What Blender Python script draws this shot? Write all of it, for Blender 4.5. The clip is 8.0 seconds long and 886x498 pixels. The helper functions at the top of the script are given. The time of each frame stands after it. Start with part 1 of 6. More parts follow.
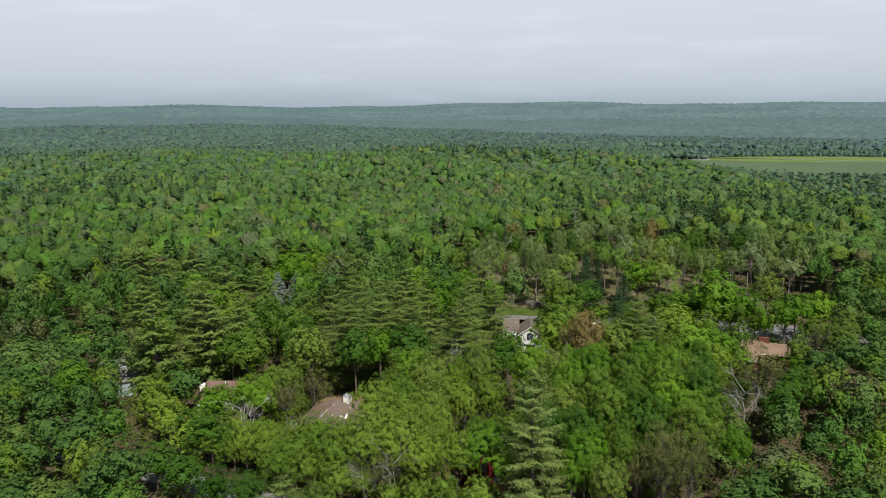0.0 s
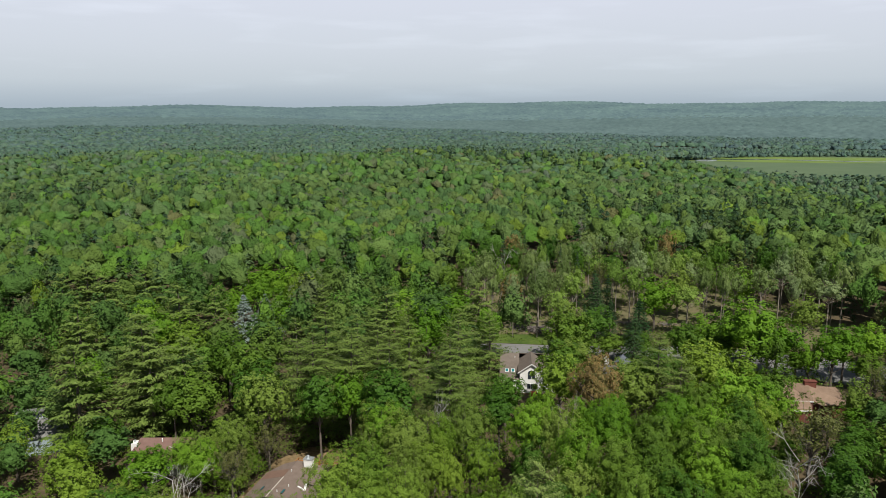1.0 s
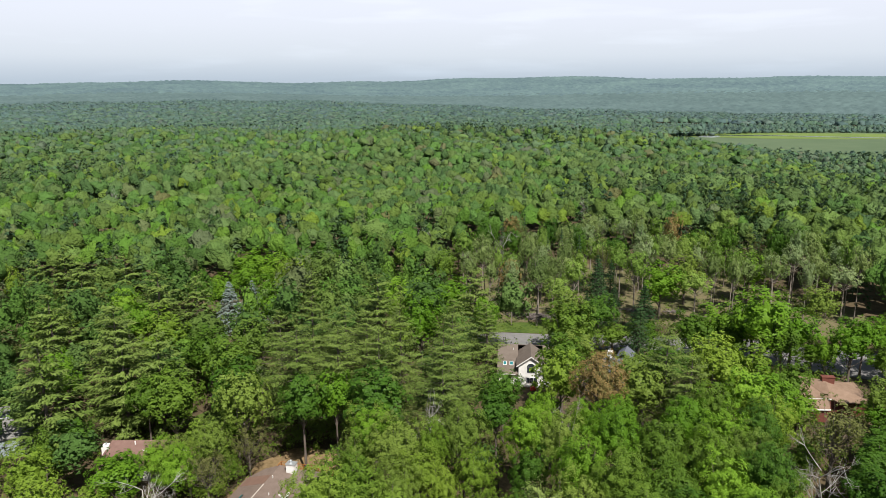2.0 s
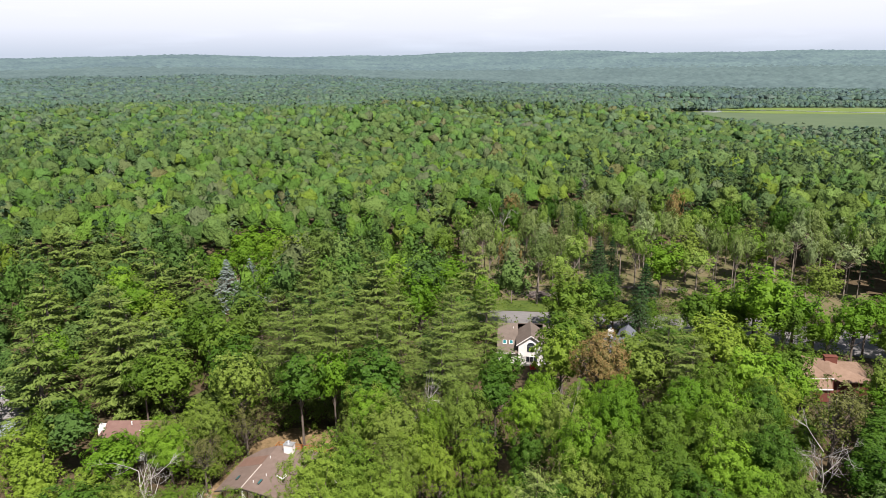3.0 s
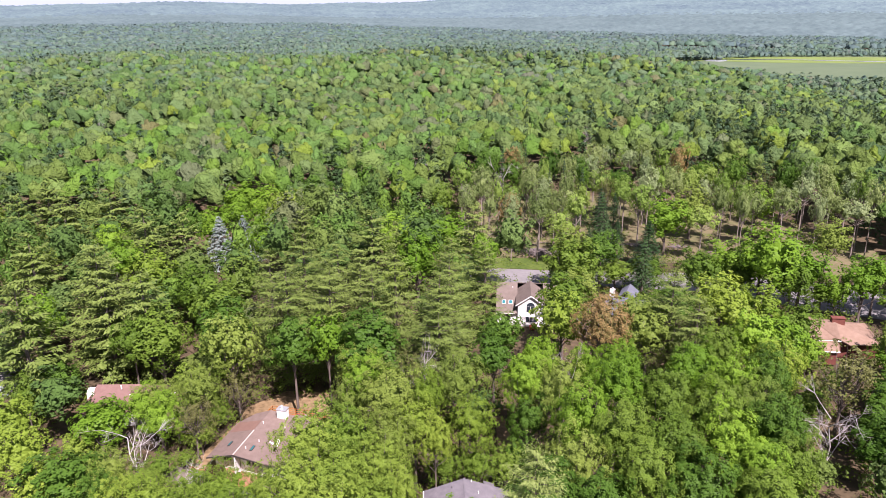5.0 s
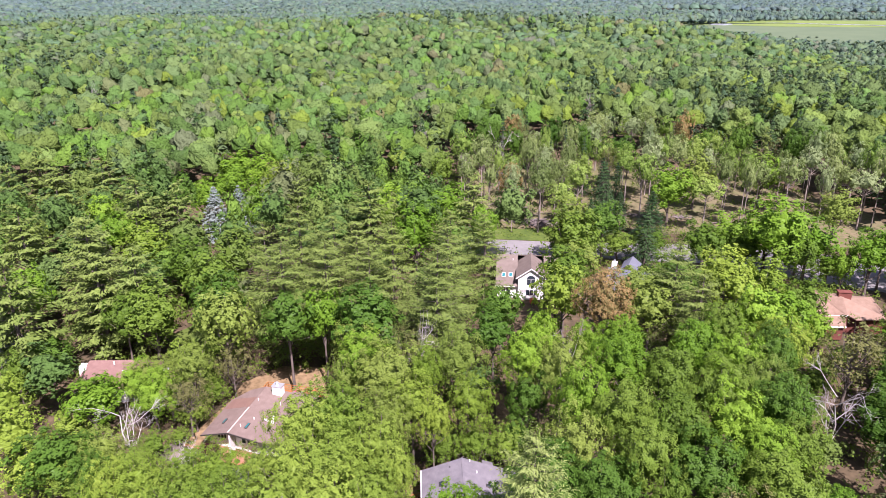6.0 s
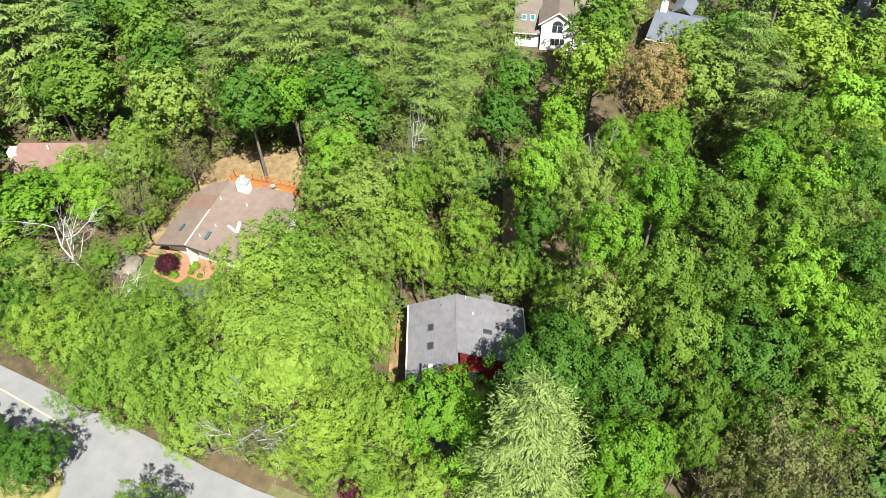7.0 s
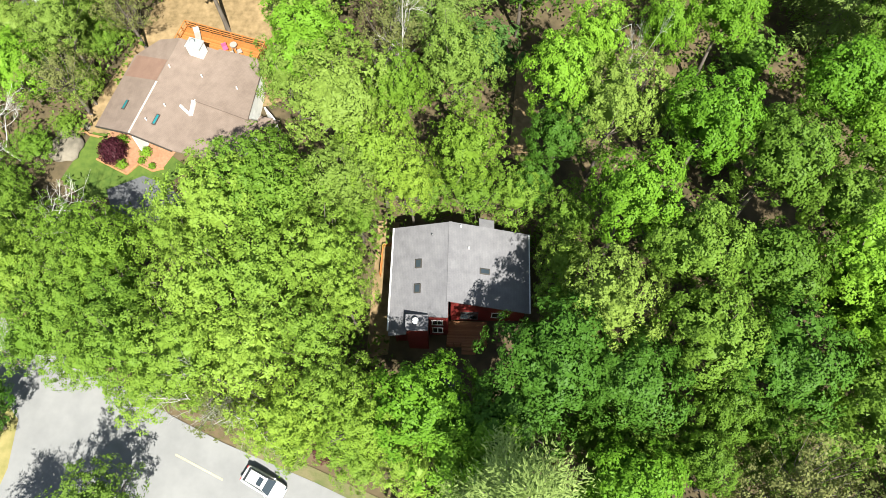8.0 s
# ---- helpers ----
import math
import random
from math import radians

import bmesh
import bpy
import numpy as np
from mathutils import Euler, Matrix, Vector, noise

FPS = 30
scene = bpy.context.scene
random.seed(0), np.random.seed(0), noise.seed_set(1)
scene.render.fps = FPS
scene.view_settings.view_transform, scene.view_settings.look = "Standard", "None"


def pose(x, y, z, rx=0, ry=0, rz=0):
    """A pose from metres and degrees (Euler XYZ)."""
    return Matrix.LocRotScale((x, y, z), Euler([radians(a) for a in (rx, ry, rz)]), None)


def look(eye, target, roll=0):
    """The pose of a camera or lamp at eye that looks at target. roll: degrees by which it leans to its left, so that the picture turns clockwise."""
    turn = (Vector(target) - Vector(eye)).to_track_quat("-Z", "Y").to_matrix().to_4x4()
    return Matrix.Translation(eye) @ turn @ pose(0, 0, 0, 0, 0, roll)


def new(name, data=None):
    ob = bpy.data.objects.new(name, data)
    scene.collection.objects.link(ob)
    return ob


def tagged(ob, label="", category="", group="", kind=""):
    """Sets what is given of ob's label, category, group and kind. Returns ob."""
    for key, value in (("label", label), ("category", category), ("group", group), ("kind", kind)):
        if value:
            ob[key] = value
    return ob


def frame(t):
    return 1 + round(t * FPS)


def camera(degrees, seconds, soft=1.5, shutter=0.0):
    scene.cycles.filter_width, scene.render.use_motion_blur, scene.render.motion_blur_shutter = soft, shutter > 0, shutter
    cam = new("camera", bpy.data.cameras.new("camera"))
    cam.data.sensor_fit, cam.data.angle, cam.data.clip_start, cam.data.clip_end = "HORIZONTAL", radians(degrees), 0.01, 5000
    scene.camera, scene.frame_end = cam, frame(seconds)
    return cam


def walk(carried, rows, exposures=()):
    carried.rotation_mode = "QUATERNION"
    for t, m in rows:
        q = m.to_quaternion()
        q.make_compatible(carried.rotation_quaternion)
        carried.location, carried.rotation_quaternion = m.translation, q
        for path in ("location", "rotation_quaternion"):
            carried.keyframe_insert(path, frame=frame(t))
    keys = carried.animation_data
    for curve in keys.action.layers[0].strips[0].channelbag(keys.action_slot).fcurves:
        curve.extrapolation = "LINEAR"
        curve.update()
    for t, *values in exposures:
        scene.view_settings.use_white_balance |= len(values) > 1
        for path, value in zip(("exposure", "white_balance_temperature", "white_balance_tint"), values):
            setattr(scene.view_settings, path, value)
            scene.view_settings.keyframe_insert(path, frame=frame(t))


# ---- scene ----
cam = camera(62.6, 8.0, soft=0.4)
METRES, EYE, TILT, LEAN, TURN = 98.0, 65.93, -11.2, 0.0, 0.0
ROWS = [
    (0.0, 0.0, 0.0, 0.0, 0.0, 0.0, -0.0),
    (0.5, 0.0148, 0.1334, 0.0238, 0.05, -0.0, 0.03),
    (1.0, 0.0329, 0.2795, 0.0532, 0.09, -0.01, 0.04),
    (1.3, 0.0415, 0.3429, 0.0667, 0.08, -0.2, 0.08),
    (1.5, 0.0432, 0.3567, 0.0696, 0.1, -0.78, 0.09),
    (1.7, 0.0443, 0.3669, 0.0717, 0.1, -1.26, 0.1),
    (3.0, 0.048, 0.3993, 0.0785, 0.13, -3.79, 0.12),
    (3.5, 0.0493, 0.4116, 0.0811, 0.13, -4.74, 0.13),
    (4.0, 0.0508, 0.4241, 0.0837, 0.14, -5.71, 0.14),
    (4.5, 0.052, 0.4363, 0.0863, 0.14, -6.69, 0.14),
    (5.8, 0.0557, 0.4696, 0.0937, 0.17, -9.53, 0.14),
    (6.0, 0.0567, 0.4789, 0.0956, 0.19, -10.26, 0.15),
    (6.2, 0.0582, 0.4927, 0.0984, 0.19, -11.5, 0.15),
    (6.4, 0.0622, 0.5278, 0.1065, 0.3, -14.97, 0.16),
    (6.5, 0.0668, 0.567, 0.1168, 0.46, -18.8, 0.18),
    (6.8, 0.0782, 0.669, 0.1463, 1.1, -28.77, 0.12),
    (7.0, 0.0848, 0.7405, 0.1634, 2.01, -35.45, 0.05),
    (7.2, 0.0892, 0.8039, 0.1758, 3.0, -41.23, -0.12),
    (7.5, 0.0945, 0.9117, 0.1963, 4.33, -51.09, -0.37),
    (8.0, 0.0958, 0.9729, 0.2056, 4.14, -56.56, -0.29),
]
walk(cam, [(t, pose(0, 0, EYE, TILT, LEAN, TURN) @ pose(METRES * x, METRES * y, METRES * z, 90 + pitch, roll, yaw)) for t, x, y, z, yaw, pitch, roll in ROWS],
     exposures=[(0.0, 0.24, 6500, 9), (1.0, 0.26, 6500, 9), (1.5, 0.44, 6500, 10), (3.0, 0.84, 6600, 19), (4.5, 1.27, 6400, 35), (6.0, 1.48, 6150, 41), (6.5, 1.62, 6000, 20), (7.0, 1.55, 6350, 7), (7.5, 1.63, 6450, 6), (8.0, 1.72, 6450, 5)])

# ---- daylight: a hazy summer sky and one sun ----
SUN_AZIMUTH, SUN_HEIGHT = 158.0, 54.0        # degrees clockwise from +y, and above the horizon
world = bpy.data.worlds.new("hazy_sky")
scene.world = world
world.use_nodes = True
wn, wl = world.node_tree.nodes, world.node_tree.links
sky = wn.new("ShaderNodeTexSky")
sky.sky_type, sky.sun_disc = "NISHITA", False
sky.sun_elevation, sky.sun_rotation = radians(SUN_HEIGHT), radians(SUN_AZIMUTH)
sky.altitude, sky.air_density, sky.dust_density, sky.ozone_density = 400, 1.3, 4.0, 1.0
# summer haze: a pale veil, brightest low in the sky
co, part_z, climb = wn.new("ShaderNodeTexCoord"), wn.new("ShaderNodeSeparateXYZ"), wn.new("ShaderNodeValToRGB")
wl.new(co.outputs["Generated"], part_z.inputs["Vector"]), wl.new(part_z.outputs["Z"], climb.inputs["Fac"])
ramp = climb.color_ramp
ramp.elements[0].position, ramp.elements[0].color = 0.0, (0.55, 0.66, 0.77, 1)
ramp.elements[1].position, ramp.elements[1].color = 1.0, (0.09, 0.12, 0.18, 1)
for at, colour in ((0.03, (0.74, 0.83, 0.93, 1)), (0.07, (0.82, 0.88, 1.00, 1)), (0.15, (0.92, 0.94, 1.08, 1)), (0.20, (0.50, 0.52, 0.60, 1)), (0.30, (0.22, 0.25, 0.33, 1))):
    ramp.elements.new(at).color = colour
# thin streaks of cloud low in the sky
drift, wisp, streak = wn.new("ShaderNodeMapping"), wn.new("ShaderNodeTexNoise"), wn.new("ShaderNodeMapRange")
drift.inputs["Scale"].default_value = (5.0, 5.0, 42.0)
wisp.inputs["Scale"].default_value, wisp.inputs["Detail"].default_value = 1.0, 5
streak.inputs["From Min"].default_value, streak.inputs["From Max"].default_value = 0.52, 0.78
streak.inputs["To Min"].default_value, streak.inputs["To Max"].default_value = 1.0, 1.12
wl.new(co.outputs["Generated"], drift.inputs["Vector"]), wl.new(drift.outputs["Vector"], wisp.inputs["Vector"]), wl.new(wisp.outputs["Fac"], streak.inputs["Value"])
clouded = wn.new("ShaderNodeVectorMath")
clouded.operation = "SCALE"
wl.new(climb.outputs["Color"], clouded.inputs[0]), wl.new(streak.outputs["Result"], clouded.inputs["Scale"])
bright = wn.new("ShaderNodeVectorMath")
bright.operation = "SCALE"
bright.inputs["Scale"].default_value = 8.5
wl.new(clouded.outputs["Vector"], bright.inputs[0])
veil = wn.new("ShaderNodeMix")
veil.data_type = "RGBA"
veil.inputs["Factor"].default_value = 0.80
wl.new(sky.outputs["Color"], veil.inputs["A"]), wl.new(bright.outputs["Vector"], veil.inputs["B"])
wl.new(veil.outputs["Result"], wn["Background"].inputs["Color"])
wn["Background"].inputs["Strength"].default_value = 0.085
sun = new("sun", bpy.data.lights.new("sun", "SUN"))
sun.data.energy, sun.data.angle, sun.data.color = 4.5, radians(0.6), (1.0, 0.95, 0.86)
sun_way = Vector((math.sin(radians(SUN_AZIMUTH)) * math.cos(radians(SUN_HEIGHT)),
                  math.cos(radians(SUN_AZIMUTH)) * math.cos(radians(SUN_HEIGHT)), math.sin(radians(SUN_HEIGHT))))
sun.matrix_world = look(sun_way * 300, (0, 0, 0))

# ---- materials ----
def material(name, low, high, scale=3.0, rough=0.8, bump=0.0, bump_scale=None, metal=0.0, per_object=0.0, stretch=(1, 1, 1), spec=0.3):
    """A surface that wanders between two colours at two scales, with fine relief."""
    m = bpy.data.materials.new(name)
    m.use_nodes = True
    n, l = m.node_tree.nodes, m.node_tree.links
    b = n["Principled BSDF"]
    b.inputs["Roughness"].default_value, b.inputs["Metallic"].default_value = rough, metal
    b.inputs["Specular IOR Level"].default_value = spec
    co, mp = n.new("ShaderNodeTexCoord"), n.new("ShaderNodeMapping")
    mp.inputs["Scale"].default_value = stretch
    l.new(co.outputs["Object"], mp.inputs["Vector"])
    big, small = n.new("ShaderNodeTexNoise"), n.new("ShaderNodeTexNoise")
    big.inputs["Scale"].default_value, big.inputs["Detail"].default_value = scale * 0.13, 3
    small.inputs["Scale"].default_value, small.inputs["Detail"].default_value = scale, 6
    l.new(mp.outputs["Vector"], big.inputs["Vector"]), l.new(mp.outputs["Vector"], small.inputs["Vector"])
    mix = n.new("ShaderNodeMath")
    mix.operation = "MULTIPLY_ADD"
    mix.inputs[1].default_value = 0.55
    l.new(small.outputs["Fac"], mix.inputs[0])
    half = n.new("ShaderNodeMath")
    half.operation = "MULTIPLY"
    half.inputs[1].default_value = 0.45
    l.new(big.outputs["Fac"], half.inputs[0]), l.new(half.outputs[0], mix.inputs[2])
    ramp = n.new("ShaderNodeValToRGB")
    ramp.color_ramp.elements[0].position, ramp.color_ramp.elements[1].position = 0.32, 0.68
    ramp.color_ramp.elements[0].color, ramp.color_ramp.elements[1].color = (*low, 1), (*high, 1)
    last = mix.outputs[0]
    if per_object:
        info, add = n.new("ShaderNodeObjectInfo"), n.new("ShaderNodeMath")
        add.operation = "MULTIPLY_ADD"
        add.inputs[1].default_value = per_object
        l.new(info.outputs["Random"], add.inputs[0])
        shift = n.new("ShaderNodeMath")
        shift.operation = "SUBTRACT"
        shift.inputs[1].default_value = per_object / 2
        l.new(last, add.inputs[2]), l.new(add.outputs[0], shift.inputs[0])
        last = shift.outputs[0]
    l.new(last, ramp.inputs["Fac"]), l.new(ramp.outputs["Color"], b.inputs["Base Color"])
    if bump:
        bt, bn = n.new("ShaderNodeTexNoise"), n.new("ShaderNodeBump")
        bt.inputs["Scale"].default_value, bt.inputs["Detail"].default_value = bump_scale or scale * 4, 4
        bn.inputs["Strength"].default_value, bn.inputs["Distance"].default_value = bump, 0.05
        l.new(mp.outputs["Vector"], bt.inputs["Vector"])
        l.new(bt.outputs["Fac"], bn.inputs["Height"]), l.new(bn.outputs["Normal"], b.inputs["Normal"])
    return m


def leaf_material(name, low, high, thin=0.25, spread=0.18, lumps=0.0):
    """Leaves: a tone for each tree, another for each spray of leaves, and light that shines through them; lumps: relief of leaf clumps."""
    m = bpy.data.materials.new(name)
    m.use_nodes = True
    n, l = m.node_tree.nodes, m.node_tree.links
    b, out = n["Principled BSDF"], n["Material Output"]
    b.inputs["Roughness"].default_value, b.inputs["Specular IOR Level"].default_value = 0.5, 0.10
    info, geo = n.new("ShaderNodeObjectInfo"), n.new("ShaderNodeNewGeometry")
    a, c = n.new("ShaderNodeMath"), n.new("ShaderNodeMath")
    a.operation, c.operation = "MULTIPLY", "MULTIPLY_ADD"
    a.inputs[1].default_value, c.inputs[1].default_value = 1 - spread, spread
    l.new(info.outputs["Random"], a.inputs[0])
    l.new(geo.outputs["Random Per Island"], c.inputs[0]), l.new(a.outputs[0], c.inputs[2])
    ramp = n.new("ShaderNodeValToRGB")
    ramp.color_ramp.elements[0].color, ramp.color_ramp.elements[1].color = (*low, 1), (*high, 1)
    l.new(c.outputs[0], ramp.inputs["Fac"]), l.new(ramp.outputs["Color"], b.inputs["Base Color"])
    t, mix = n.new("ShaderNodeBsdfTranslucent"), n.new("ShaderNodeMixShader")
    if lumps:
        co, tex, bump = n.new("ShaderNodeTexCoord"), n.new("ShaderNodeTexNoise"), n.new("ShaderNodeBump")
        tex.inputs["Scale"].default_value, tex.inputs["Detail"].default_value = 1.3, 4
        bump.inputs["Strength"].default_value, bump.inputs["Distance"].default_value = 1.0, lumps
        l.new(co.outputs["Object"], tex.inputs["Vector"]), l.new(tex.outputs["Fac"], bump.inputs["Height"])
        l.new(bump.outputs["Normal"], b.inputs["Normal"])
    warm = n.new("ShaderNodeMix")
    warm.data_type, warm.blend_type = "RGBA", "MULTIPLY"
    warm.inputs["Factor"].default_value = 1
    warm.inputs["B"].default_value = (1.25, 1.35, 0.45, 1)
    l.new(ramp.outputs["Color"], warm.inputs["A"]), l.new(warm.outputs["Result"], t.inputs["Color"])
    mix.inputs["Fac"].default_value = thin
    l.new(b.outputs["BSDF"], mix.inputs[1]), l.new(t.outputs["BSDF"], mix.inputs[2])
    l.new(mix.outputs["Shader"], out.inputs["Surface"])
    return m


LEAF = {
    "bright_maple": leaf_material("leaf_bright_maple", (0.072, 0.168, 0.012), (0.166, 0.300, 0.027)),
    "dark_maple": leaf_material("leaf_dark_maple", (0.030, 0.085, 0.010), (0.077, 0.163, 0.020)),
    "ash": leaf_material("leaf_ash", (0.089, 0.156, 0.024), (0.186, 0.258, 0.048)),
    "oak": leaf_material("leaf_oak", (0.052, 0.115, 0.011), (0.125, 0.208, 0.028)),
    "birch": leaf_material("leaf_birch", (0.100, 0.182, 0.018), (0.200, 0.292, 0.038)),
    "locust": leaf_material("leaf_locust", (0.087, 0.166, 0.018), (0.195, 0.288, 0.042)),
    "copper_beech": leaf_material("leaf_copper", (0.105, 0.120, 0.036), (0.290, 0.185, 0.078), 0.2, 0.85),
    "twiggy_oak": leaf_material("leaf_twiggy", (0.080, 0.098, 0.028), (0.152, 0.163, 0.056)),
    "white_pine": leaf_material("needle_pine", (0.086, 0.140, 0.027), (0.170, 0.236, 0.056), 0.15, 0.6),
    "pale_pine": leaf_material("needle_pale_pine", (0.125, 0.186, 0.046), (0.250, 0.322, 0.098), 0.25, 0.8),
    "hemlock": leaf_material("needle_hemlock", (0.016, 0.047, 0.016), (0.041, 0.088, 0.027), 0.12),
    "blue_spruce": leaf_material("needle_blue_spruce", (0.140, 0.190, 0.175), (0.270, 0.335, 0.315), 0.12),
    "lot_tree": leaf_material("leaf_lot_oak", (0.095, 0.150, 0.042), (0.200, 0.268, 0.090)),
    "lot_ash": leaf_material("leaf_lot_ash", (0.120, 0.185, 0.074), (0.235, 0.305, 0.137)),
    "lot_maple": leaf_material("leaf_lot_maple", (0.100, 0.190, 0.030), (0.218, 0.322, 0.066)),
    "scrub": leaf_material("leaf_scrub", (0.039, 0.092, 0.011), (0.130, 0.193, 0.027)),
}
# the tones of the wider woods: each tree keeps to one of them; haze is blended into the farther woods' colours
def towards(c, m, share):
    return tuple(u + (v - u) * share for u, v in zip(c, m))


HAZE_TINT = (0.086, 0.138, 0.162)
# the far canopy's base colour has the blue of the haze painted in
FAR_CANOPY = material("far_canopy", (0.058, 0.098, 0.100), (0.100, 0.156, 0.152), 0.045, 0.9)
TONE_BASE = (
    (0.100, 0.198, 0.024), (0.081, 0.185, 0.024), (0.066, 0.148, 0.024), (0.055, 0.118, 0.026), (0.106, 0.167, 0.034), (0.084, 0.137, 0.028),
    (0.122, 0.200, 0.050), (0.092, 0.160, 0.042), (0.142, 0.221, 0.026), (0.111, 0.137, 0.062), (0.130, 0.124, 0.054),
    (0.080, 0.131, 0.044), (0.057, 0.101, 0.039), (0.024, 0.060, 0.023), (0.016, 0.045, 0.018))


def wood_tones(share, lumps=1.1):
    # share: how much haze is mixed into the leaf colours
    tones = [towards(towards(c, (0.080, 0.145, 0.030), 0.22), HAZE_TINT, share) for c in TONE_BASE]
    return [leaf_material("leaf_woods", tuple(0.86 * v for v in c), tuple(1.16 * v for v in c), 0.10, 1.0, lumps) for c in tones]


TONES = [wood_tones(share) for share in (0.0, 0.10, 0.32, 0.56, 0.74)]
# the horizon's hills: dark woods with a faint blue glow added in place of haze
HILL = material("hill_woods_haze_glow", (0.012, 0.026, 0.022), (0.066, 0.104, 0.078), 0.03, 0.9)
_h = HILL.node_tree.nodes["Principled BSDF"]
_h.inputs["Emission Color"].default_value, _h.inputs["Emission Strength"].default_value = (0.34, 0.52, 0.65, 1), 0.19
BARK = material("bark", (0.075, 0.060, 0.048), (0.19, 0.165, 0.14), 2.5, 0.95, 0.6, stretch=(1, 1, 0.25))
LOT_BARK = material("pale_bark", (0.13, 0.11, 0.09), (0.34, 0.30, 0.26), 2.5, 0.95, 0.5, stretch=(1, 1, 0.25))
PALE_BARK = material("weathered_wood", (0.26, 0.25, 0.235), (0.50, 0.485, 0.46), 3.0, 0.9, 0.4, stretch=(1, 1, 0.25))
LITTER = material("leaf_litter", (0.038, 0.032, 0.016), (0.125, 0.092, 0.052), 0.9, 0.95, 0.5, 6)
LAWN = material("lawn_grass", (0.038, 0.076, 0.010), (0.098, 0.138, 0.022), 1.4, 0.9, 0.5, 20)
STRAW = material("dry_soil", (0.110, 0.078, 0.036), (0.29, 0.205, 0.11), 1.6, 0.95, 0.5, 12)
CLEARING = material("cut_over_soil", (0.075, 0.098, 0.028), (0.185, 0.142, 0.088), 1.1, 0.95, 0.6, 8)
ASPHALT = material("worn_asphalt", (0.160, 0.161, 0.165), (0.214, 0.214, 0.216), 0.8, 0.9, 0.25, 30)
DRY_GRASS = material("dry_verge_grass", (0.120, 0.125, 0.035), (0.270, 0.225, 0.095), 1.2, 0.95, 0.5, 16)
DRIVE = material("drive_asphalt", (0.060, 0.062, 0.07), (0.11, 0.112, 0.12), 1.2, 0.9, 0.25, 30)
CONCRETE = material("pale_concrete", (0.150, 0.149, 0.147), (0.205, 0.203, 0.198), 1.0, 0.9, 0.2, 25)
LINE_PAINT = material("faded_line_paint", (0.40, 0.34, 0.17), (0.60, 0.53, 0.30), 5.0, 0.8)
CREEK = material("dark_creek_water", (0.010, 0.016, 0.012), (0.020, 0.028, 0.020), 0.1, 0.15)
POND = material("pale_pond_water", (0.30, 0.33, 0.35), (0.40, 0.43, 0.45), 0.1, 0.1)
MARSH = material("marsh_grass", (0.066, 0.108, 0.052), (0.098, 0.142, 0.072), 0.03, 0.95)
MARSH_BRIGHT = material("marsh_sedge", (0.095, 0.150, 0.030), (0.145, 0.205, 0.045), 0.03, 0.95)


def coursed(name, low, high, w, h, rough=0.85, depth=0.25, metal=0.0):
    """Shingles or lap siding: rows of pieces that differ a little, with their edges in relief."""
    m = material(name, low, high, 1.2, rough, metal=metal)
    n, l = m.node_tree.nodes, m.node_tree.links
    b = n["Principled BSDF"]
    ramp = [k for k in n if k.type == "VALTORGB"][0]
    co, br, bp = n.new("ShaderNodeTexCoord"), n.new("ShaderNodeTexBrick"), n.new("ShaderNodeBump")
    br.inputs["Scale"].default_value = 1.0
    br.inputs["Brick Width"].default_value, br.inputs["Row Height"].default_value = w, h
    br.inputs["Mortar Size"].default_value, br.inputs["Bias"].default_value = 0.012, 0.0
    br.inputs["Color1"].default_value, br.inputs["Color2"].default_value = (0.96, 0.96, 0.96, 1), (1.03, 1.03, 1.03, 1)
    br.inputs["Mortar"].default_value = (0.88, 0.88, 0.88, 1)
    mul = n.new("ShaderNodeMix")
    mul.data_type, mul.blend_type = "RGBA", "MULTIPLY"
    mul.inputs["Factor"].default_value = 1.0
    l.new(co.outputs["UV"], br.inputs["Vector"])
    l.new(ramp.outputs["Color"], mul.inputs["A"]), l.new(br.outputs["Color"], mul.inputs["B"])
    l.new(mul.outputs["Result"], b.inputs["Base Color"])
    bp.inputs["Strength"].default_value, bp.inputs["Distance"].default_value = depth, 0.02
    l.new(br.outputs["Fac"], bp.inputs["Height"])
    bp.invert = True
    l.new(bp.outputs["Normal"], b.inputs["Normal"])
    return m


def plain(name, colour, rough=0.5, metal=0.0, spec=0.5):
    low = tuple(c * 0.85 for c in colour)
    return material(name, low, colour, 4.0, rough, 0.05, metal=metal, spec=spec)


FLASHING = material("pale_flashing", (0.36, 0.32, 0.28), (0.50, 0.45, 0.40), 2.0, 0.6)
ROOF_GREY = coursed("grey_shingles", (0.122, 0.119, 0.131), (0.184, 0.180, 0.193), 0.33, 0.15)
ROOF_BROWN = coursed("brown_shingles", (0.141, 0.106, 0.087), (0.200, 0.154, 0.129), 0.33, 0.15)
ROOF_PATCH = coursed("newer_shingles", (0.154, 0.095, 0.072), (0.200, 0.125, 0.095), 0.33, 0.15)
ROOF_TAN = coursed("tan_shingles", (0.131, 0.107, 0.089), (0.178, 0.149, 0.126), 0.33, 0.15)
ROOF_BLUE = coursed("slate_shingles", (0.089, 0.102, 0.128), (0.140, 0.153, 0.183), 0.33, 0.15)
ROOF_RED = coursed("brick_red_shingles", (0.150, 0.088, 0.074), (0.205, 0.128, 0.108), 0.33, 0.15)
ROOF_ORANGE = coursed("terracotta_shingles", (0.200, 0.134, 0.092), (0.270, 0.190, 0.138), 0.33, 0.15)
SIDING_RED = coursed("barn_red_siding", (0.120, 0.013, 0.012), (0.180, 0.021, 0.018), 3.0, 0.16, 0.7)
SIDING_WHITE = coursed("white_siding", (0.70, 0.70, 0.68), (0.82, 0.82, 0.80), 4.0, 0.13, 0.6)
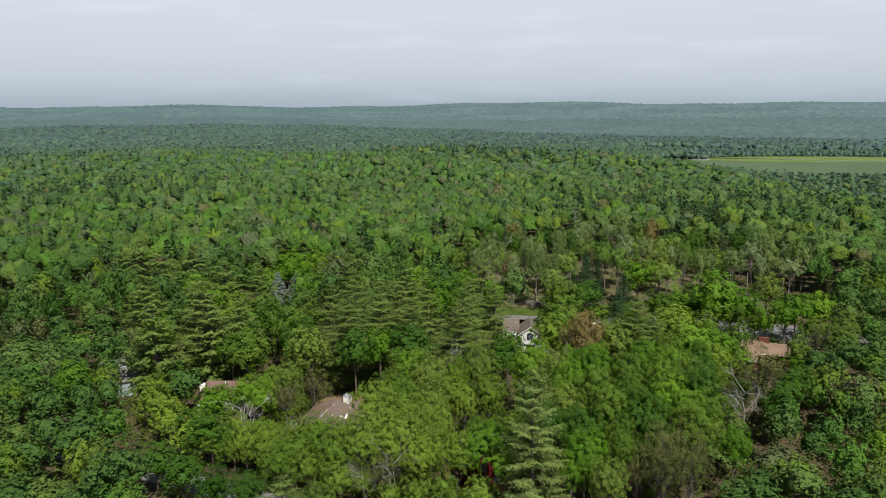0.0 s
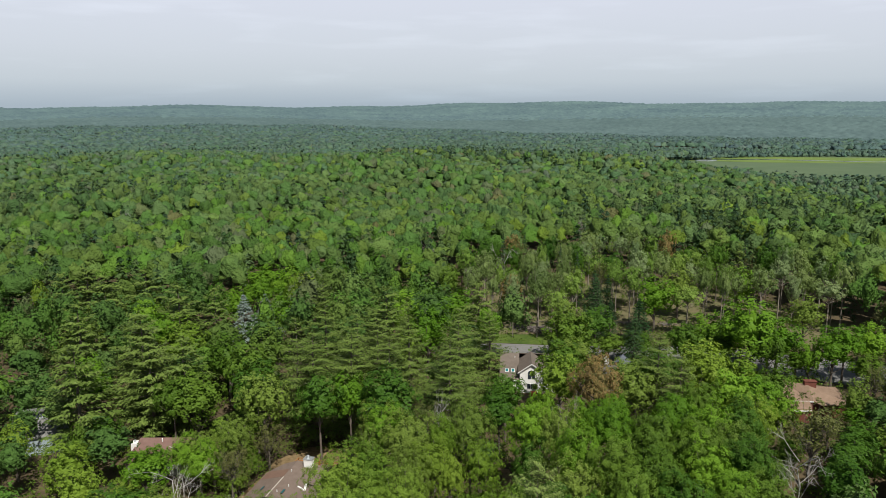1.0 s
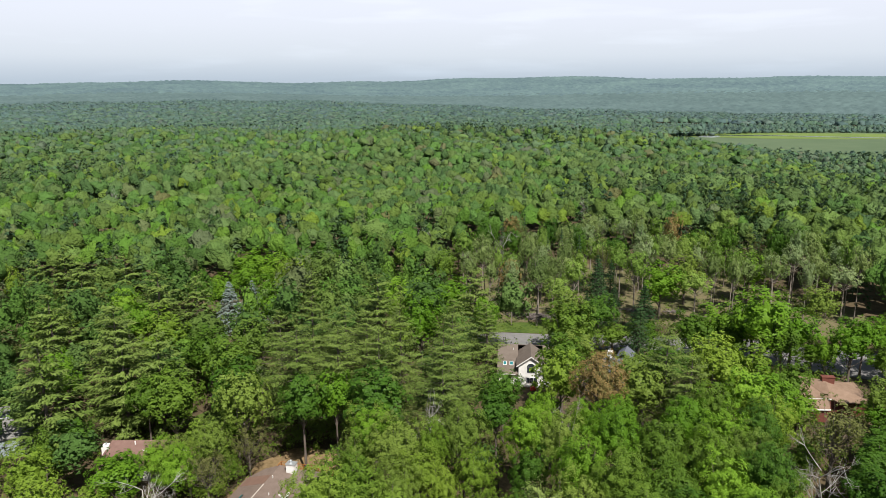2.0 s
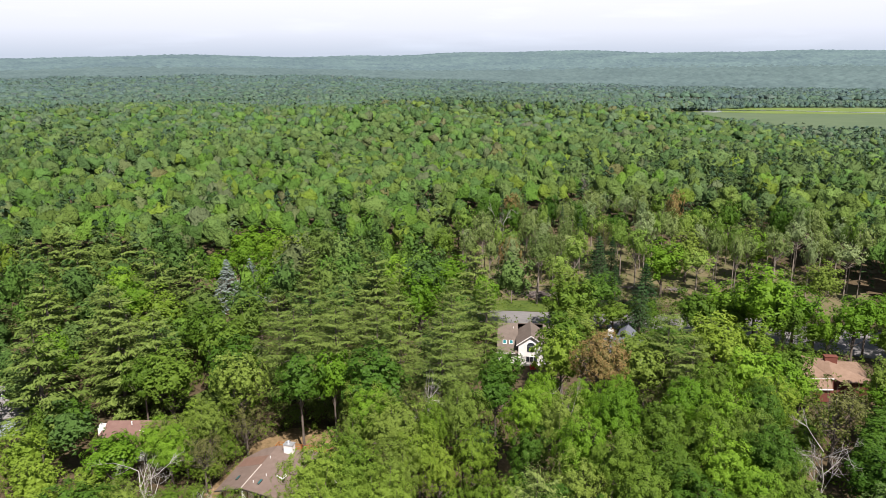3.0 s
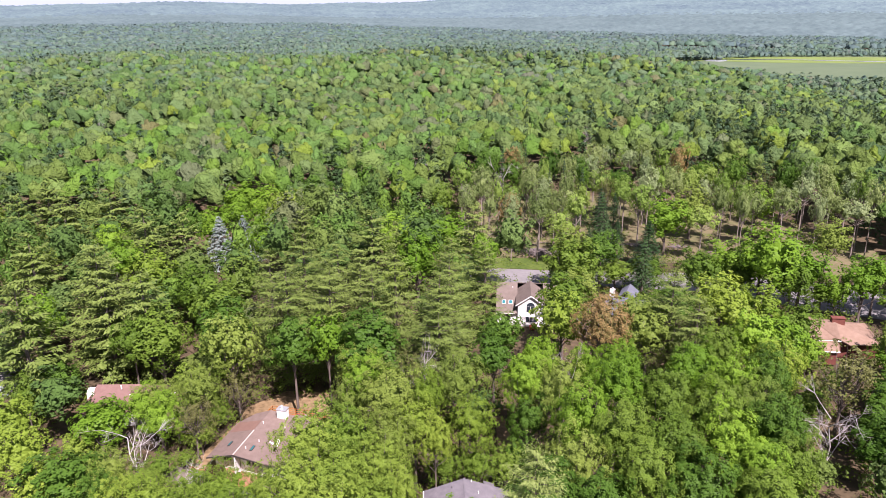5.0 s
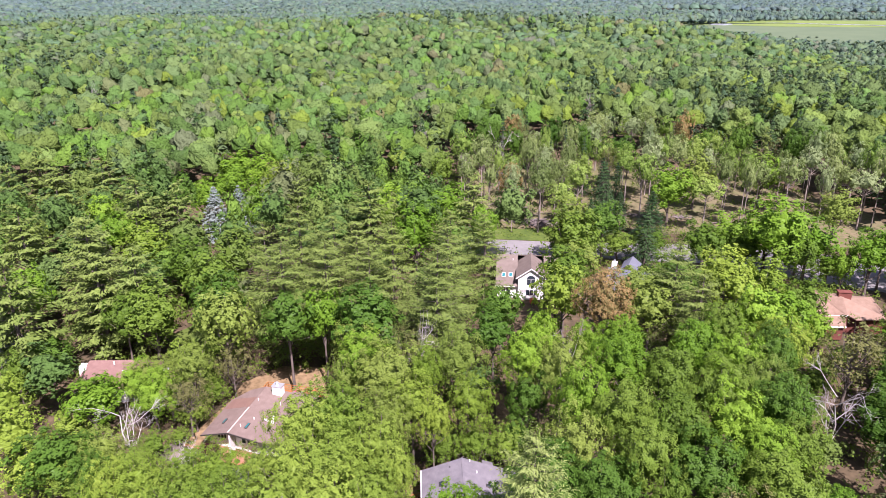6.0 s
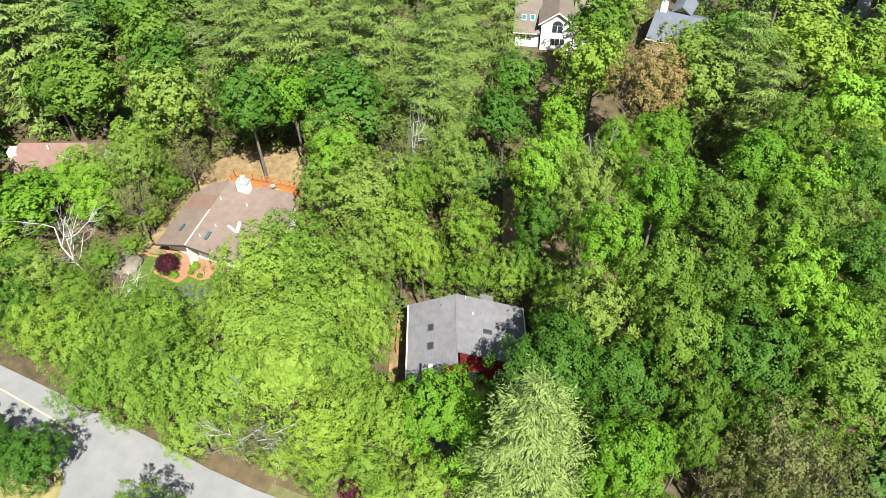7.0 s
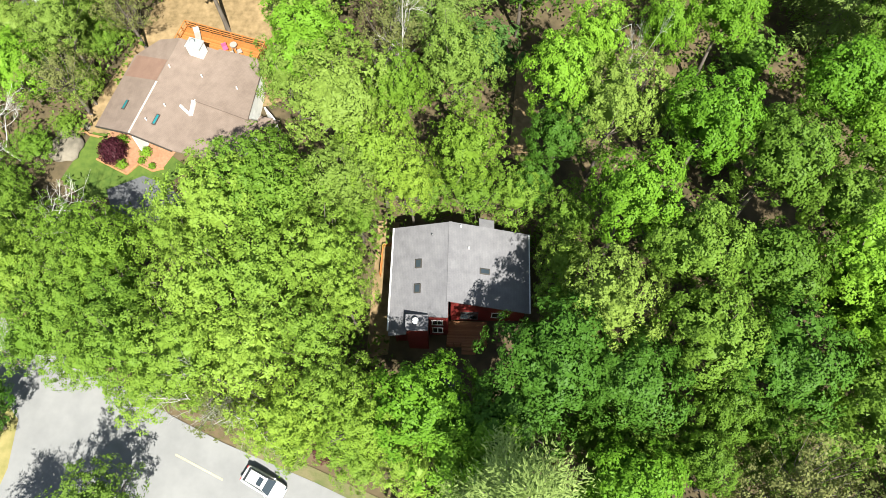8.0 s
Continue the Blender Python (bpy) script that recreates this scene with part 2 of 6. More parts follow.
SIDING_BLUE = coursed("blue_grey_siding", (0.28, 0.34, 0.38), (0.38, 0.45, 0.49), 4.0, 0.13, 0.6)
SIDING_BROWN = coursed("dark_red_siding", (0.12, 0.04, 0.03), (0.19, 0.07, 0.05), 3.0, 0.16, 0.7)
TRIM_WHITE = plain("white_trim", (0.80, 0.80, 0.78), 0.5)
TRIM_DARK = plain("dark_frame", (0.05, 0.045, 0.04), 0.5)
GUTTER = plain("pale_gutter", (0.68, 0.69, 0.70), 0.4)
DECK_WOOD = material("stained_deck_boards", (0.26, 0.095, 0.022), (0.38, 0.155, 0.045), 2.0, 0.7, 0.2, per_object=0.35, stretch=(0.3, 3, 1))
PORCH_WOOD = material("porch_boards", (0.20, 0.090, 0.040), (0.31, 0.150, 0.070), 2.0, 0.7, 0.2, per_object=0.35, stretch=(0.3, 3, 1))
SHEET_METAL = plain("flue_metal", (0.62, 0.66, 0.68), 0.35, 0.6)
RED_PLASTIC = plain("red_plastic", (0.55, 0.03, 0.04), 0.45)
PINK_CLOTH = plain("pink_cloth", (0.65, 0.08, 0.18), 0.8)
GREY_CLOTH = plain("grey_cloth", (0.27, 0.25, 0.23), 0.85)
CAR_WHITE = plain("white_car_paint", (0.80, 0.80, 0.80), 0.25)
CAR_BLACK = plain("black_car_trim", (0.02, 0.02, 0.022), 0.4)
RUBBER = plain("tyre_rubber", (0.025, 0.025, 0.026), 0.85)
ALLOY = plain("alloy_rim", (0.5, 0.5, 0.52), 0.3, 0.9)
LAMP_RED = plain("red_lamp_glass", (0.45, 0.02, 0.02), 0.2)
BRUSH = material("cut_brush", (0.10, 0.085, 0.08), (0.22, 0.195, 0.18), 3.0, 0.95, 0.3)
EDGING = material("timber_edging", (0.26, 0.125, 0.055), (0.37, 0.195, 0.090), 3.0, 0.85, 0.2)
MULCH = material("red_mulch", (0.22, 0.110, 0.062), (0.34, 0.185, 0.110), 4.0, 0.95, 0.5)
GLASS = bpy.data.materials.new("window_glass")
GLASS.use_nodes = True
_g = GLASS.node_tree.nodes["Principled BSDF"]
_g.inputs["Base Color"].default_value, _g.inputs["Roughness"].default_value = (0.03, 0.04, 0.05, 1), 0.06
_g.inputs["Specular IOR Level"].default_value = 0.6
SKYLIGHT = bpy.data.materials.new("skylight_glass")
SKYLIGHT.use_nodes = True
_g = SKYLIGHT.node_tree.nodes["Principled BSDF"]
_g.inputs["Base Color"].default_value, _g.inputs["Roughness"].default_value = (0.02, 0.15, 0.17, 1), 0.15
_g.inputs["Specular IOR Level"].default_value = 0.35

# ---- the lie of the land ----
SIZE = 0.891


def smooth(a, b, v):
    u = np.clip((np.asarray(v, float) - a) / (b - a), 0, 1)
    return u * u * (3 - 2 * u)


def ground_z(x, y):
    """Height of the ground: nearly level woods, a marshy valley past a kilometre, then long hills."""
    x, y = np.asarray(x, float) / SIZE, np.asarray(y, float) / SIZE
    d = np.hypot(x, y)
    z = 2 + 1.3 * smooth(170, 215, y) + 3.5 * smooth(35, 95, x) * smooth(120, 180, y)
    z = z - 1.5 * np.exp(-((x - 9) ** 2 + (y - 134) ** 2) / 260)
    z = z - 0.9 * np.exp(-((x + 23) ** 2 + (y - 154) ** 2) / 220) + 1.9 * np.exp(-((x - 86) ** 2 + (y - 184) ** 2) / 500)
    knoll = 11 * np.exp(-(((x + 60) / 300) ** 2 + ((y - 690) / 150) ** 2)) + 5 * np.exp(-(((x - 90) / 120) ** 2 + ((y - 640) / 120) ** 2))
    z = z * (1 - smooth(400, 800, d)) + knoll
    z = z - 24 * smooth(720, 1080, d + 0.22 * x + 1.6 * np.clip(x - 0.25 * y, 0, None))
    z = z + 18 * smooth(1900, 2600, d - 0.3 * x) + 10 * np.sin(x / 430 + y / 700) * smooth(1300, 2000, d)
    z = z + (2.6 * np.sin(x / 41 + 1.7 * np.sin(y / 97)) * np.sin(y / 53) + 3.0 * np.sin(x / 133 + y / 171)) * smooth(300, 480, d) * (1 - smooth(820, 980, d))
    far = 38 + 14 * smooth(-2200, -900, x) + 20 * smooth(-300, 1800, x) + 6 * np.sin(x / 300.0) + 4 * np.sin(x / 117.0 + 1)
    z = z + far * smooth(2700, 4600, d)
    return z * SIZE


def mesh_quads(name, v, q, mats=(), index=None, smooth_faces=False):
    me = bpy.data.meshes.new(name)
    v, q = np.ascontiguousarray(v, dtype=np.float32), np.ascontiguousarray(q, dtype=np.int32)
    me.vertices.add(len(v)), me.loops.add(q.size), me.polygons.add(len(q))
    me.vertices.foreach_set("co", v.ravel())
    me.loops.foreach_set("vertex_index", q.ravel())
    me.polygons.foreach_set("loop_start", np.arange(0, q.size, q.shape[1], dtype=np.int32))
    for m in mats:
        me.materials.append(m)
    if index is not None:
        me.polygons.foreach_set("material_index", np.ascontiguousarray(index, dtype=np.int32))
    me.polygons.foreach_set("use_smooth", np.full(len(q), smooth_faces))
    me.update(calc_edges=True)
    me.validate()
    return me


def sheet(us, vs, place):
    """A grid of quads over two rows of numbers; place(u, v) gives x, y, z."""
    u, v = np.meshgrid(us, vs, indexing="ij")
    p = np.stack(place(u, v), -1).reshape(-1, 3)
    i = np.arange(len(us) * len(vs)).reshape(len(us), len(vs))
    return p, np.stack((i[:-1, :-1], i[1:, :-1], i[1:, 1:], i[:-1, 1:]), -1).reshape(-1, 4)


rings = np.concatenate((np.linspace(0.002, 260, 66), 260 * (4930 / 260) ** np.linspace(0.02, 1, 70)))
turns = np.linspace(0, 2 * math.pi, 181)
gv, gq = sheet(rings, turns, lambda r, a: (r * np.sin(a), 130 + r * np.cos(a), ground_z(r * np.sin(a), 130 + r * np.cos(a))))
tagged(new("ground", mesh_quads("ground", gv, gq, [LITTER], smooth_faces=True)),
       "brown leaf-strewn forest floor running to the hills", "ground", kind="structure")


def patch(name, points, mat, lift, label, category, kind="structure", thick=0.05, step=2.0):
    """A thin layer that lies on the ground inside an outline: road, lawn, yard."""
    bm = bmesh.new()
    bm.faces.new([bm.verts.new((x, y, 0)) for x, y in points])
    xs, ys = [p[0] for p in points], [p[1] for p in points]
    for lo, hi, axis in ((min(xs), max(xs), 0), (min(ys), max(ys), 1)):
        c = math.ceil(lo / step) * step
        while c < hi:
            co, no = [0, 0, 0], [0, 0, 0]
            co[axis], no[axis] = c, 1
            bmesh.ops.bisect_plane(bm, geom=bm.verts[:] + bm.edges[:] + bm.faces[:], plane_co=co, plane_no=no)
            c += step
    for v in bm.verts:
        v.co.z = float(ground_z(v.co.x, v.co.y)) + lift
    ex = bmesh.ops.extrude_face_region(bm, geom=bm.faces[:])
    bmesh.ops.translate(bm, verts=[g for g in ex["geom"] if isinstance(g, bmesh.types.BMVert)], vec=(0, 0, -thick - lift))
    bmesh.ops.recalc_face_normals(bm, faces=bm.faces)
    me = bpy.data.meshes.new(name)
    bm.to_mesh(me), bm.free()
    me.materials.append(mat)
    return tagged(new(name, me), label, category, kind=kind)


# the road by the drive, with its wide mouth
ROAD = [(-70, 130), (-52, 122), (-41.5, 117.6), (-32.5, 113.8), (-23.7, 110.0), (-15.9, 106.4), (-11.1, 104.5), (-2.4, 101.7), (5, 99), (16, 94), (13, 88), (2, 93),
               (-8, 97), (-17, 99), (-23, 98), (-26.5, 93), (-28, 84), (-33, 84), (-30.5, 94), (-29.3, 101), (-29.6, 105.2), (-33, 108.2), (-44, 113), (-58, 119), (-72, 125)]


def on_road(x, y):
    """Whether a place lies inside the road's outline."""
    inside = False
    for (x0, y0), (x1, y1) in zip(ROAD, ROAD[1:] + ROAD[:1]):
        if (y0 > y) != (y1 > y) and x < x0 + (y - y0) / (y1 - y0) * (x1 - x0):
            inside = not inside
    return inside


patch("road", ROAD,
      ASPHALT, 0.10, "sun-bleached grey asphalt road bending past the trees", "road")
patch("road_verge", [(-29.4, 105.4), (-29.1, 101), (-30.3, 94), (-33.2, 84.6), (-43.0, 84.6), (-43.0, 112.6), (-33, 108.4)], DRY_GRASS, 0.07, "dry grass verge beside the road bend", "verge")
patch("roadside_soil", [(-9.6, 105.2), (-2.7, 102.9), (4.5, 100.4), (3.8, 99.2), (-3.4, 101.9), (-9.9, 104.1)], CLEARING, 0.075, "bare dry soil along the road edge", "verge")
patch("back_lawn", [(-41.9, 149.7), (-44.5, 167.5), (-39.2, 174.6), (-35.6, 169.3), (-36.5, 158.6), (-38.3, 149.7)], LAWN, 0.07, "sunlit lawn behind the brick-coloured roof", "lawn")
patch("yard_soil", [(-32.5, 134.8), (-30.8, 140.5), (-28.8, 146.0), (-27.8, 151.5), (-22.5, 156.5), (-15.5, 156.0), (-9.0, 152.5), (-7.6, 147.0), (-9.2, 141.5), (-12.8, 139.5), (-20.0, 139.0), (-28.5, 134.9)], STRAW, 0.07, "dry straw-coloured yard soil around the deck", "yard")
patch("front_lawn", [(-30.7, 135.0), (-32.5, 129.2), (-29.5, 127.0), (-22.7, 128.7), (-19.6, 131.4), (-24.5, 134.5)], LAWN, 0.07, "small green front lawn by the drive", "lawn")
patch("drive", [(-27.6, 128.4), (-24.3, 130.3), (-21.4, 129.3), (-19.2, 127.4), (-20.0, 124.7), (-26.0, 125.0)], DRIVE, 0.08, "short dark asphalt drive", "drive")
patch("side_yard", [(0.2, 127.0), (2.3, 127.0), (2.5, 113.6), (0.5, 113.1)], STRAW, 0.07, "straw-coloured strip beside the grey roof", "yard")
patch("entrance_path", [(4.9, 112.7), (9.4, 112.7), (9.4, 106.9), (6.7, 106.9), (4.9, 109.1)], DRIVE, 0.08, "dark path to the entrance steps", "path")
patch("gap_soil", [(12.9, 135.4), (15.0, 135.4), (15.5, 142.5), (14.7, 147.9), (13.4, 147.9)], STRAW, 0.07, "dry earth strip between the trees", "yard")
patch("back_road", [(4.5, 213.6), (18.7, 214.2), (40.1, 211.5), (66.8, 204.6), (98.0, 192.0), (124.7, 180.0), (121.2, 166.0), (94.4, 174.5), (78, 180.5), (64.1, 193.5), (39.2, 202.3), (18.7, 204.8), (4.5, 204.4)],
      CONCRETE, 0.10, "pale sunlit road behind the white house", "road")
patch("road_bank", [(4.5, 214.1), (18.7, 214.7), (40.1, 212.0), (51.7, 209.2), (53.5, 213.8), (41.0, 223.0), (17.8, 223.5), (4.5, 222.5)], LAWN, 0.09, "bright grass bank above the road", "verge")
patch("cleared_lot", [(10, 222), (42, 222), (56, 215), (76, 207), (108, 196), (114, 222), (95, 258), (56, 280), (20, 280), (9, 254)],
      CLEARING, 0.09, "cut-over brown woodlot with scattered slash", "clearing")
patch("marsh", [(335, 1330), (700, 1430), (1280, 1440), (1280, 640), (700, 640), (480, 720), (350, 850), (315, 1000)], MARSH, 2.2,
      "flat green open marsh meadow", "marsh", step=25)
patch("marsh_sedge", [(352, 1190), (430, 1228), (700, 1236), (1120, 1232), (1120, 1115), (800, 1125), (600, 1100), (470, 1118), (400, 1150), (356, 1160)], MARSH_BRIGHT, 2.5,
      "bright yellow-green sedge strip in the marsh", "marsh", step=25)
patch("marsh_creek", [(356, 1180), (430, 1172), (500, 1182), (580, 1150), (650, 1128), (760, 1160), (960, 1140), (960, 1130), (760, 1150), (650, 1116), (580, 1138), (500, 1170), (430, 1162), (358, 1170)], CREEK, 2.75,
      "narrow dark creek winding through the marsh", "water", step=25)
patch("marsh_pond", [(388, 1158), (402, 1166), (424, 1160), (420, 1146), (404, 1140), (390, 1148)], POND, 2.8, "small pale pond at the marsh edge", "water", step=10)

# ---- trees ----
rng = np.random.default_rng(7)


def unit(a):
    return a / np.maximum(np.linalg.norm(a, axis=-1, keepdims=True), 1e-9)


def cards(c, n, length, width, along=None):
    """Pointed leaf sprays at c that face n; along: the way that they point."""
    k = len(c)
    n = unit(n)
    u = rng.normal(size=(k, 3)) if along is None else along + 0.001
    u = unit(u - n * (u * n).sum(-1, keepdims=True))
    w = np.cross(n, u)
    s = rng.uniform(0.6, 1.4, (k, 1))
    lu, wu = u * s * length / 2, w * s * width / 2
    v = np.stack((c - lu + wu, c + lu - n * 0.12 * length, c - lu - wu), 1).reshape(-1, 3)
    return v, np.arange(3 * k).reshape(-1, 3)


def tube(points, radii, sides=6):
    p, r = np.asarray(points, float), np.asarray(radii, float)
    t = unit(np.gradient(p, axis=0))
    ref = np.where(np.abs(t[:, 2:3]) < 0.9, [[0.0, 0, 1]], [[1.0, 0, 0]])
    a = unit(np.cross(t, ref))
    b = np.cross(t, a)
    ang = np.linspace(0, 2 * math.pi, sides, endpoint=False)
    ring = p[:, None] + r[:, None, None] * (np.cos(ang)[None, :, None] * a[:, None] + np.sin(ang)[None, :, None] * b[:, None])
    i = np.arange(len(p) * sides).reshape(len(p), sides)
    j = np.roll(i, -1, 1)
    return ring.reshape(-1, 3), np.stack((i[:-1], j[:-1], j[1:], i[1:]), -1).reshape(-1, 4)


def join(pieces):
    vs, qs, k = [], [], 0
    for v, q in pieces:
        vs.append(v), qs.append(q + k)
        k += len(v)
    return np.concatenate(vs), np.concatenate(qs)


CANON_H, CANON_R = 18.0, 4.6


def crown_reach(u, c, rad, least):
    """How far a crown of grown-together lobes reaches along the ways u, and which lobe is outermost there."""
    cu = u @ c.T
    disc = cu ** 2 - ((c ** 2).sum(-1) - rad ** 2)[None]
    far = np.where(disc > 0, cu + np.sqrt(np.clip(disc, 0, None)), 0)
    return np.maximum(far.max(1), least), far.argmax(1)


def grid_ways(segs, rows, deep, wander=0.3):
    """Ways over a sphere from its top down to the angle deep, and the triangles between them."""
    polar = (np.arange(rows + 1) + 0.25) / (rows + 0.25) * deep
    polar, turn = np.meshgrid(polar, np.arange(segs) * 2 * math.pi / segs, indexing="ij")
    turn = turn + (np.arange(rows + 1) % 2)[:, None] * math.pi / segs + rng.uniform(-wander, wander, turn.shape) * 2 / segs
    polar = polar + rng.uniform(-wander, wander, turn.shape) / rows
    u = np.stack((np.sin(polar) * np.cos(turn), np.sin(polar) * np.sin(turn), np.cos(polar)), -1).reshape(-1, 3)
    i = np.arange((rows + 1) * segs).reshape(rows + 1, segs)
    j = np.roll(i, -1, 1)
    t = np.concatenate((np.stack((i[:-1], i[1:], j[1:]), -1).reshape(-1, 3), np.stack((i[:-1], j[1:], j[:-1]), -1).reshape(-1, 3)))
    return u, np.concatenate((t, np.stack((np.full(segs - 2, i[0, 0]), i[0, 1:-1], i[0, 2:]), -1)))


def broadleaf(count, size, lobes, low=0.40, loose=0.0, clumps=150, core=(18, 9), inner=0.80):
    """Wood and crown of a broad-leaved tree: limbs, a leafy inside, and clumps of leaves over lobes grown together."""
    i = np.arange(lobes) + 0.5
    h = 1 - 1.5 * i / lobes
    a = i * 2.39996 + rng.uniform(-0.5, 0.5, lobes)
    flat = np.sqrt(np.clip(1 - h * h, 0.02, 1))
    c = np.stack((flat * np.cos(a), flat * np.sin(a), h), -1) * rng.uniform(0.46, 0.74, (lobes, 1))
    rad = rng.uniform(0.28, 0.44, lobes)
    mid, half = (1 + low) / 2 * CANON_H, (1 - low) / 2 * CANON_H
    scale, centre = np.array([CANON_R, CANON_R, half]), np.array([0, 0, mid])
    # clumps of leaves, some missing
    k = np.arange(clumps) + 0.5
    kh = 1 - 1.62 * k / clumps
    ka = k * 2.39996 + rng.uniform(-0.4, 0.4, clumps)
    kf = np.sqrt(np.clip(1 - kh * kh, 0, 1))
    u = unit(np.stack((kf * np.cos(ka), kf * np.sin(ka), kh), -1) + rng.normal(size=(clumps, 3)) * 0.06)
    u = u[rng.uniform(size=clumps) > 0.06 + 0.22 * loose]
    reach, own = crown_reach(u, c, rad, 0.56)
    seat = u * (reach * 1.02 - (0.40 + 0.15 * loose) * rng.uniform(0, 1, len(u)) ** 1.6)[:, None]
    way = unit(0.55 * unit(seat - 0.85 * c[own]) + 0.5 * u + np.array([0, 0, 0.22]))
    girth = rng.uniform(0.70, 1.25, len(u)) * 2.15 / math.sqrt(clumps)
    pick = rng.integers(0, len(u), count)
    d = unit(way[pick] + rng.normal(size=(count, 3)) * 0.62)
    p = seat[pick] + (d * rng.uniform(0.55, 1.08, (count, 1)) - 0.35 * way[pick]) * girth[pick, None]
    n = 0.50 * d + 0.65 * way[pick] + rng.normal(size=(count, 3)) * (0.26 + 0.16 * loose)
    cv, cq = cards(p * scale + centre, n, size * 1.08, size * 0.80)
    if core:
        w, t = grid_ways(*core, 2.25)
        r, _ = crown_reach(w, c, rad, 0.56)
        v = w * (r * inner * rng.uniform(0.84, 1.06, len(r)))[:, None] * scale + centre
        cv, cq = np.concatenate((v, cv)), np.concatenate((t, cq + len(v)))
    sway = rng.normal(size=2) * 0.25
    top = np.array([sway[0], sway[1], mid + half * 0.3])
    wood = [tube([(0, 0, -0.3), (0.04, 0, 2.0), (sway[0] * 0.4, sway[1] * 0.4, mid * 0.6), tuple(top)], (0.30, 0.23, 0.17, 0.05), 7)]
    for j in range(0, len(u), max(1, len(u) // (12 + int(20 * loose)))):
        e = seat[j] * 0.97 * scale + centre
        s = min(mid - half * rng.uniform(0.15, 1.05), e[2] - 0.6)
        b = np.array([sway[0] * 0.4, sway[1] * 0.4, max(s, 1.0)])
        m = b + (e - b) * np.array([0.55, 0.55, 0.40])
        wood.append(tube([b, m, e], (0.10, 0.06, 0.015) if loose < 1 else (0.055, 0.035, 0.010), 5))
    return join(wood), (cv, cq)


def broadleaf_meshes(name, *how, bark=None, **more):
    (wv, wq), (v, q) = broadleaf(*how, **more)
    return mesh_quads(name + "_wood", wv, wq, [bark or BARK], smooth_faces=True), mesh_quads(name + "_leaves", v, q, [LEAF["oak"]])


def pine_meshes(name, whorls, per, needles, size, reach=1.0, droop=0.12, first=0.14, cone=False, thin=0.42):
    """A conifer 18 high, 4.6 in reach: whorls of boughs that carry flat plumes of needle sprays, with gaps between."""
    wood = [tube([(0, 0, -0.3), (0, 0, 6), (0.1, 0.05, 12), (0, 0, 17.9)], (0.34, 0.26, 0.15, 0.02), 7)]
    ps, ns, al = [], [], []
    for i in range(whorls):
        u = min(0.985, max(0.0, (i + rng.uniform(-0.25, 0.25)) / (whorls - 0.6)))
        z = 18 * (first + (0.985 - first) * u)
        if cone:
            r = 4.6 * (1 - u) ** 0.9 * reach + 0.12
        else:
            r = 4.6 * reach * (0.70 + 0.30 * math.sin(min(1, u * 2.2) * math.pi / 2)) * (1 - u ** 2.0) + 0.55
        for j in range(per if u < 0.85 or cone else max(3, per - 2)):
            a = (j + rng.uniform(-0.35, 0.35)) / per * 2 * math.pi + i * 1.1
            length = r * (rng.uniform(0.85, 1.08) if cone else rng.uniform(0.55, 1.18))
            way = np.array([math.cos(a), math.sin(a), 0])
            side = np.cross(way, [0, 0, 1])
            zj = z + (0 if cone else rng.uniform(-0.5, 0.5))
            rise = (0.34 * u - droop) * length
            tip = np.array([0, 0, zj]) + way * length + np.array([0, 0, rise])
            m = np.array([0, 0, zj]) + way * length * 0.5 + np.array([0, 0, rise * 0.35 - 0.03 * length])
            wood.append(tube([(0, 0, zj), m, tip], (0.06, 0.04, 0.01), 3))
            # plumes along the bough: each a flat fan of sprays
            plumes = 1 if cone else max(2, int(length * 1.1))
            k = max(6, int(needles * (0.35 + length / 4.6)))
            which = rng.integers(0, plumes, k)
            f0 = np.linspace(0.42, 0.98, plumes) if plumes > 1 else np.array([0.6])
            off0 = rng.uniform(-1, 1, plumes) * length * 0.22 * (1.3 - f0)
            if cone:
                f = rng.uniform(0.22, 1.04, k) ** 0.75
                fan = rng.uniform(-1, 1, k) * length * 0.26 * np.clip(1.25 - f * 0.75, 0.3, 1)
                lift = rng.uniform(-0.10, 0.22, k)
            else:
                f = f0[which] + rng.normal(size=k) * 0.40 / max(length, 0.8)
                fan = off0[which] + rng.normal(size=k) * 0.50
                lift = 0.22 - 0.24 * ((f - f0[which]) * length) ** 2 - 0.24 * (fan - off0[which]) ** 2 + rng.uniform(-0.07, 0.10, k)
            base = np.array([0, 0, zj]) + way * (length * f)[:, None] + np.array([0, 0, 1]) * (rise * f * np.abs(f) + lift)[:, None]
            ps.append(base + side * fan[:, None])
            ns.append(np.array([0, 0, 1.0]) + rng.normal(size=(k, 3)) * 0.34 + way * 0.30)
            al.append(way + side * (np.sign(fan - (0 if cone else off0[which])) * 0.7)[:, None] + np.array([0, 0, 0.25]) + rng.normal(size=(k, 3)) * 0.25)
    p, n, a = np.concatenate(ps), np.concatenate(ns), np.concatenate(al)
    v, q = cards(p, n, size, size * (0.30 if cone else thin), a)
    wv, wq = join(wood)
    return mesh_quads(name + "_wood", wv, wq, [BARK], smooth_faces=True), mesh_quads(name + "_needles", v, q, [LEAF["white_pine"]])


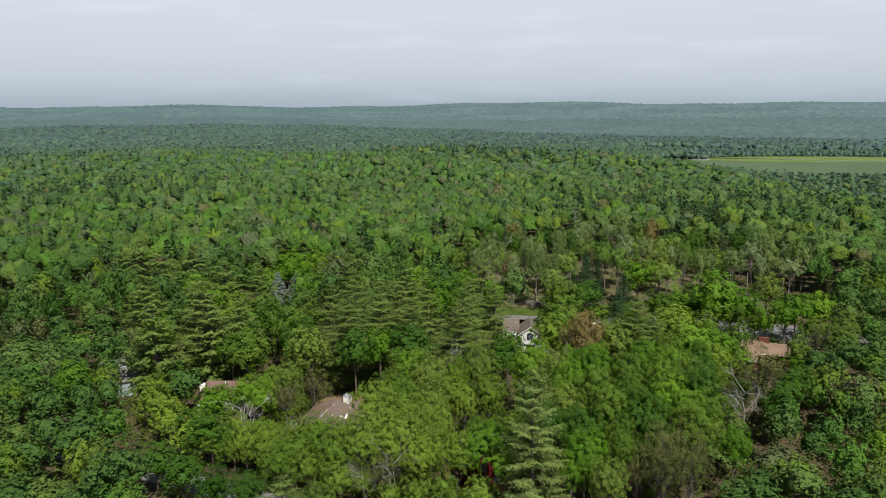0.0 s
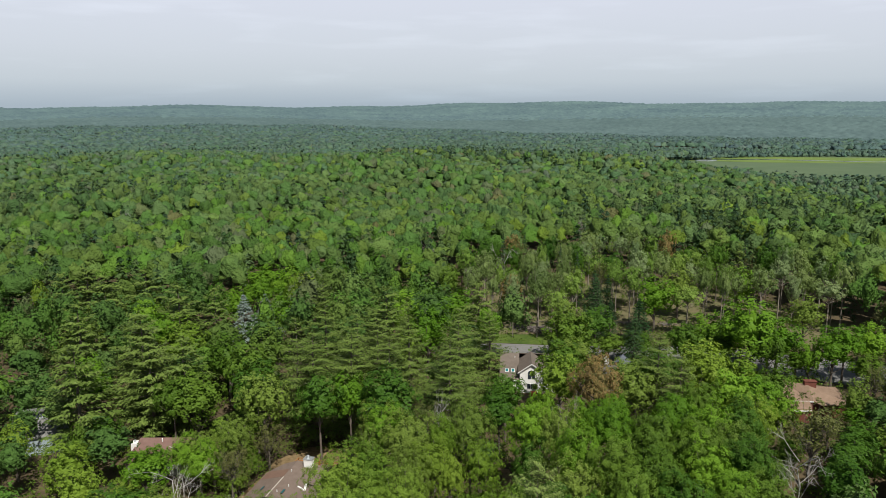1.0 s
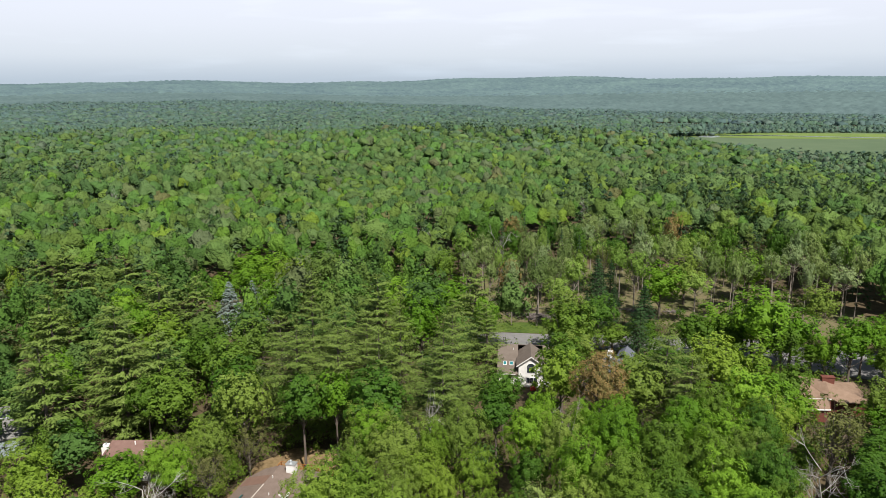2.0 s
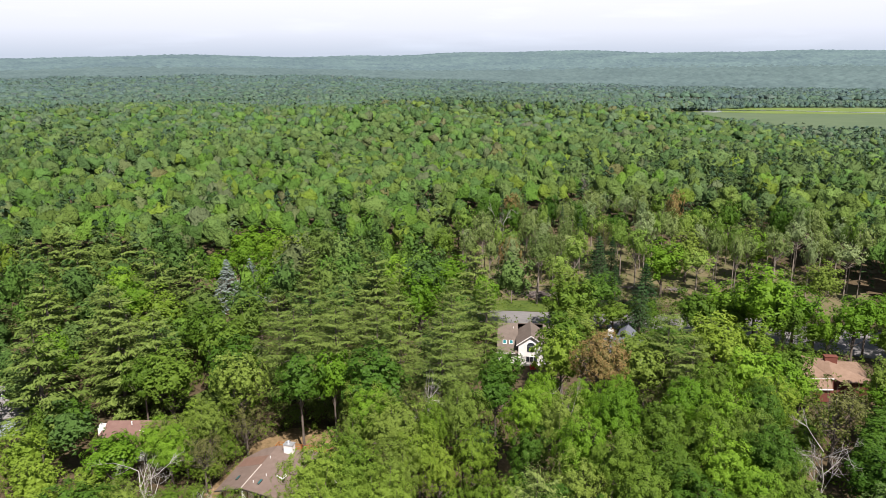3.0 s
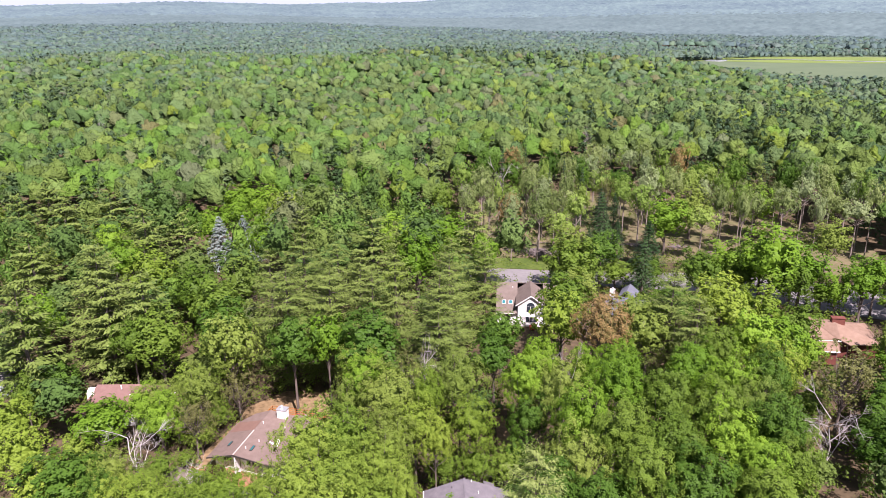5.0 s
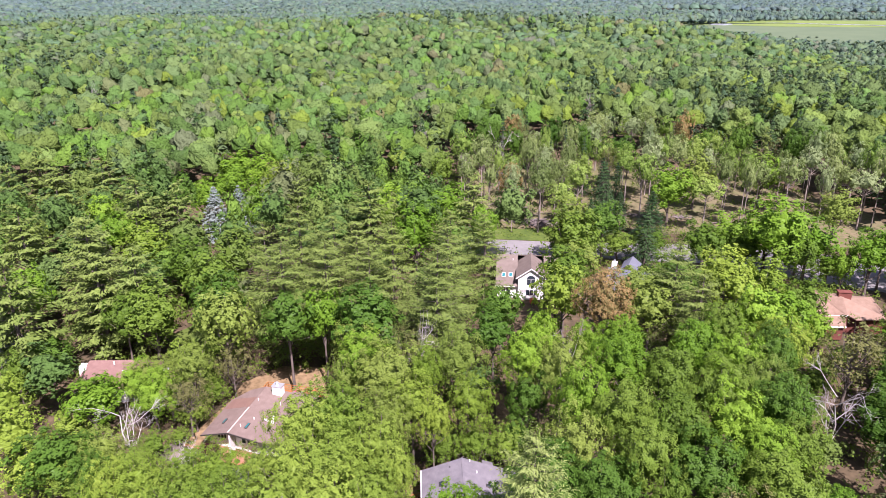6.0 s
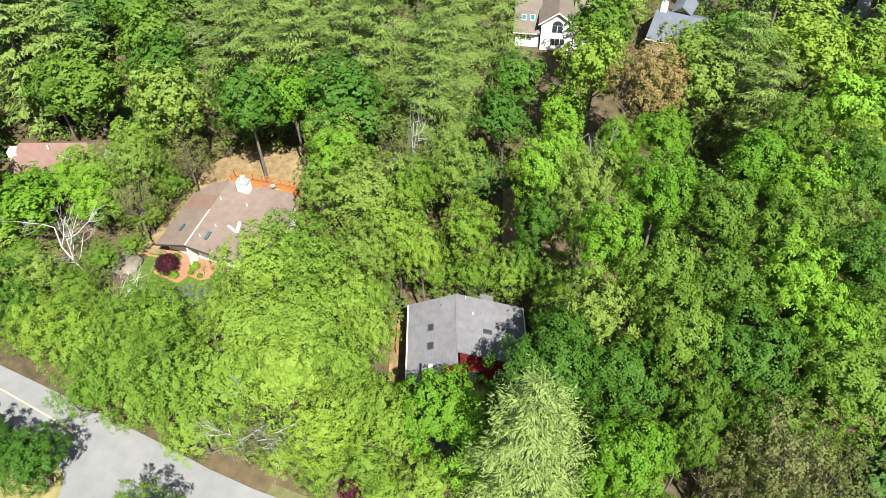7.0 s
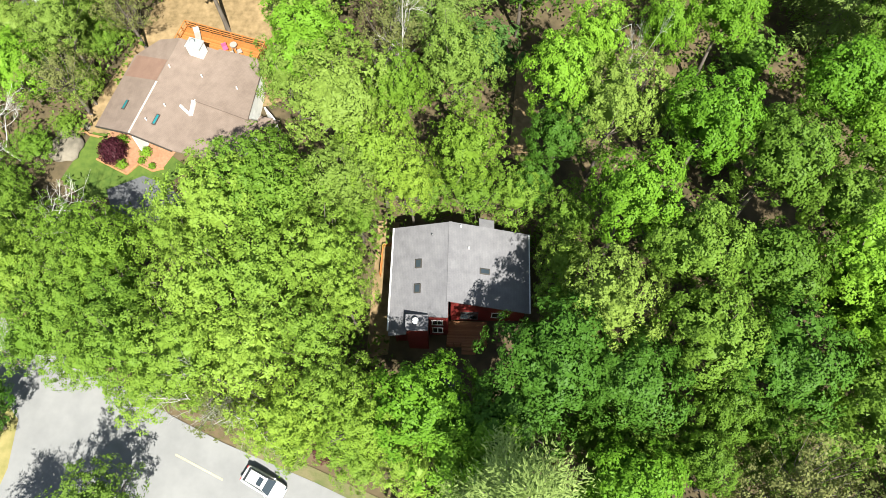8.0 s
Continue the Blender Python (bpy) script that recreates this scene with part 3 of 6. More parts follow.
def bare_mesh(name, levels, seed):
    """A dead tree: a stem that forks again and again into pale twigs."""
    local = np.random.default_rng(seed)
    out = []

    def grow(p, way, length, r, level):
        pts, q = [p], p
        w = way
        for _ in range(3):
            w = unit(w + local.normal(size=3) * 0.13 + np.array([0, 0, 0.04]))
            q = q + w * length / 3
            pts.append(q)
        out.append(tube(pts, np.linspace(r, r * 0.5, 4), 5 if level > 2 else 3))
        if level:
            for _ in range(4 if level > 1 else 3):
                f = local.integers(1, 4)
                grow(pts[f], unit(w * 0.9 + local.normal(size=3) * 0.62), length * local.uniform(0.42, 0.62), r * 0.48, level - 1)

    grow(np.array([0, 0, -0.2]), np.array([0.06, 0.02, 1.0]), 10.0, 0.17, levels)
    for j in range(5):
        t = local.uniform(0, 2 * math.pi)
        grow(np.array([0.1, 0.05, 4.0 + j * 1.2]), unit(np.array([math.cos(t), math.sin(t), 0.55])), 4.2, 0.075, levels - 1)
    v, q = join(out)
    v = v * (18.0 / v[:, 2].max())
    reach = np.percentile(np.abs(v[:, :2]), 97)
    v[:, :2] *= 4.6 / reach
    return mesh_quads(name, v, q, [PALE_BARK], smooth_faces=True)


NEAR, MID = {}, {}
NEAR["broad"] = [broadleaf_meshes("broad", 13500, 0.205, lobes, 0.44, clumps=240, inner=0.52) for lobes in (9, 11, 13, 12, 10)]
NEAR["broad_low"] = [broadleaf_meshes("broad_low", 11000, 0.205, lobes, 0.16, clumps=220, inner=0.52) for lobes in (9, 11, 13)]
NEAR["feather"] = [broadleaf_meshes("feather", 11500, 0.18, 16, 0.40, 0.5, clumps=380, inner=0.48) for _ in range(4)]
NEAR["feather_low"] = [broadleaf_meshes("feather_low", 9500, 0.18, 15, 0.14, 0.5, clumps=340, inner=0.48) for _ in range(3)]
NEAR["sparse"] = [broadleaf_meshes("sparse", 4600, 0.19, 16, 0.28, 1.6, clumps=220, core=None) for _ in range(2)]
NEAR["pine"] = [pine_meshes("pine", 15, 6, 140, 0.35, 1.0, 0.05, thin=0.32) for _ in range(3)]
NEAR["fine_pine"] = [pine_meshes("fine_pine", 17, 7, 210, 0.30, 1.0, 0.0, thin=0.30)]
MID["broad"] = [broadleaf_meshes("broad_far", 3000, 0.42, lobes, 0.40, clumps=130, core=(14, 7), inner=0.58) for lobes in (9, 11, 13, 8, 12)]
MID["broad_low"] = [broadleaf_meshes("broad_low_far", 3000, 0.42, lobes, 0.16, clumps=130, core=(14, 7), inner=0.58) for lobes in (9, 12, 10)]
MID["feather"] = [broadleaf_meshes("feather_far", 2800, 0.40, 16, 0.38, 0.4, clumps=160, core=(12, 6), inner=0.54) for _ in range(3)]
MID["feather_low"] = [broadleaf_meshes("feather_low_far", 2800, 0.40, 15, 0.14, 0.4, clumps=160, core=(12, 6), inner=0.54) for _ in range(2)]
MID["sparse"] = [broadleaf_meshes("sparse_far", 1300, 0.36, 14, 0.28, 1.5, clumps=90, core=None) for _ in range(2)]
MID["pine"] = [pine_meshes("pine_far", 13, 6, 64, 0.58, 1.0, 0.05) for _ in range(4)]
MID["tall"] = [broadleaf_meshes("tall", 2000, 0.40, 12, (0.44, 0.50, 0.56, 0.40)[k], 0.7, bark=LOT_BARK, clumps=80, core=(10, 5), inner=0.5) for k in range(4)]
NEAR["cone"] = MID["cone"] = [pine_meshes("cone", 22, 8, 14, 0.75, 0.95, 0.30, 0.06, True) for _ in range(2)]
NEAR["bare"] = MID["bare"] = [bare_mesh("bare", 4, 3), bare_mesh("bare", 4, 11)]
FORM = {"bright_maple": "broad", "dark_maple": "broad", "oak": "broad", "ash": "feather", "birch": "feather", "copper_beech": "feather",
        "twiggy_oak": "sparse", "white_pine": "pine", "hemlock": "cone", "blue_spruce": "cone", "bare_tree": "bare", "lot_tree": "tall", "lot_ash": "tall", "lot_maple": "tall", "locust": "feather", "pale_pine": "fine_pine"}
TREE_LABEL = {
    "bright_maple": "full bright green maple in summer leaf", "dark_maple": "dense deep green maple with a rounded crown",
    "oak": "olive green oak with a broad uneven crown", "ash": "feathery grey-green ash among taller trees",
    "birch": "yellow-green birch with a loose sunlit crown", "copper_beech": "rusty brown-leaved tree among green ones",
    "twiggy_oak": "thin brownish tree with many bare twigs", "white_pine": "pale green white pine with layered boughs",
    "hemlock": "dark narrow evergreen by the cleared lot", "blue_spruce": "silvery blue spruce with a narrow cone",
    "bare_tree": "leafless pale grey dead tree", "pale_pine": "pale silvery green young white pine", "locust": "light green locust with a fine loose crown",
    "lot_ash": "tall grey-green tree with a bare trunk in the cleared lot", "lot_maple": "tall bright tree with a bare trunk in the cleared lot", "lot_tree": "tall slender tree with a high crown in the cleared lot"}
TREE_KIND = {"white_pine": "pine", "pale_pine": "pine", "hemlock": "hemlock", "blue_spruce": "spruce", "bare_tree": "dead tree"}
standing = []
counter = {}


def tree(kind, x, y, height, radius, near=None):
    """One tree: its wood and its crown under an Empty at its foot."""
    form = FORM[kind]
    if near is None:
        near = (y < 148 or form == "pine" and y < 178 or kind == "copper_beech") and abs(x - 8) < 50
    if form in ("broad", "feather") and (height < 13.5 or radius > 0.34 * height):
        form += "_low"      # leafy almost to the ground
    store = (NEAR if near and form in NEAR else MID)[form]
    counter[kind] = counter.get(kind, -1) + 1
    meshes = store[counter[kind] % len(store)]
    root = new({"white_pine": "pine_tree", "pale_pine": "pine_tree", "hemlock": "hemlock_tree", "blue_spruce": "spruce_tree", "bare_tree": "dead_tree"}.get(kind, "broadleaf_tree"))
    root.empty_display_size = 0.5
    z = float(ground_z(x, y))
    root.matrix_world = pose(x, y, z, 0, 0, random.uniform(0, 360))
    tagged(root, TREE_LABEL[kind], TREE_KIND.get(kind, "tree"), group="trees of the wood")
    squash = Matrix.Diagonal((radius / CANON_R, radius / CANON_R, height / CANON_H, 1))
    if form == "bare":
        t = new("trunk", meshes)
        t.parent, t.matrix_basis = root, squash
    else:
        t, c = new("trunk", meshes[0]), new("crown", meshes[1])
        t.parent, c.parent = root, root
        t.matrix_basis, c.matrix_basis = squash, squash
        c.material_slots[0].link = "OBJECT"
        c.material_slots[0].material = LEAF[kind]
    standing.append((x, y, radius))
    return root


def plant(kind, spots):
    for x, y, h, r in spots:
        by_house = math.hypot(x - 8, y - 119) < 13 or math.hypot(x + 20, y - 138) < 13
        r = min(r * 1.08, 7.4) if y > 165 else r * (1.02 if by_house else 1.09 if x > 14 else 1.22)
        r *= 0.88 if kind == "white_pine" else 1
        tree(kind, x, y, h, r)


plant("bright_maple", [
    (-41.2, 143.2, 9.5, 3.2), (-46.0, 140.8, 8.2, 3.2), (68.7, 178.0, 20.0, 7.2), (6.7, 107.0, 16.4, 4.6), (10.3, 104.4, 15.0, 3.8), (21.6, 102.3, 17.0, 4.1),
    (39.6, 119.2, 19.5, 4.3), (40.8, 114.1, 18.6, 3.9), (21.9, 123.6, 20.9, 3.8), (28.5, 131.0, 20.5, 4.3), (39.6, 134.9, 20.3, 4.4),
    (43.1, 131.4, 20.2, 4.4), (16.5, 135.6, 18.9, 3.7), (19.2, 139.1, 18.7, 2.8), (31.8, 144.5, 16.0, 3.6), (53.5, 148.0, 17.6, 4.3),
    (21.4, 156.7, 11.2, 3.4), (26.0, 142.1, 16.9, 2.6), (-13.5, 150.0, 18.6, 3.1), (-6.6, 138.7, 16.9, 3.5), (-45.3, 136.8, 9.5, 3.7),
    (-36.8, 138.0, 11.3, 3.5), (19.2, 100.7, 14.3, 2.2),
])
plant("bright_maple", [
    (-34.0, 200.0, 16.6, 5.1), (-0.6, 191.5, 17.9, 6.0), (6.7, 204.1, 17.9, 6.5), (-6.3, 204.2, 17.9, 5.8), (-42.2, 236.0, 16.6, 7.7),
    (-51.6, 242.5, 16.6, 7.1), (-62.2, 188.3, 16.6, 4.7), (-69.8, 200.2, 16.6, 3.8), (71.3, 187.4, 14.0, 7.3), (76.2, 180.4, 13.9, 6.2),
    (64.2, 187.4, 14.5, 5.3), (57.0, 148.7, 16.4, 4.9), (60.2, 218.5, 16.1, 5.9), (87.1, 229.6, 14.8, 5.9), (66.0, 154.8, 8.5, 3.4),
    (78.0, 152.6, 7.0, 3.2), (85.0, 173.9, 13.9, 4.8),
])
plant("locust", [
    (-8.4, 124.0, 18.0, 3.8), (-7.3, 123.3, 17.3, 5.0), (-11.8, 122.0, 17.6, 4.1), (-7.3, 116.2, 16.4, 4.4), (-12.0, 115.4, 15.3, 3.7),
    (-2.3, 118.4, 16.8, 4.0), (-0.2, 115.2, 16.0, 2.7), (-25.0, 113.9, 11.3, 4.0), (-17.8, 110.8, 14.2, 4.0), (-12.6, 110.4, 14.3, 3.8),
    (-7.4, 110.5, 15.4, 4.0), (-2.6, 111.9, 15.7, 3.8), (-27.1, 111.3, 10.4, 3.2), (-21.8, 110.2, 10.4, 3.1), (-0.1, 105.2, 9.0, 2.6),
    (-3.9, 105.2, 9.0, 2.6), (-0.2, 107.8, 14.7, 2.9), (-32.2, 120.7, 9.5, 2.9),
])
plant("white_pine", [
    (-47.0, 161.0, 20.0, 5.5), (-56.3, 165.3, 23.5, 6.5), (5.9, 160.6, 24.0, 5.0), (4.3, 153.5, 22.6, 5.5), (4.1, 149.0, 19.9, 4.9),
    (45.1, 150.0, 19.5, 5.4), (-21.6, 159.2, 21.6, 6.2), (-14.3, 159.4, 21.6, 5.9), (-7.3, 161.1, 20.7, 4.5), (-52.8, 159.6, 19.8, 5.3),
    (-59.9, 171.1, 21.7, 8.4), (-75.0, 177.6, 21.4, 7.2), (-62.1, 150.1, 22.2, 6.3), (-60.3, 196.3, 21.1, 6.8), (-82.1, 205.4, 21.1, 7.8),
    (-50.2, 192.1, 21.1, 5.4), (-92.7, 205.5, 21.1, 5.9), (-74.8, 212.8, 21.1, 6.8), (-22.1, 177.2, 21.4, 7.1), (-14.6, 170.8, 21.7, 6.8),
    (-10.3, 191.8, 21.1, 6.6), (-3.9, 167.7, 21.8, 6.2),
])
plant("white_pine", [
    (6.4, 169.9, 23.1, 5.7), (-26.7, 202.7, 21.1, 3.9), (11.6, 195.8, 21.1, 5.6), (43.1, 156.7, 21.8, 5.7), (-94.0, 220.9, 21.1, 6.4),
    (-10.1, 167.8, 21.8, 5.1), (-26.5, 167.9, 21.8, 5.1),
])
plant("bare_tree", [
    (57.5, 131.0, 15.0, 4.5), (-29.6, 120.5, 9.8, 4.4), (-37.0, 131.0, 9.8, 3.9), (1.6, 140.3, 19.1, 2.7), (23.4, 138.3, 19.0, 1.5),
])
plant("blue_spruce", [
    (-45.6, 220.0, 12.4, 5.0), (-50.5, 216.5, 13.2, 5.3),
])
plant("hemlock", [
    (44.4, 218.7, 17.8, 3.8), (48.3, 193.3, 14.7, 3.6), (45.9, 228.9, 16.3, 4.8), (54.1, 211.3, 12.1, 4.9), (48.3, 218.7, 10.8, 3.1),
    (40.7, 215.7, 10.4, 2.8), (50.8, 233.8, 13.3, 3.7),
])
plant("ash", [
    (20.1, 115.3, 20.1, 4.2), (45.5, 127.4, 19.3, 4.1), (20.9, 132.8, 19.8, 4.1), (39.1, 155.2, 16.6, 4.6), (-28.6, 148.8, 19.0, 4.4),
    (-31.6, 141.2, 14.0, 3.6), (7.4, 136.3, 19.0, 3.5), (-2.6, 132.3, 19.0, 4.7), (-1.7, 125.1, 16.7, 3.7), (-39.2, 126.0, 9.5, 3.4),
    (-35.4, 181.0, 16.8, 5.7), (38.8, 165.5, 14.0, 4.3), (70.1, 229.8, 15.3, 5.9), (93.4, 203.4, 13.4, 4.9),
])
plant("dark_maple", [
    (16.4, 110.8, 18.4, 5.6), (13.4, 106.6, 15.6, 3.8), (22.0, 109.5, 18.1, 4.2), (32.9, 111.5, 18.7, 4.5), (45.7, 122.1, 19.4, 4.2), (49.9, 135.3, 19.0, 4.1),
    (16.6, 131.5, 14.6, 3.0), (14.8, 129.2, 10.2, 2.5), (46.5, 165.0, 15.9, 4.2), (14.9, 158.8, 14.1, 4.1), (13.1, 149.9, 14.2, 3.5),
    (-7.2, 148.9, 18.6, 5.1), (-18.8, 148.7, 18.6, 4.6), (-39.4, 122.0, 8.6, 2.7), (-30.6, 104.4, 8.5, 3.0),
    (-32.0, 156.0, 17.6, 4.4), (-32.6, 243.6, 17.9, 9.5), (-19.9, 258.1, 17.9, 8.5), 
])
plant("birch", [
    (2.2, 105.8, 15.0, 3.2), (53.8, 159.2, 17.3, 5.0), (24.9, 157.2, 18.6, 4.7), (2.6, 133.5, 18.2, 2.9), (1.2, 128.0, 16.7, 4.1),
    (8.7, 129.5, 15.9, 3.7), (4.0, 125.8, 16.0, 2.8), (-21.9, 118.7, 13.0, 3.7), (-26.6, 120.6, 9.5, 3.2), (-31.0, 117.3, 11.9, 3.8),
    (-34.4, 117.9, 11.9, 2.6), (-3.3, 105.6, 14.5, 3.3), (-54.9, 184.6, 16.7, 6.4), (55.0, 168.2, 16.0, 5.7),
    (60.0, 162.7, 15.8, 5.0), (54.2, 140.8, 16.6, 4.6),
])
plant("oak", [
    (27.0, 104.4, 16.0, 2.7), (28.7, 108.1, 16.1, 2.8), (40.4, 108.9, 18.6, 4.6), (27.4, 113.0, 19.7, 4.1), (26.4, 119.3, 20.7, 4.0),
    (32.4, 118.3, 19.6, 4.3), (44.6, 115.5, 18.6, 3.4), (33.9, 127.8, 20.4, 4.4), (38.7, 124.0, 20.4, 4.0), (46.2, 143.4, 18.2, 3.8),
    (-43.0, 156.0, 16.8, 4.8), (-35.1, 163.1, 18.4, 4.6), (-47.0, 154.7, 15.1, 3.0), (32.3, 107.7, 14.2, 2.4), (-42.4, 174.6, 17.0, 5.4),
    (31.9, 191.4, 16.6, 6.6), (27.1, 168.3, 17.3, 5.2), (56.0, 180.5, 15.4, 4.5),
])
plant("twiggy_oak", [
    (-27.3, 145.6, 11.0, 3.2), (70.5, 147.0, 9.5, 3.6), (1.0, 141.5, 16.0, 3.2),
    (34.1, 103.1, 18.7, 4.3), (-9.7, 107.6, 10.5, 3.3), (-31.5, 137.2, 11.3, 3.7), (29.9, 103.5, 14.2, 2.7), (32.9, 100.3, 16.0, 3.0),
    (37.6, 101.4, 16.9, 3.8), (63.4, 139.0, 16.4, 4.9),
])
plant("copper_beech", [
    (30.3, 150.0, 21.4, 5.0),
])
plant("pale_pine", [
    (13.3, 99.9, 26.6, 4.1),
])


# trees south of the road, along the back road and before the blue-grey house
plant("dark_maple", [(-36.0, 104.7, 9.0, 3.2), (-42.0, 108.0, 10.0, 3.5), (-47.5, 111.5, 10.0, 3.5), (40.0, 198.0, 15.0, 4.6), (-43.5, 122.5, 11.0, 4.4)])
plant("oak", [(31.5, 199.5, 8.0, 4.0), (37.0, 199.2, 8.5, 4.2), (43.5, 198.0, 8.0, 4.2), (50.0, 197.2, 8.5, 4.2), (43.5, 172.0, 10.0, 4.0), (46.5, 173.5, 13.0, 3.8)])
plant("ash", [(-18.6, 98.0, 10.2, 3.5), (33.0, 197.0, 17.0, 4.6), (31.2, 178.2, 14.0, 4.4), (-38.8, 143.5, 9.8, 3.4), (-8.4, 136.6, 14.5, 3.4), (-8.0, 145.5, 15.0, 3.8)])
plant("locust", [(9.4, 128.4, 10.0, 3.6), (13.6, 128.0, 10.0, 3.4), (5.0, 128.6, 9.0, 3.2), (17.9, 121.6, 11.0, 3.0), (18.2, 125.2, 12.0, 3.2), (17.4, 117.6, 12.0, 2.8), (-16.4, 108.2, 9.0, 3.2), (-33.0, 146.0, 8.0, 3.2), (-30.6, 144.2, 6.0, 2.6), (-31.2, 138.4, 6.0, 2.4), (-35.6, 141.0, 8.0, 3.2), (-31.0, 152.6, 12.0, 3.8), (-36.2, 150.0, 9.0, 3.2), (-24.4, 120.2, 10.0, 3.2), (-17.2, 121.4, 11.0, 2.9), (-41.5, 121.5, 8.0, 3.2), (-37.2, 120.2, 7.5, 2.9), (-12.8, 108.6, 7.5, 2.6), (-8.4, 106.9, 6.0, 2.3), (-4.6, 105.3, 5.5, 2.2), (-1.9, 120.0, 9.0, 2.4), (-1.0, 124.6, 10.0, 2.8), (-36.0, 126.5, 6.0, 2.6), (-33.9, 124.0, 7.0, 2.8), (-32.8, 139.6, 4.5, 2.2), (-32.4, 134.6, 3.4, 1.8), (-34.6, 131.4, 5.0, 2.2), (-31.0, 145.0, 5.0, 2.4), (-44.0, 131.0, 5.0, 2.4), (-41.0, 127.5, 5.0, 2.4), (-48.0, 134.5, 6.0, 2.6), (-29.0, 115.8, 10.5, 3.4), (-24.0, 117.3, 11.5, 3.4), (-19.8, 114.8, 12.0, 3.4), (-29.4, 119.6, 9.0, 3.0)])
plant("oak", [(72.5, 176.5, 13.0, 4.6), (65.5, 184.5, 12.0, 4.6), (79.0, 177.0, 8.0, 3.6), (60.0, 188.5, 11.0, 4.4), (65.6, 158.8, 12.5, 3.8), (91.0, 171.5, 9.0, 4.2), (60.5, 149.5, 5.0, 2.5), (64.5, 147.5, 4.5, 2.4), (68.5, 149.5, 5.0, 2.5), (63.0, 154.5, 4.0, 2.2), (67.0, 155.5, 4.0, 2.2), (61.5, 143.5, 5.0, 2.6), (57.5, 137.5, 6.0, 2.6)])
plant("bright_maple", [(88.5, 176.0, 13.5, 4.2), (95.5, 178.0, 14.0, 4.6), (80.5, 174.6, 10.0, 3.0)])
plant("dark_maple", [(70.5, 138.5, 9.5, 4.2), (66.0, 133.5, 10.0, 4.0), (74.5, 143.5, 8.5, 3.8), (-58.5, 150.5, 9.0, 3.6), (63.0, 127.0, 12.0, 4.4)])
plant("oak", [(20.6, 106.4, 12.5, 3.6), (38.0, 108.4, 13.0, 3.8), (40.8, 118.4, 13.0, 3.8), (33.6, 105.4, 12.0, 3.6), (24.6, 105.6, 12.5, 3.4)])
plant("twiggy_oak", [(84.6, 158.0, 12.5, 3.4)])
plant("ash", [(78.2, 152.8, 11.8, 3.0), (89.5, 156.5, 13.0, 4.0), (93.0, 162.0, 13.0, 4.0)])
plant("locust", [(1.6, 103.4, 6.0, 2.4), (5.6, 103.4, 9.0, 2.8)])
plant("birch", [(-52.0, 128.5, 11.0, 3.6), (-46.0, 121.5, 10.0, 3.2), (-57.0, 135.0, 12.0, 3.8)])
plant("white_pine", [(12.8, 175.5, 20.5, 5.0)])
plant("bright_maple", [(-54.8, 223.0, 14.0, 4.6), (-42.2, 225.0, 13.0, 4.2), (-49.5, 227.0, 15.0, 4.6)])
plant("bare_tree", [(-132.0, 330.0, 20.5, 3.6), (-44.7, 342.0, 20.5, 3.0), (-3.4, 266.5, 21.0, 3.6), (21.2, 256.0, 20.5, 3.2), (58.0, 306.0, 20.5, 2.8)])
plant("bare_tree", [(-8.6, 107.9, 13.5, 3.2), (-12.2, 107.2, 10.5, 2.6)])

# trees between those, by chance, clear of roads, yards, roofs and the camera's sight lines
CLEAR = [(8.0, 119.4, 8.5, 8.5), (7.6, 110.5, 3.6, 4.5), (-20.5, 138.1, 9.8, 8.0), (-19.6, 147.9, 8.9, 7.1), (-25.8, 130.1, 6.2, 4.5), (-46.5, 146.5, 7.5, 5), (-41.0, 161.3, 4.5, 12.5),
         (21.4, 185.3, 8.0, 8.0), (19.6, 174.6, 4.5, 5.3), (40.1, 180.9, 7.1, 8.0), (73, 163, 5, 6), (-17.8, 101.6, 21.4, 6.2), (-40.1, 113.1, 14.3, 6.2), (-30.3, 91.8, 5.3, 10.7), (14.3, 141.7, 2.2, 7.1),
         (-73, 157.5, 3, 3), (-47.5, 207, 7, 10), (67, 153, 5, 7), (28, 222, 10, 12), (1000, 1900, 16, 22), (-940, 1870, 40, 50), (362, 1010, 14, 22), (26.7, 208.7, 24.9, 6.5), (75, 163, 10, 9.5), (75.7, 190.3, 30.3, 10.5), (42, 243, 36, 33), (84, 224, 26, 28), (-3.6, 98.9, 10.7, 4.5), (26.7, 216.5, 21.4, 7.1), (31.2, 169.3, 8.0, 12.5), (64.1, 153.2, 5.3, 7.1), (20, 166, 6, 14), (-44.0, 213.5, 6.5, 8.0), (4.0, 102.6, 5.0, 4.5), (-34.5, 128.0, 4.5, 5.5)]


def is_clear(x, y, share=1.0):
    return any(((x - a) / u) ** 2 + ((y - b) / v) ** 2 < share for a, b, u, v in CLEAR)


def crowd(x, y, r, tight=0.72):
    return any((x - a) ** 2 + (y - b) ** 2 < (tight * (r + c)) ** 2 for a, b, c in standing)


random.seed(21)
filled = 0
for _ in range(9000):
    if filled >= 58:
        break
    y = random.uniform(82, 234)
    x = random.uniform(-1, 1) * (30 + 0.62 * y) + 6
    r = random.uniform(2.6, 4.6)
    if is_clear(x, y) or crowd(x, y, r, 0.62):
        continue
    kind = random.choices(["bright_maple", "dark_maple", "oak", "ash", "birch", "twiggy_oak", "white_pine"], [5, 4, 5, 3, 3, 1, 3 if y > 175 and x < 10 else 0.5])[0]
    tree(kind, x, y, random.uniform(10, 15) if y < 150 else random.uniform(15, 19), r)
    filled += 1
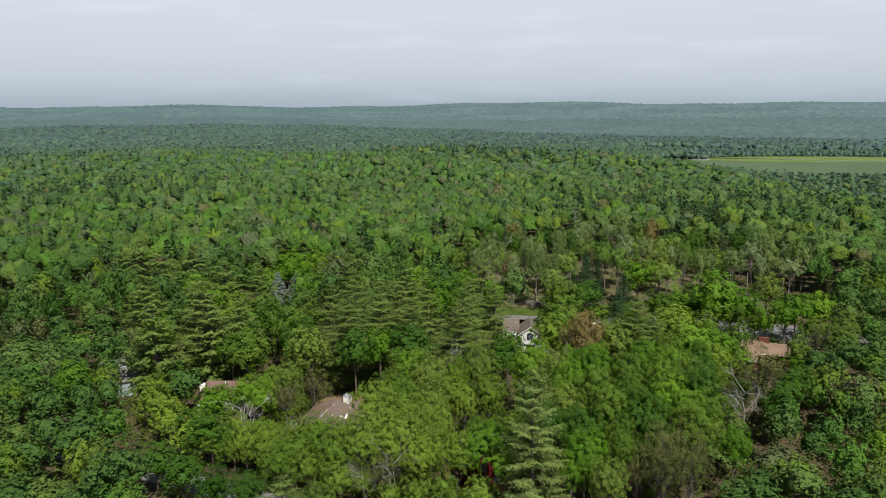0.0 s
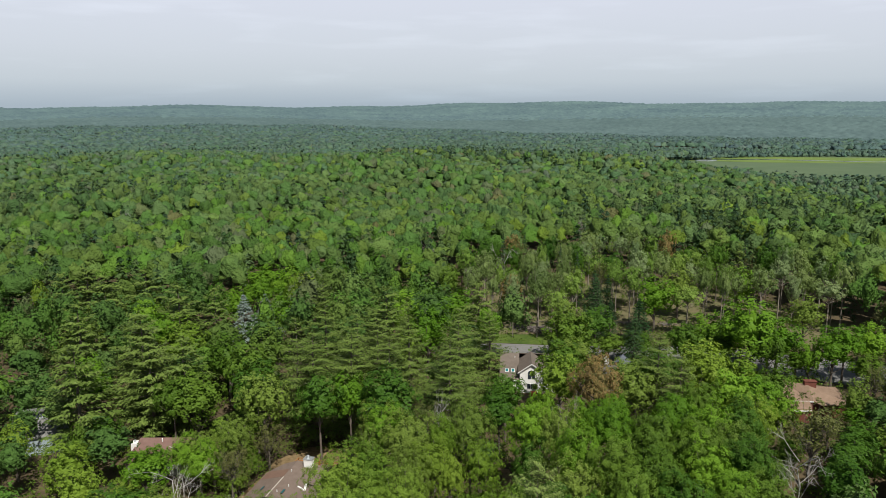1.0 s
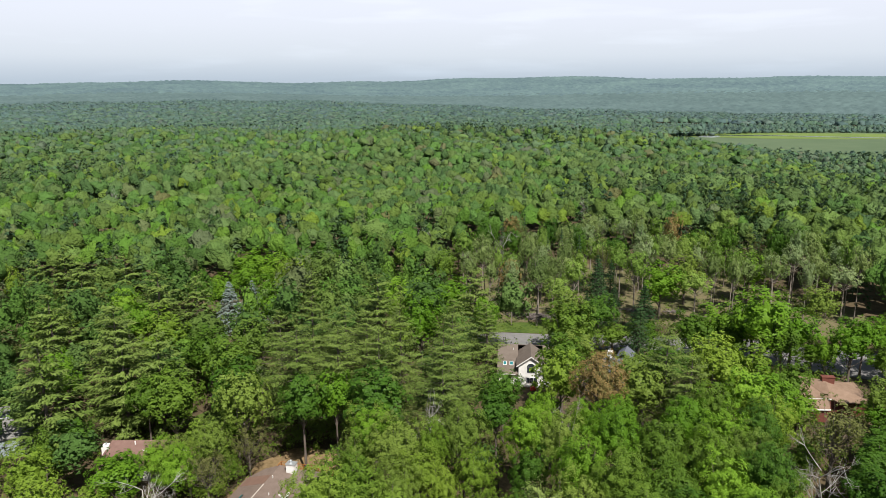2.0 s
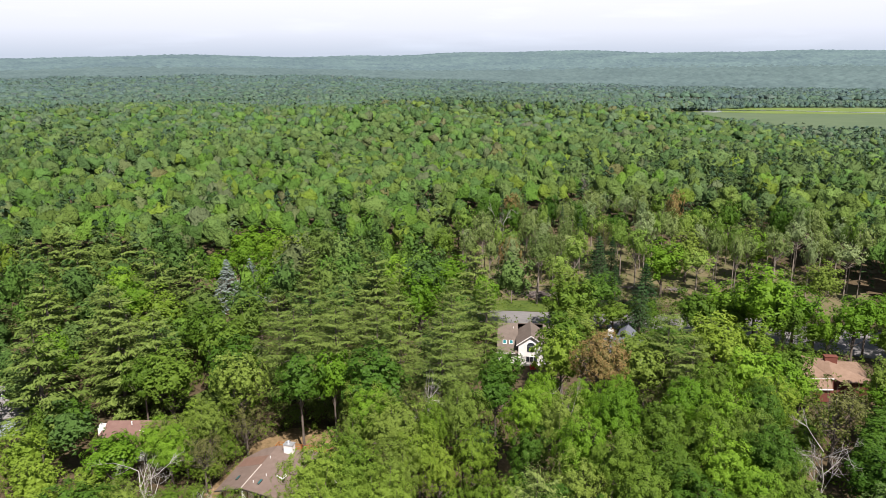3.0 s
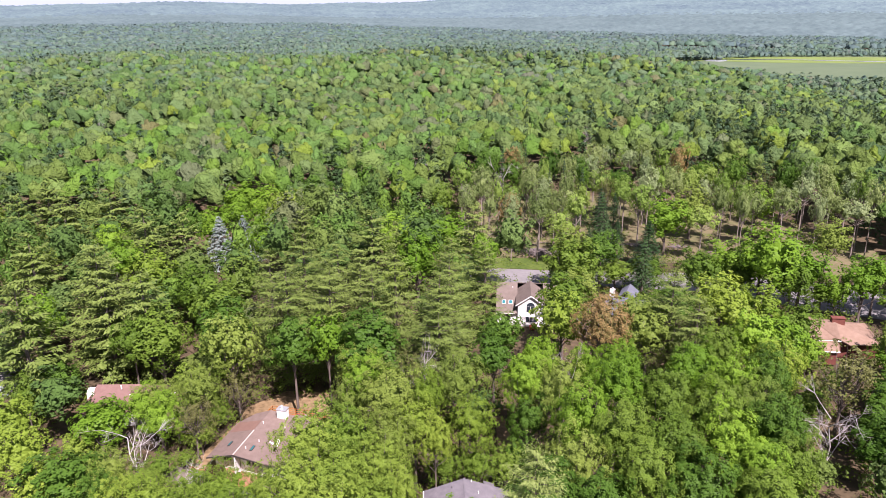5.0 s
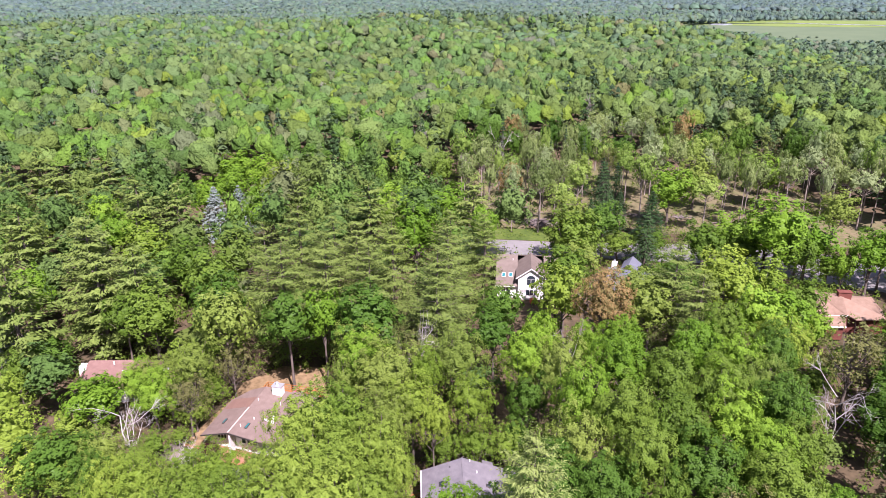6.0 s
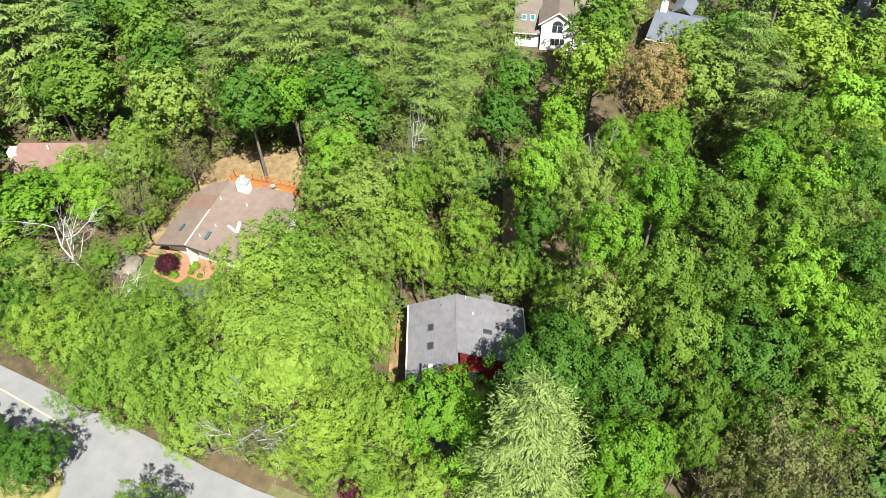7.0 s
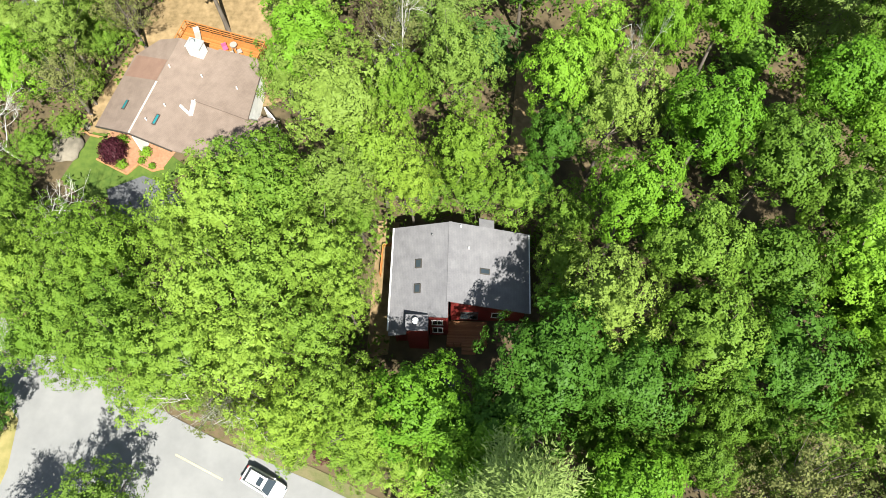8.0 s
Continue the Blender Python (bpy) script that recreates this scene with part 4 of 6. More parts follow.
# the thinned trees of the cleared lot, closer towards its back
lot = 0
for _ in range(6000):
    if lot >= 108:
        break
    x, y = random.uniform(8, 112), random.uniform(212, 282)
    inside = ((x - 42) / 38) ** 2 + ((y - 246) / 38) ** 2 < 1 or ((x - 84) / 28) ** 2 + ((y - 226) / 32) ** 2 < 1
    open_front = (y < 238 and x < 50 and random.random() < 0.86) or (x >= 50 and y < 228 - 0.3 * (x - 50) and random.random() < 0.3)
    if not inside or open_front or crowd(x, y, random.uniform(1.6, 2.6), 0.95):
        continue
    deep = y > 246 or random.random() < 0.25
    kinds = ["lot_tree", "lot_ash", "dark_maple", "lot_maple", "white_pine", "twiggy_oak", "copper_beech", "hemlock"] if deep else ["lot_tree", "lot_ash", "lot_maple"]
    tree(random.choices(kinds, [4, 4, 4, 3, 2, 1.5, 0.7, 0.7] if deep else [4, 4, 3])[0], x, y, random.uniform(14, 21), random.uniform(2.2, 4.2), False)
    lot += 1


# saplings and scrub under the trees
def scrub(count, per, west=-75, east=85, south=80, north=225, low=0.8, high=4.2, label="green saplings and scrub on the forest floor"):
    xs, ys = rng.uniform(west, east, count), rng.uniform(south, north, count)
    if south < 200:
        keep = np.array([not is_clear(a, b, 0.8) and not any(on_road(a + u, b + v) for u, v in ((0, 0), (1.6, 0), (-1.6, 0), (0, 1.6), (0, -1.6))) for a, b in zip(xs, ys)])
        xs, ys = xs[keep], ys[keep]
    k = len(xs)
    r, h = rng.uniform(0.7, 1.9, k), rng.uniform(low, high, k)
    d = unit(rng.normal(size=(k, per, 3)) + np.array([0, 0, 0.5]))
    p = d * np.stack((r, r, h * 0.6), -1)[:, None] * rng.uniform(0.6, 1.05, (k, per, 1))
    p = p + np.stack((xs, ys, ground_z(xs, ys) + h * 0.45), -1)[:, None]
    v, q = cards(p.reshape(-1, 3), (d + rng.normal(size=d.shape) * 0.4 + np.array([0, 0, 0.3])).reshape(-1, 3), 0.40, 0.28)
    return tagged(new("undergrowth", mesh_quads("undergrowth", v, q, [LEAF["scrub"]])), label, "undergrowth", kind="stuff")


scrub(5200, 24)
scrub(620, 14, 10, 108, 216, 276, 0.4, 1.6, "low green regrowth on the cleared lot")

# ---- the woods beyond, to the hills ----
def small_broadleaf(count, size, lobes, low=0.30, clumps=56, core=(9, 4), inner=0.72):
    return broadleaf(count, size, lobes, low, 0.0, clumps=clumps, core=core, inner=inner)[1]


def small_conifer(count, size):
    """Tiers of boughs that catch the light on top."""
    tier = rng.integers(0, 9, count)
    u = (tier + rng.uniform(0, 0.45, count)) / 9
    a = rng.uniform(0, 2 * math.pi, count)
    full = 4.0 * (1 - u) ** 0.8 + 0.25
    r = full * rng.uniform(0.25, 1.05, count) ** 0.6
    way = np.stack((np.cos(a), np.sin(a), np.zeros(count)), -1)
    p = way * r[:, None] + np.array([0, 0, 1]) * (3 + 16 * u - 0.25 * r)[:, None]
    return cards(p, way * 0.5 + np.array([0, 0, 1.0]) + rng.normal(size=(count, 3)) * 0.35, size, size * 0.6, way + rng.normal(size=(count, 3)) * 0.4)


def crown_shell(segs, rows, lobes, foot=5.0, top=18.0, jitter=0.12, deep=2.15):
    """A closed far crown: the outside of many round clumps grown together."""
    i = np.arange(lobes) + 0.5
    h = 1 - 1.35 * i / lobes
    a = i * 2.39996 + rng.uniform(-0.4, 0.4, lobes)
    f = np.sqrt(np.clip(1 - h * h, 0, 1))
    c = np.stack((f * np.cos(a), f * np.sin(a), h), -1) * rng.uniform(0.40, 0.84, (lobes, 1))
    u, t = grid_ways(segs, rows, deep, 0.35)
    r, _ = crown_reach(u, c, rng.uniform(0.24, 0.46, lobes) * (8 / max(lobes, 8)) ** 0.35, 0.50)
    r = r * rng.uniform(1 - jitter, 1 + jitter, len(r))
    mid, half = (top + foot) / 2 - 0.3, (top - foot) / 2 / 0.98
    return u * r[:, None] * np.array([4.6, 4.6, half]) + np.array([0, 0, mid]), t


def leafy(segs, rows, lobes, count, size, foot=8.5, rough=0.26, deep=1.95):
    """A far crown with sprays of leaves all over it."""
    v, t = crown_shell(segs, rows, lobes, foot, deep=deep)
    p = v[t]
    cross = np.cross(p[:, 1] - p[:, 0], p[:, 2] - p[:, 0])
    area = np.linalg.norm(cross, axis=-1)
    f = rng.choice(len(t), count, p=area / area.sum())
    w = rng.dirichlet((1, 1, 1), count)
    centre = np.array([0, 0, v[:, 2].min()])
    at = (p[f] * w[..., None]).sum(1)
    out = unit(at - centre)
    face = unit(cross[f])
    face = face * np.sign((face * out).sum(-1, keepdims=True))
    cv, cq = cards(at + out * rng.uniform(0.0, 0.22, (count, 1)) * size, face + 0.4 * out + rng.normal(size=(count, 3)) * rough, size, size * 0.85)
    v = (v - centre) * 0.975 + centre
    return np.concatenate((v, cv)), np.concatenate((t, cq + len(v)))


def marsh_edge(x, y):
    return (x > 300) & (x < 1300) & (y > 1170) & (y < 1420)


def woods(name, near, far, spacing, broad, conifer, label, mats, reach=0.64, tall=1.0, wide=6.7, edge=False, behind=False, roll=0.0):
    """All trees of a belt of woodland in one mesh."""
    per = spacing
    xs = np.arange(-far * reach, far * reach, per)
    ys = np.arange(-130 if behind else near * 0.6, far + per, per * 0.9)
    gx, gy = np.meshgrid(xs, ys)
    gx = gx + (np.arange(len(ys)) % 2)[:, None] * per / 2 + rng.uniform(-0.36, 0.36, gx.shape) * per
    gy = gy + rng.uniform(-0.36, 0.36, gy.shape) * per
    x, y = gx.ravel(), gy.ravel()
    d = np.hypot(x, y)
    ok = (d >= near) & (d < far) & (np.abs(x) < reach * y + 24)
    if behind:
        ok = (y < 96) & (np.abs(x) < 170) & ~((d >= 60) & (np.abs(x) < 0.64 * y + 24))
    ok &= ~(((x - 42) / 37) ** 2 + ((y - 243) / 34) ** 2 < 1) & ~(((x - 84) / 28) ** 2 + ((y - 224) / 30) ** 2 < 1)
    ok &= ~((np.abs(y - 207) < 9) & (x > 0) & (x < 60))
    marshy = ((x - 730) / 375) ** 2 + ((y - 1085) / 165) ** 2 < 1
    marshy |= ((x - 780) / 490) ** 2 + ((y - 965) / 300) ** 2 < 1
    ok &= ~marshy & (marsh_edge(x, y) if edge else ~marsh_edge(x, y))
    for a, b, u, v in CLEAR:
        ok &= ((x - a) / (u + 2.2)) ** 2 + ((y - b) / (v + 2.2)) ** 2 > 1
    for a, b, r in [(s[0], s[1], s[2]) for s in standing]:
        ok &= (x - a) ** 2 + (y - b) ** 2 > (0.72 * r + 0.26 * per) ** 2
    x, y = x[ok], y[ok]
    k = len(x)
    z = ground_z(x, y)
    # kinds drift over the land in stands
    stand = np.sin(x / 61 + 1.3 * np.sin(y / 83)) + np.sin(y / 47 + 0.9 * np.sin(x / 71)) + rng.normal(size=k) * 0.9
    conif = stand > 1.5
    conif |= (np.abs(y - 615) < 36) & (x > -60) & (x < 150) & (rng.uniform(size=k) < 0.40)
    conif |= (x > 0.42 * y) & (y > 430) & (y < 800) & (rng.uniform(size=k) < 0.32)
    conif |= rng.uniform(size=k) < 0.045
    conif |= (x < 0.05 * y) & (y < 290) & (rng.uniform(size=k) < 0.25)
    shift = np.floor(np.clip((stand + 3) / 5, 0, 0.99) * 5).astype(int)
    tone = (shift + rng.choice([0, 1, 2, 3, 4, 5, 6, 7, 8], k, p=[0.2, 0.2, 0.15, 0.1, 0.12, 0.08, 0.05, 0.05, 0.05])) % 9
    odd = rng.uniform(size=k)
    tone = np.where(odd < 0.045, 9, np.where(odd > 0.988, 10, tone))
    tone = np.where(conif, 11 + rng.choice(4, k, p=[0.34, 0.30, 0.22, 0.14]), tone)
    if near < 200:
        conif &= False
        tone = np.where(tone > 10, 3, tone)
    # the tones shift towards those of the next belt, which carry more painted haze
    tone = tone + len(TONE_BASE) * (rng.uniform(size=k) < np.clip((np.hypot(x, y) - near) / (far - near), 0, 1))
    vs, qs, idx, at = [], [], [], 0
    for group, templates in ((~conif, broad), (conif, conifer)):
        who = np.flatnonzero(group)
        pick = rng.integers(0, len(templates), len(who))
        for j, (tv, tq) in enumerate(templates):
            w = who[pick == j]
            if not len(w):
                continue
            a = rng.uniform(0, 2 * math.pi, len(w))
            sr = per / wide * rng.uniform(0.62, 1.38, len(w))
            sh = (rng.uniform(0.72, 1.16, len(w)) if near < 200 else rng.uniform(0.86, 1.10, len(w)) if near < 1000 else rng.uniform(0.92, 1.05, len(w))) * (1 + roll * np.sin(x[w] / 58 + 1.7 * np.sin(y[w] / 91)) * np.sin(y[w] / 43 + np.sin(x[w] / 77))) * (19.0 / 18) * (tall + (1 - tall) * np.maximum(smooth(158, 200, y[w]), 0.5 * smooth(40, 54, np.abs(x[w] - 8))))
            ca, sa = np.cos(a) * sr, np.sin(a) * sr
            px = ca[:, None] * tv[None, :, 0] - sa[:, None] * tv[None, :, 1] + x[w, None]
            py = sa[:, None] * tv[None, :, 0] + ca[:, None] * tv[None, :, 1] + y[w, None]
            pz = sh[:, None] * tv[None, :, 2] + z[w, None]
            vs.append(np.stack((px, py, pz), -1).reshape(-1, 3))
            qs.append((tq[None] + (np.arange(len(w)) * len(tv))[:, None, None]).reshape(-1, 3) + at)
            idx.append(np.repeat(tone[w], len(tq)))
            at += len(w) * len(tv)
    me = mesh_quads(name, np.concatenate(vs), np.concatenate(qs), mats, np.concatenate(idx), smooth_faces=True)
    return tagged(new(name, me), label, "woods", kind="stuff")


def low_form(form, share):
    return form[0] * np.array([1, 1, share]), form[1]


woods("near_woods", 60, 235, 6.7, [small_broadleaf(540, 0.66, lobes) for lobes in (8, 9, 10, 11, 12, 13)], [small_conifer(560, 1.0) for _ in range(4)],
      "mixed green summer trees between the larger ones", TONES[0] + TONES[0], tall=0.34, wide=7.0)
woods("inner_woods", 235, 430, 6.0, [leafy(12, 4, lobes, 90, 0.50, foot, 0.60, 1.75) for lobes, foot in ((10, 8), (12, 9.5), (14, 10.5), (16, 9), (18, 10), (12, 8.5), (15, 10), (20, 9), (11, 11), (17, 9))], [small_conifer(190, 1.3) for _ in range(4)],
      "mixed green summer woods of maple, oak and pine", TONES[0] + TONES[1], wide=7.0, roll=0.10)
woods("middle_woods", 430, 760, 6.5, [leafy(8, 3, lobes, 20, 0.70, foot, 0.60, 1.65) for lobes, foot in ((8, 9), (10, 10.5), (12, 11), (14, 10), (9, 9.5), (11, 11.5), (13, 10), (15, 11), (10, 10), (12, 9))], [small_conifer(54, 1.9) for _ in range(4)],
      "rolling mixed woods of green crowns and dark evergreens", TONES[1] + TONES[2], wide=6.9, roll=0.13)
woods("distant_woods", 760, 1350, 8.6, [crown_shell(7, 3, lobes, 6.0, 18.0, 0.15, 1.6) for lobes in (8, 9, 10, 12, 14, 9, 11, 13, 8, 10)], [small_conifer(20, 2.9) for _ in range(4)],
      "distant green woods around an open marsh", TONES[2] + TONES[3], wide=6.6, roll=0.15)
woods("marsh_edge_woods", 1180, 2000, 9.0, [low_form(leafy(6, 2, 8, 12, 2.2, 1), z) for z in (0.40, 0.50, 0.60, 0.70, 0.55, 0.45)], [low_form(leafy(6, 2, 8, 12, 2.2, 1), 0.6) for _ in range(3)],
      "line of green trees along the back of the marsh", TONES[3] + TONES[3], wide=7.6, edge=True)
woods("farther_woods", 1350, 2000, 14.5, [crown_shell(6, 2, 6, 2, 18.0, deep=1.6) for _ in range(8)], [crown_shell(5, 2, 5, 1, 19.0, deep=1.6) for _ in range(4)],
      "far woodland belts tinted blue-grey for haze", TONES[3] + TONES[4], wide=4.9, roll=0.16)
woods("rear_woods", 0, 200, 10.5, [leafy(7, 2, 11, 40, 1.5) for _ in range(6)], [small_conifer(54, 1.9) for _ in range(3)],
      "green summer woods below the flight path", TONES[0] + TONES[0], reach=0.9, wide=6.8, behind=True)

# the closed canopy between the far crowns
def canopy_place(a, d):
    x, y = d * np.sin(a), d * np.cos(a)
    lump = 2.6 * np.sin(x / 7.3 + 2 * np.sin(y / 31)) * np.sin(y / 12.1 + 2 * np.sin(x / 37))
    return x, y, ground_z(x, y) + 12.5 + lump + rng.uniform(-2.6, 2.6, x.shape)


def canopy_sheet(west, east, steps, near, far, rows, mat):
    cv, cq = sheet(np.radians(np.linspace(west, east, steps)), np.linspace(near, far, rows), canopy_place)
    tagged(new("far_canopy", mesh_quads("far_canopy", cv, cq, [mat], smooth_faces=True)), "closed green canopy below the hills", "woods", kind="stuff")


# these sheets take the same haze-tinted colours as the belts around them
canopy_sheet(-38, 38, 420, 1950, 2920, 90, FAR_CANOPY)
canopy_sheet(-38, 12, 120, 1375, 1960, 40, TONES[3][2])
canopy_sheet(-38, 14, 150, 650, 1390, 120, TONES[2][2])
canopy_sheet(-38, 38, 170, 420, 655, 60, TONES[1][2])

# the far hills: one uneven canopy
us = np.radians(np.linspace(-38, 38, 340))
vs_ = np.linspace(2700, 4900, 84)


def hill_place(a, d):
    x, y = d * np.sin(a), d * np.cos(a)
    lump = 3.2 * np.sin(x / 9.1 + 2 * np.sin(y / 37)) * np.sin(y / 11.3 + 2 * np.sin(x / 41)) + rng.uniform(-4, 4, x.shape)
    return x, y, ground_z(x, y) + 15 + lump - 14 * (1 - smooth(2700, 2860, d))


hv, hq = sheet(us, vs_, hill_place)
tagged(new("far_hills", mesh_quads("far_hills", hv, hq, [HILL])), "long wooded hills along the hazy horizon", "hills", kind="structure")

# ---- houses ----
def part(name, bm, mat, parent=None, label=""):
    """Links a bmesh as one mesh object under a thing or a part; flat UVs run along and up each face, in metres."""
    bmesh.ops.recalc_face_normals(bm, faces=bm.faces)
    layer = bm.loops.layers.uv.new("UVMap")
    for f in bm.faces:
        n = f.normal
        across = Vector((0, 0, 1)).cross(n) if abs(n.z) < 0.995 else Vector((1, 0, 0))
        across.normalize()
        up = n.cross(across)
        for lp in f.loops:
            lp[layer].uv = (lp.vert.co.dot(across), lp.vert.co.dot(up))
    me = bpy.data.meshes.new(name)
    bm.to_mesh(me), bm.free()
    me.materials.append(mat)
    ob = new(name, me)
    ob.parent = parent
    return tagged(ob, label)


def slab(points, thick=0.16, bm=None):
    """A flat piece with its upper outline in order, thickened downwards."""
    bm = bm or bmesh.new()
    top = [bm.verts.new(p) for p in points]
    low = [bm.verts.new((p[0], p[1], p[2] - thick)) for p in points]
    bm.faces.new(top), bm.faces.new(low[::-1])
    for i in range(len(top)):
        j = (i + 1) % len(top)
        bm.faces.new((top[i], low[i], low[j], top[j]))
    return bm


def block(x0, x1, y0, y1, z0, z1, bm=None, bevel=0.0):
    bm = bm or bmesh.new()
    vs = [bm.verts.new((x, y, z)) for z in (z0, z1) for x, y in ((x0, y0), (x1, y0), (x1, y1), (x0, y1))]
    fs = [bm.faces.new([vs[i] for i in f]) for f in ((3, 2, 1, 0), (4, 5, 6, 7), (0, 1, 5, 4), (1, 2, 6, 5), (2, 3, 7, 6), (3, 0, 4, 7))]
    if bevel:
        bmesh.ops.bevel(bm, geom=list({e for f in fs for e in f.edges}), offset=bevel, segments=1, affect="EDGES")
    return bm


def upright(points, way, thick=0.18):
    """A wall from its outline in a vertical plane, thickened along way."""
    bm = bmesh.new()
    a = [bm.verts.new(p) for p in points]
    b = [bm.verts.new((p[0] + way[0] * thick, p[1] + way[1] * thick, p[2])) for p in points]
    bm.faces.new(a), bm.faces.new(b[::-1])
    for i in range(len(a)):
        j = (i + 1) % len(a)
        bm.faces.new((a[i], b[i], b[j], a[j]))
    return bm


def thing(name, x, y, z, turn, label, category, group=""):
    ob = new(name)
    ob.empty_display_size = 0.4
    ob.matrix_world = pose(x, y, z, 0, 0, turn)
    return tagged(ob, label, category, group)


def pane_window(house, x, y, z, w, h, side, mullions=1, mat=TRIM_WHITE, arch=False):
    """A window on a wall: side is the degrees by which its face turns from looking towards -y."""
    holder = block(-w / 2 - 0.07, w / 2 + 0.07, -0.05, 0.02, -h / 2 - 0.10, -h / 2)
    block(-w / 2 - 0.07, w / 2 + 0.07, -0.05, 0.02, h / 2, h / 2 + (0.0 if arch else 0.08) + 0.001, holder)
    for i in range(mullions + 2):
        cx = -w / 2 + w * i / (mullions + 1)
        block(cx - 0.04, cx + 0.04, -0.05, 0.02, -h / 2, h / 2, holder)
    fr = part("window", holder, mat, house)
    fr.matrix_basis = pose(x, y, z, 0, 0, side)
    bm = block(-w / 2, w / 2, -0.015, 0.02, -h / 2, h / 2)
    part("pane", bm, GLASS, fr)
    if arch:
        k = 14
        outer = [(math.cos(math.pi * i / k) * w / 2, math.sin(math.pi * i / k) * w / 2) for i in range(k + 1)]
        bm = bmesh.new()
        for s in (-0.015, 0.02):
            bm.faces.new([bm.verts.new((px, s, h / 2 + pz)) for px, pz in outer])
        part("pane", bm, GLASS, fr)
        bm = bmesh.new()
        for i in range(k):
            a, b = outer[i], outer[i + 1]
            ring = []
            for s in (1.0, 1.09):
                for d in (-0.05, 0.02):
                    ring.append([bm.verts.new((q[0] * s, d, h / 2 + q[1] * s)) for q in (a, b)])
            bm.faces.new((ring[0][0], ring[0][1], ring[2][1], ring[2][0]))
            bm.faces.new((ring[2][0], ring[2][1], ring[3][1], ring[3][0]))
        part("arch_trim", bm, mat, fr)
    return fr


def skylight(house, x, y, z, slope_x, slope_y, w=0.75, h=1.1, turn=0.0, glass=SKYLIGHT, mat=TRIM_DARK):
    bm = block(-w / 2, w / 2, -h / 2, h / 2, 0.0, 0.13, bevel=0.02)
    f = part("skylight", bm, mat, house)
    f.matrix_basis = pose(x, y, z, slope_x, slope_y, turn)
    part("pane", block(-w / 2 + 0.09, w / 2 - 0.09, -h / 2 + 0.09, h / 2 - 0.09, 0.12, 0.14), glass, f)
    return f


def pipe(house, name, x, y, z, r, h, mat, cap=True):
    bm = bmesh.new()
    bmesh.ops.create_cone(bm, cap_ends=True, segments=14, radius1=r, radius2=r, depth=h, matrix=Matrix.Translation((x, y, z + h / 2)))
    if cap:
        bmesh.ops.create_cone(bm, cap_ends=True, segments=14, radius1=r * 1.2, radius2=r * 0.5, depth=r * 0.5, matrix=Matrix.Translation((x, y, z + h + r * 0.45)))
    return part(name, bm, mat, house)


def boards(parent, name, x0, x1, y0, y1, z, mat, width=0.14, along="x"):
    """Deck boards side by side, each a piece of its own that shares one mesh."""
    n = max(1, int(((y1 - y0) if along == "x" else (x1 - x0)) / width))
    length = (x1 - x0) if along == "x" else (y1 - y0)
    bm = block(-length / 2, length / 2, -width / 2 + 0.005, width / 2 - 0.005, -0.04, 0.0, bevel=0.004)
    first = part(name, bm, mat, parent)
    for i in range(n):
        ob = first if i == 0 else new(name, first.data)
        ob.parent = parent
        c = (i + 0.5) * width
        ob.matrix_basis = pose((x0 + x1) / 2, y0 + c, z) if along == "x" else pose(x0 + c, (y0 + y1) / 2, z, 0, 0, 90)


def railing(parent, a, b, z, height, mat, posts=4):
    a, b = Vector((*a, z)), Vector((*b, z))
    length = (b - a).length
    turn = math.degrees(math.atan2(b.y - a.y, b.x - a.x))
    for i in range(posts + 1):
        p = a.lerp(b, i / posts)
        part("post", block(p.x - 0.05, p.x + 0.05, p.y - 0.05, p.y + 0.05, z - 0.3, z + height), mat, parent)
    for h in (height, height * 0.55, height * 0.18):
        r = part("rail", block(0, length, -0.05, 0.05, h - 0.04, h + 0.02), mat, parent)
        r.matrix_basis = pose(a.x, a.y, a.z, 0, 0, turn)


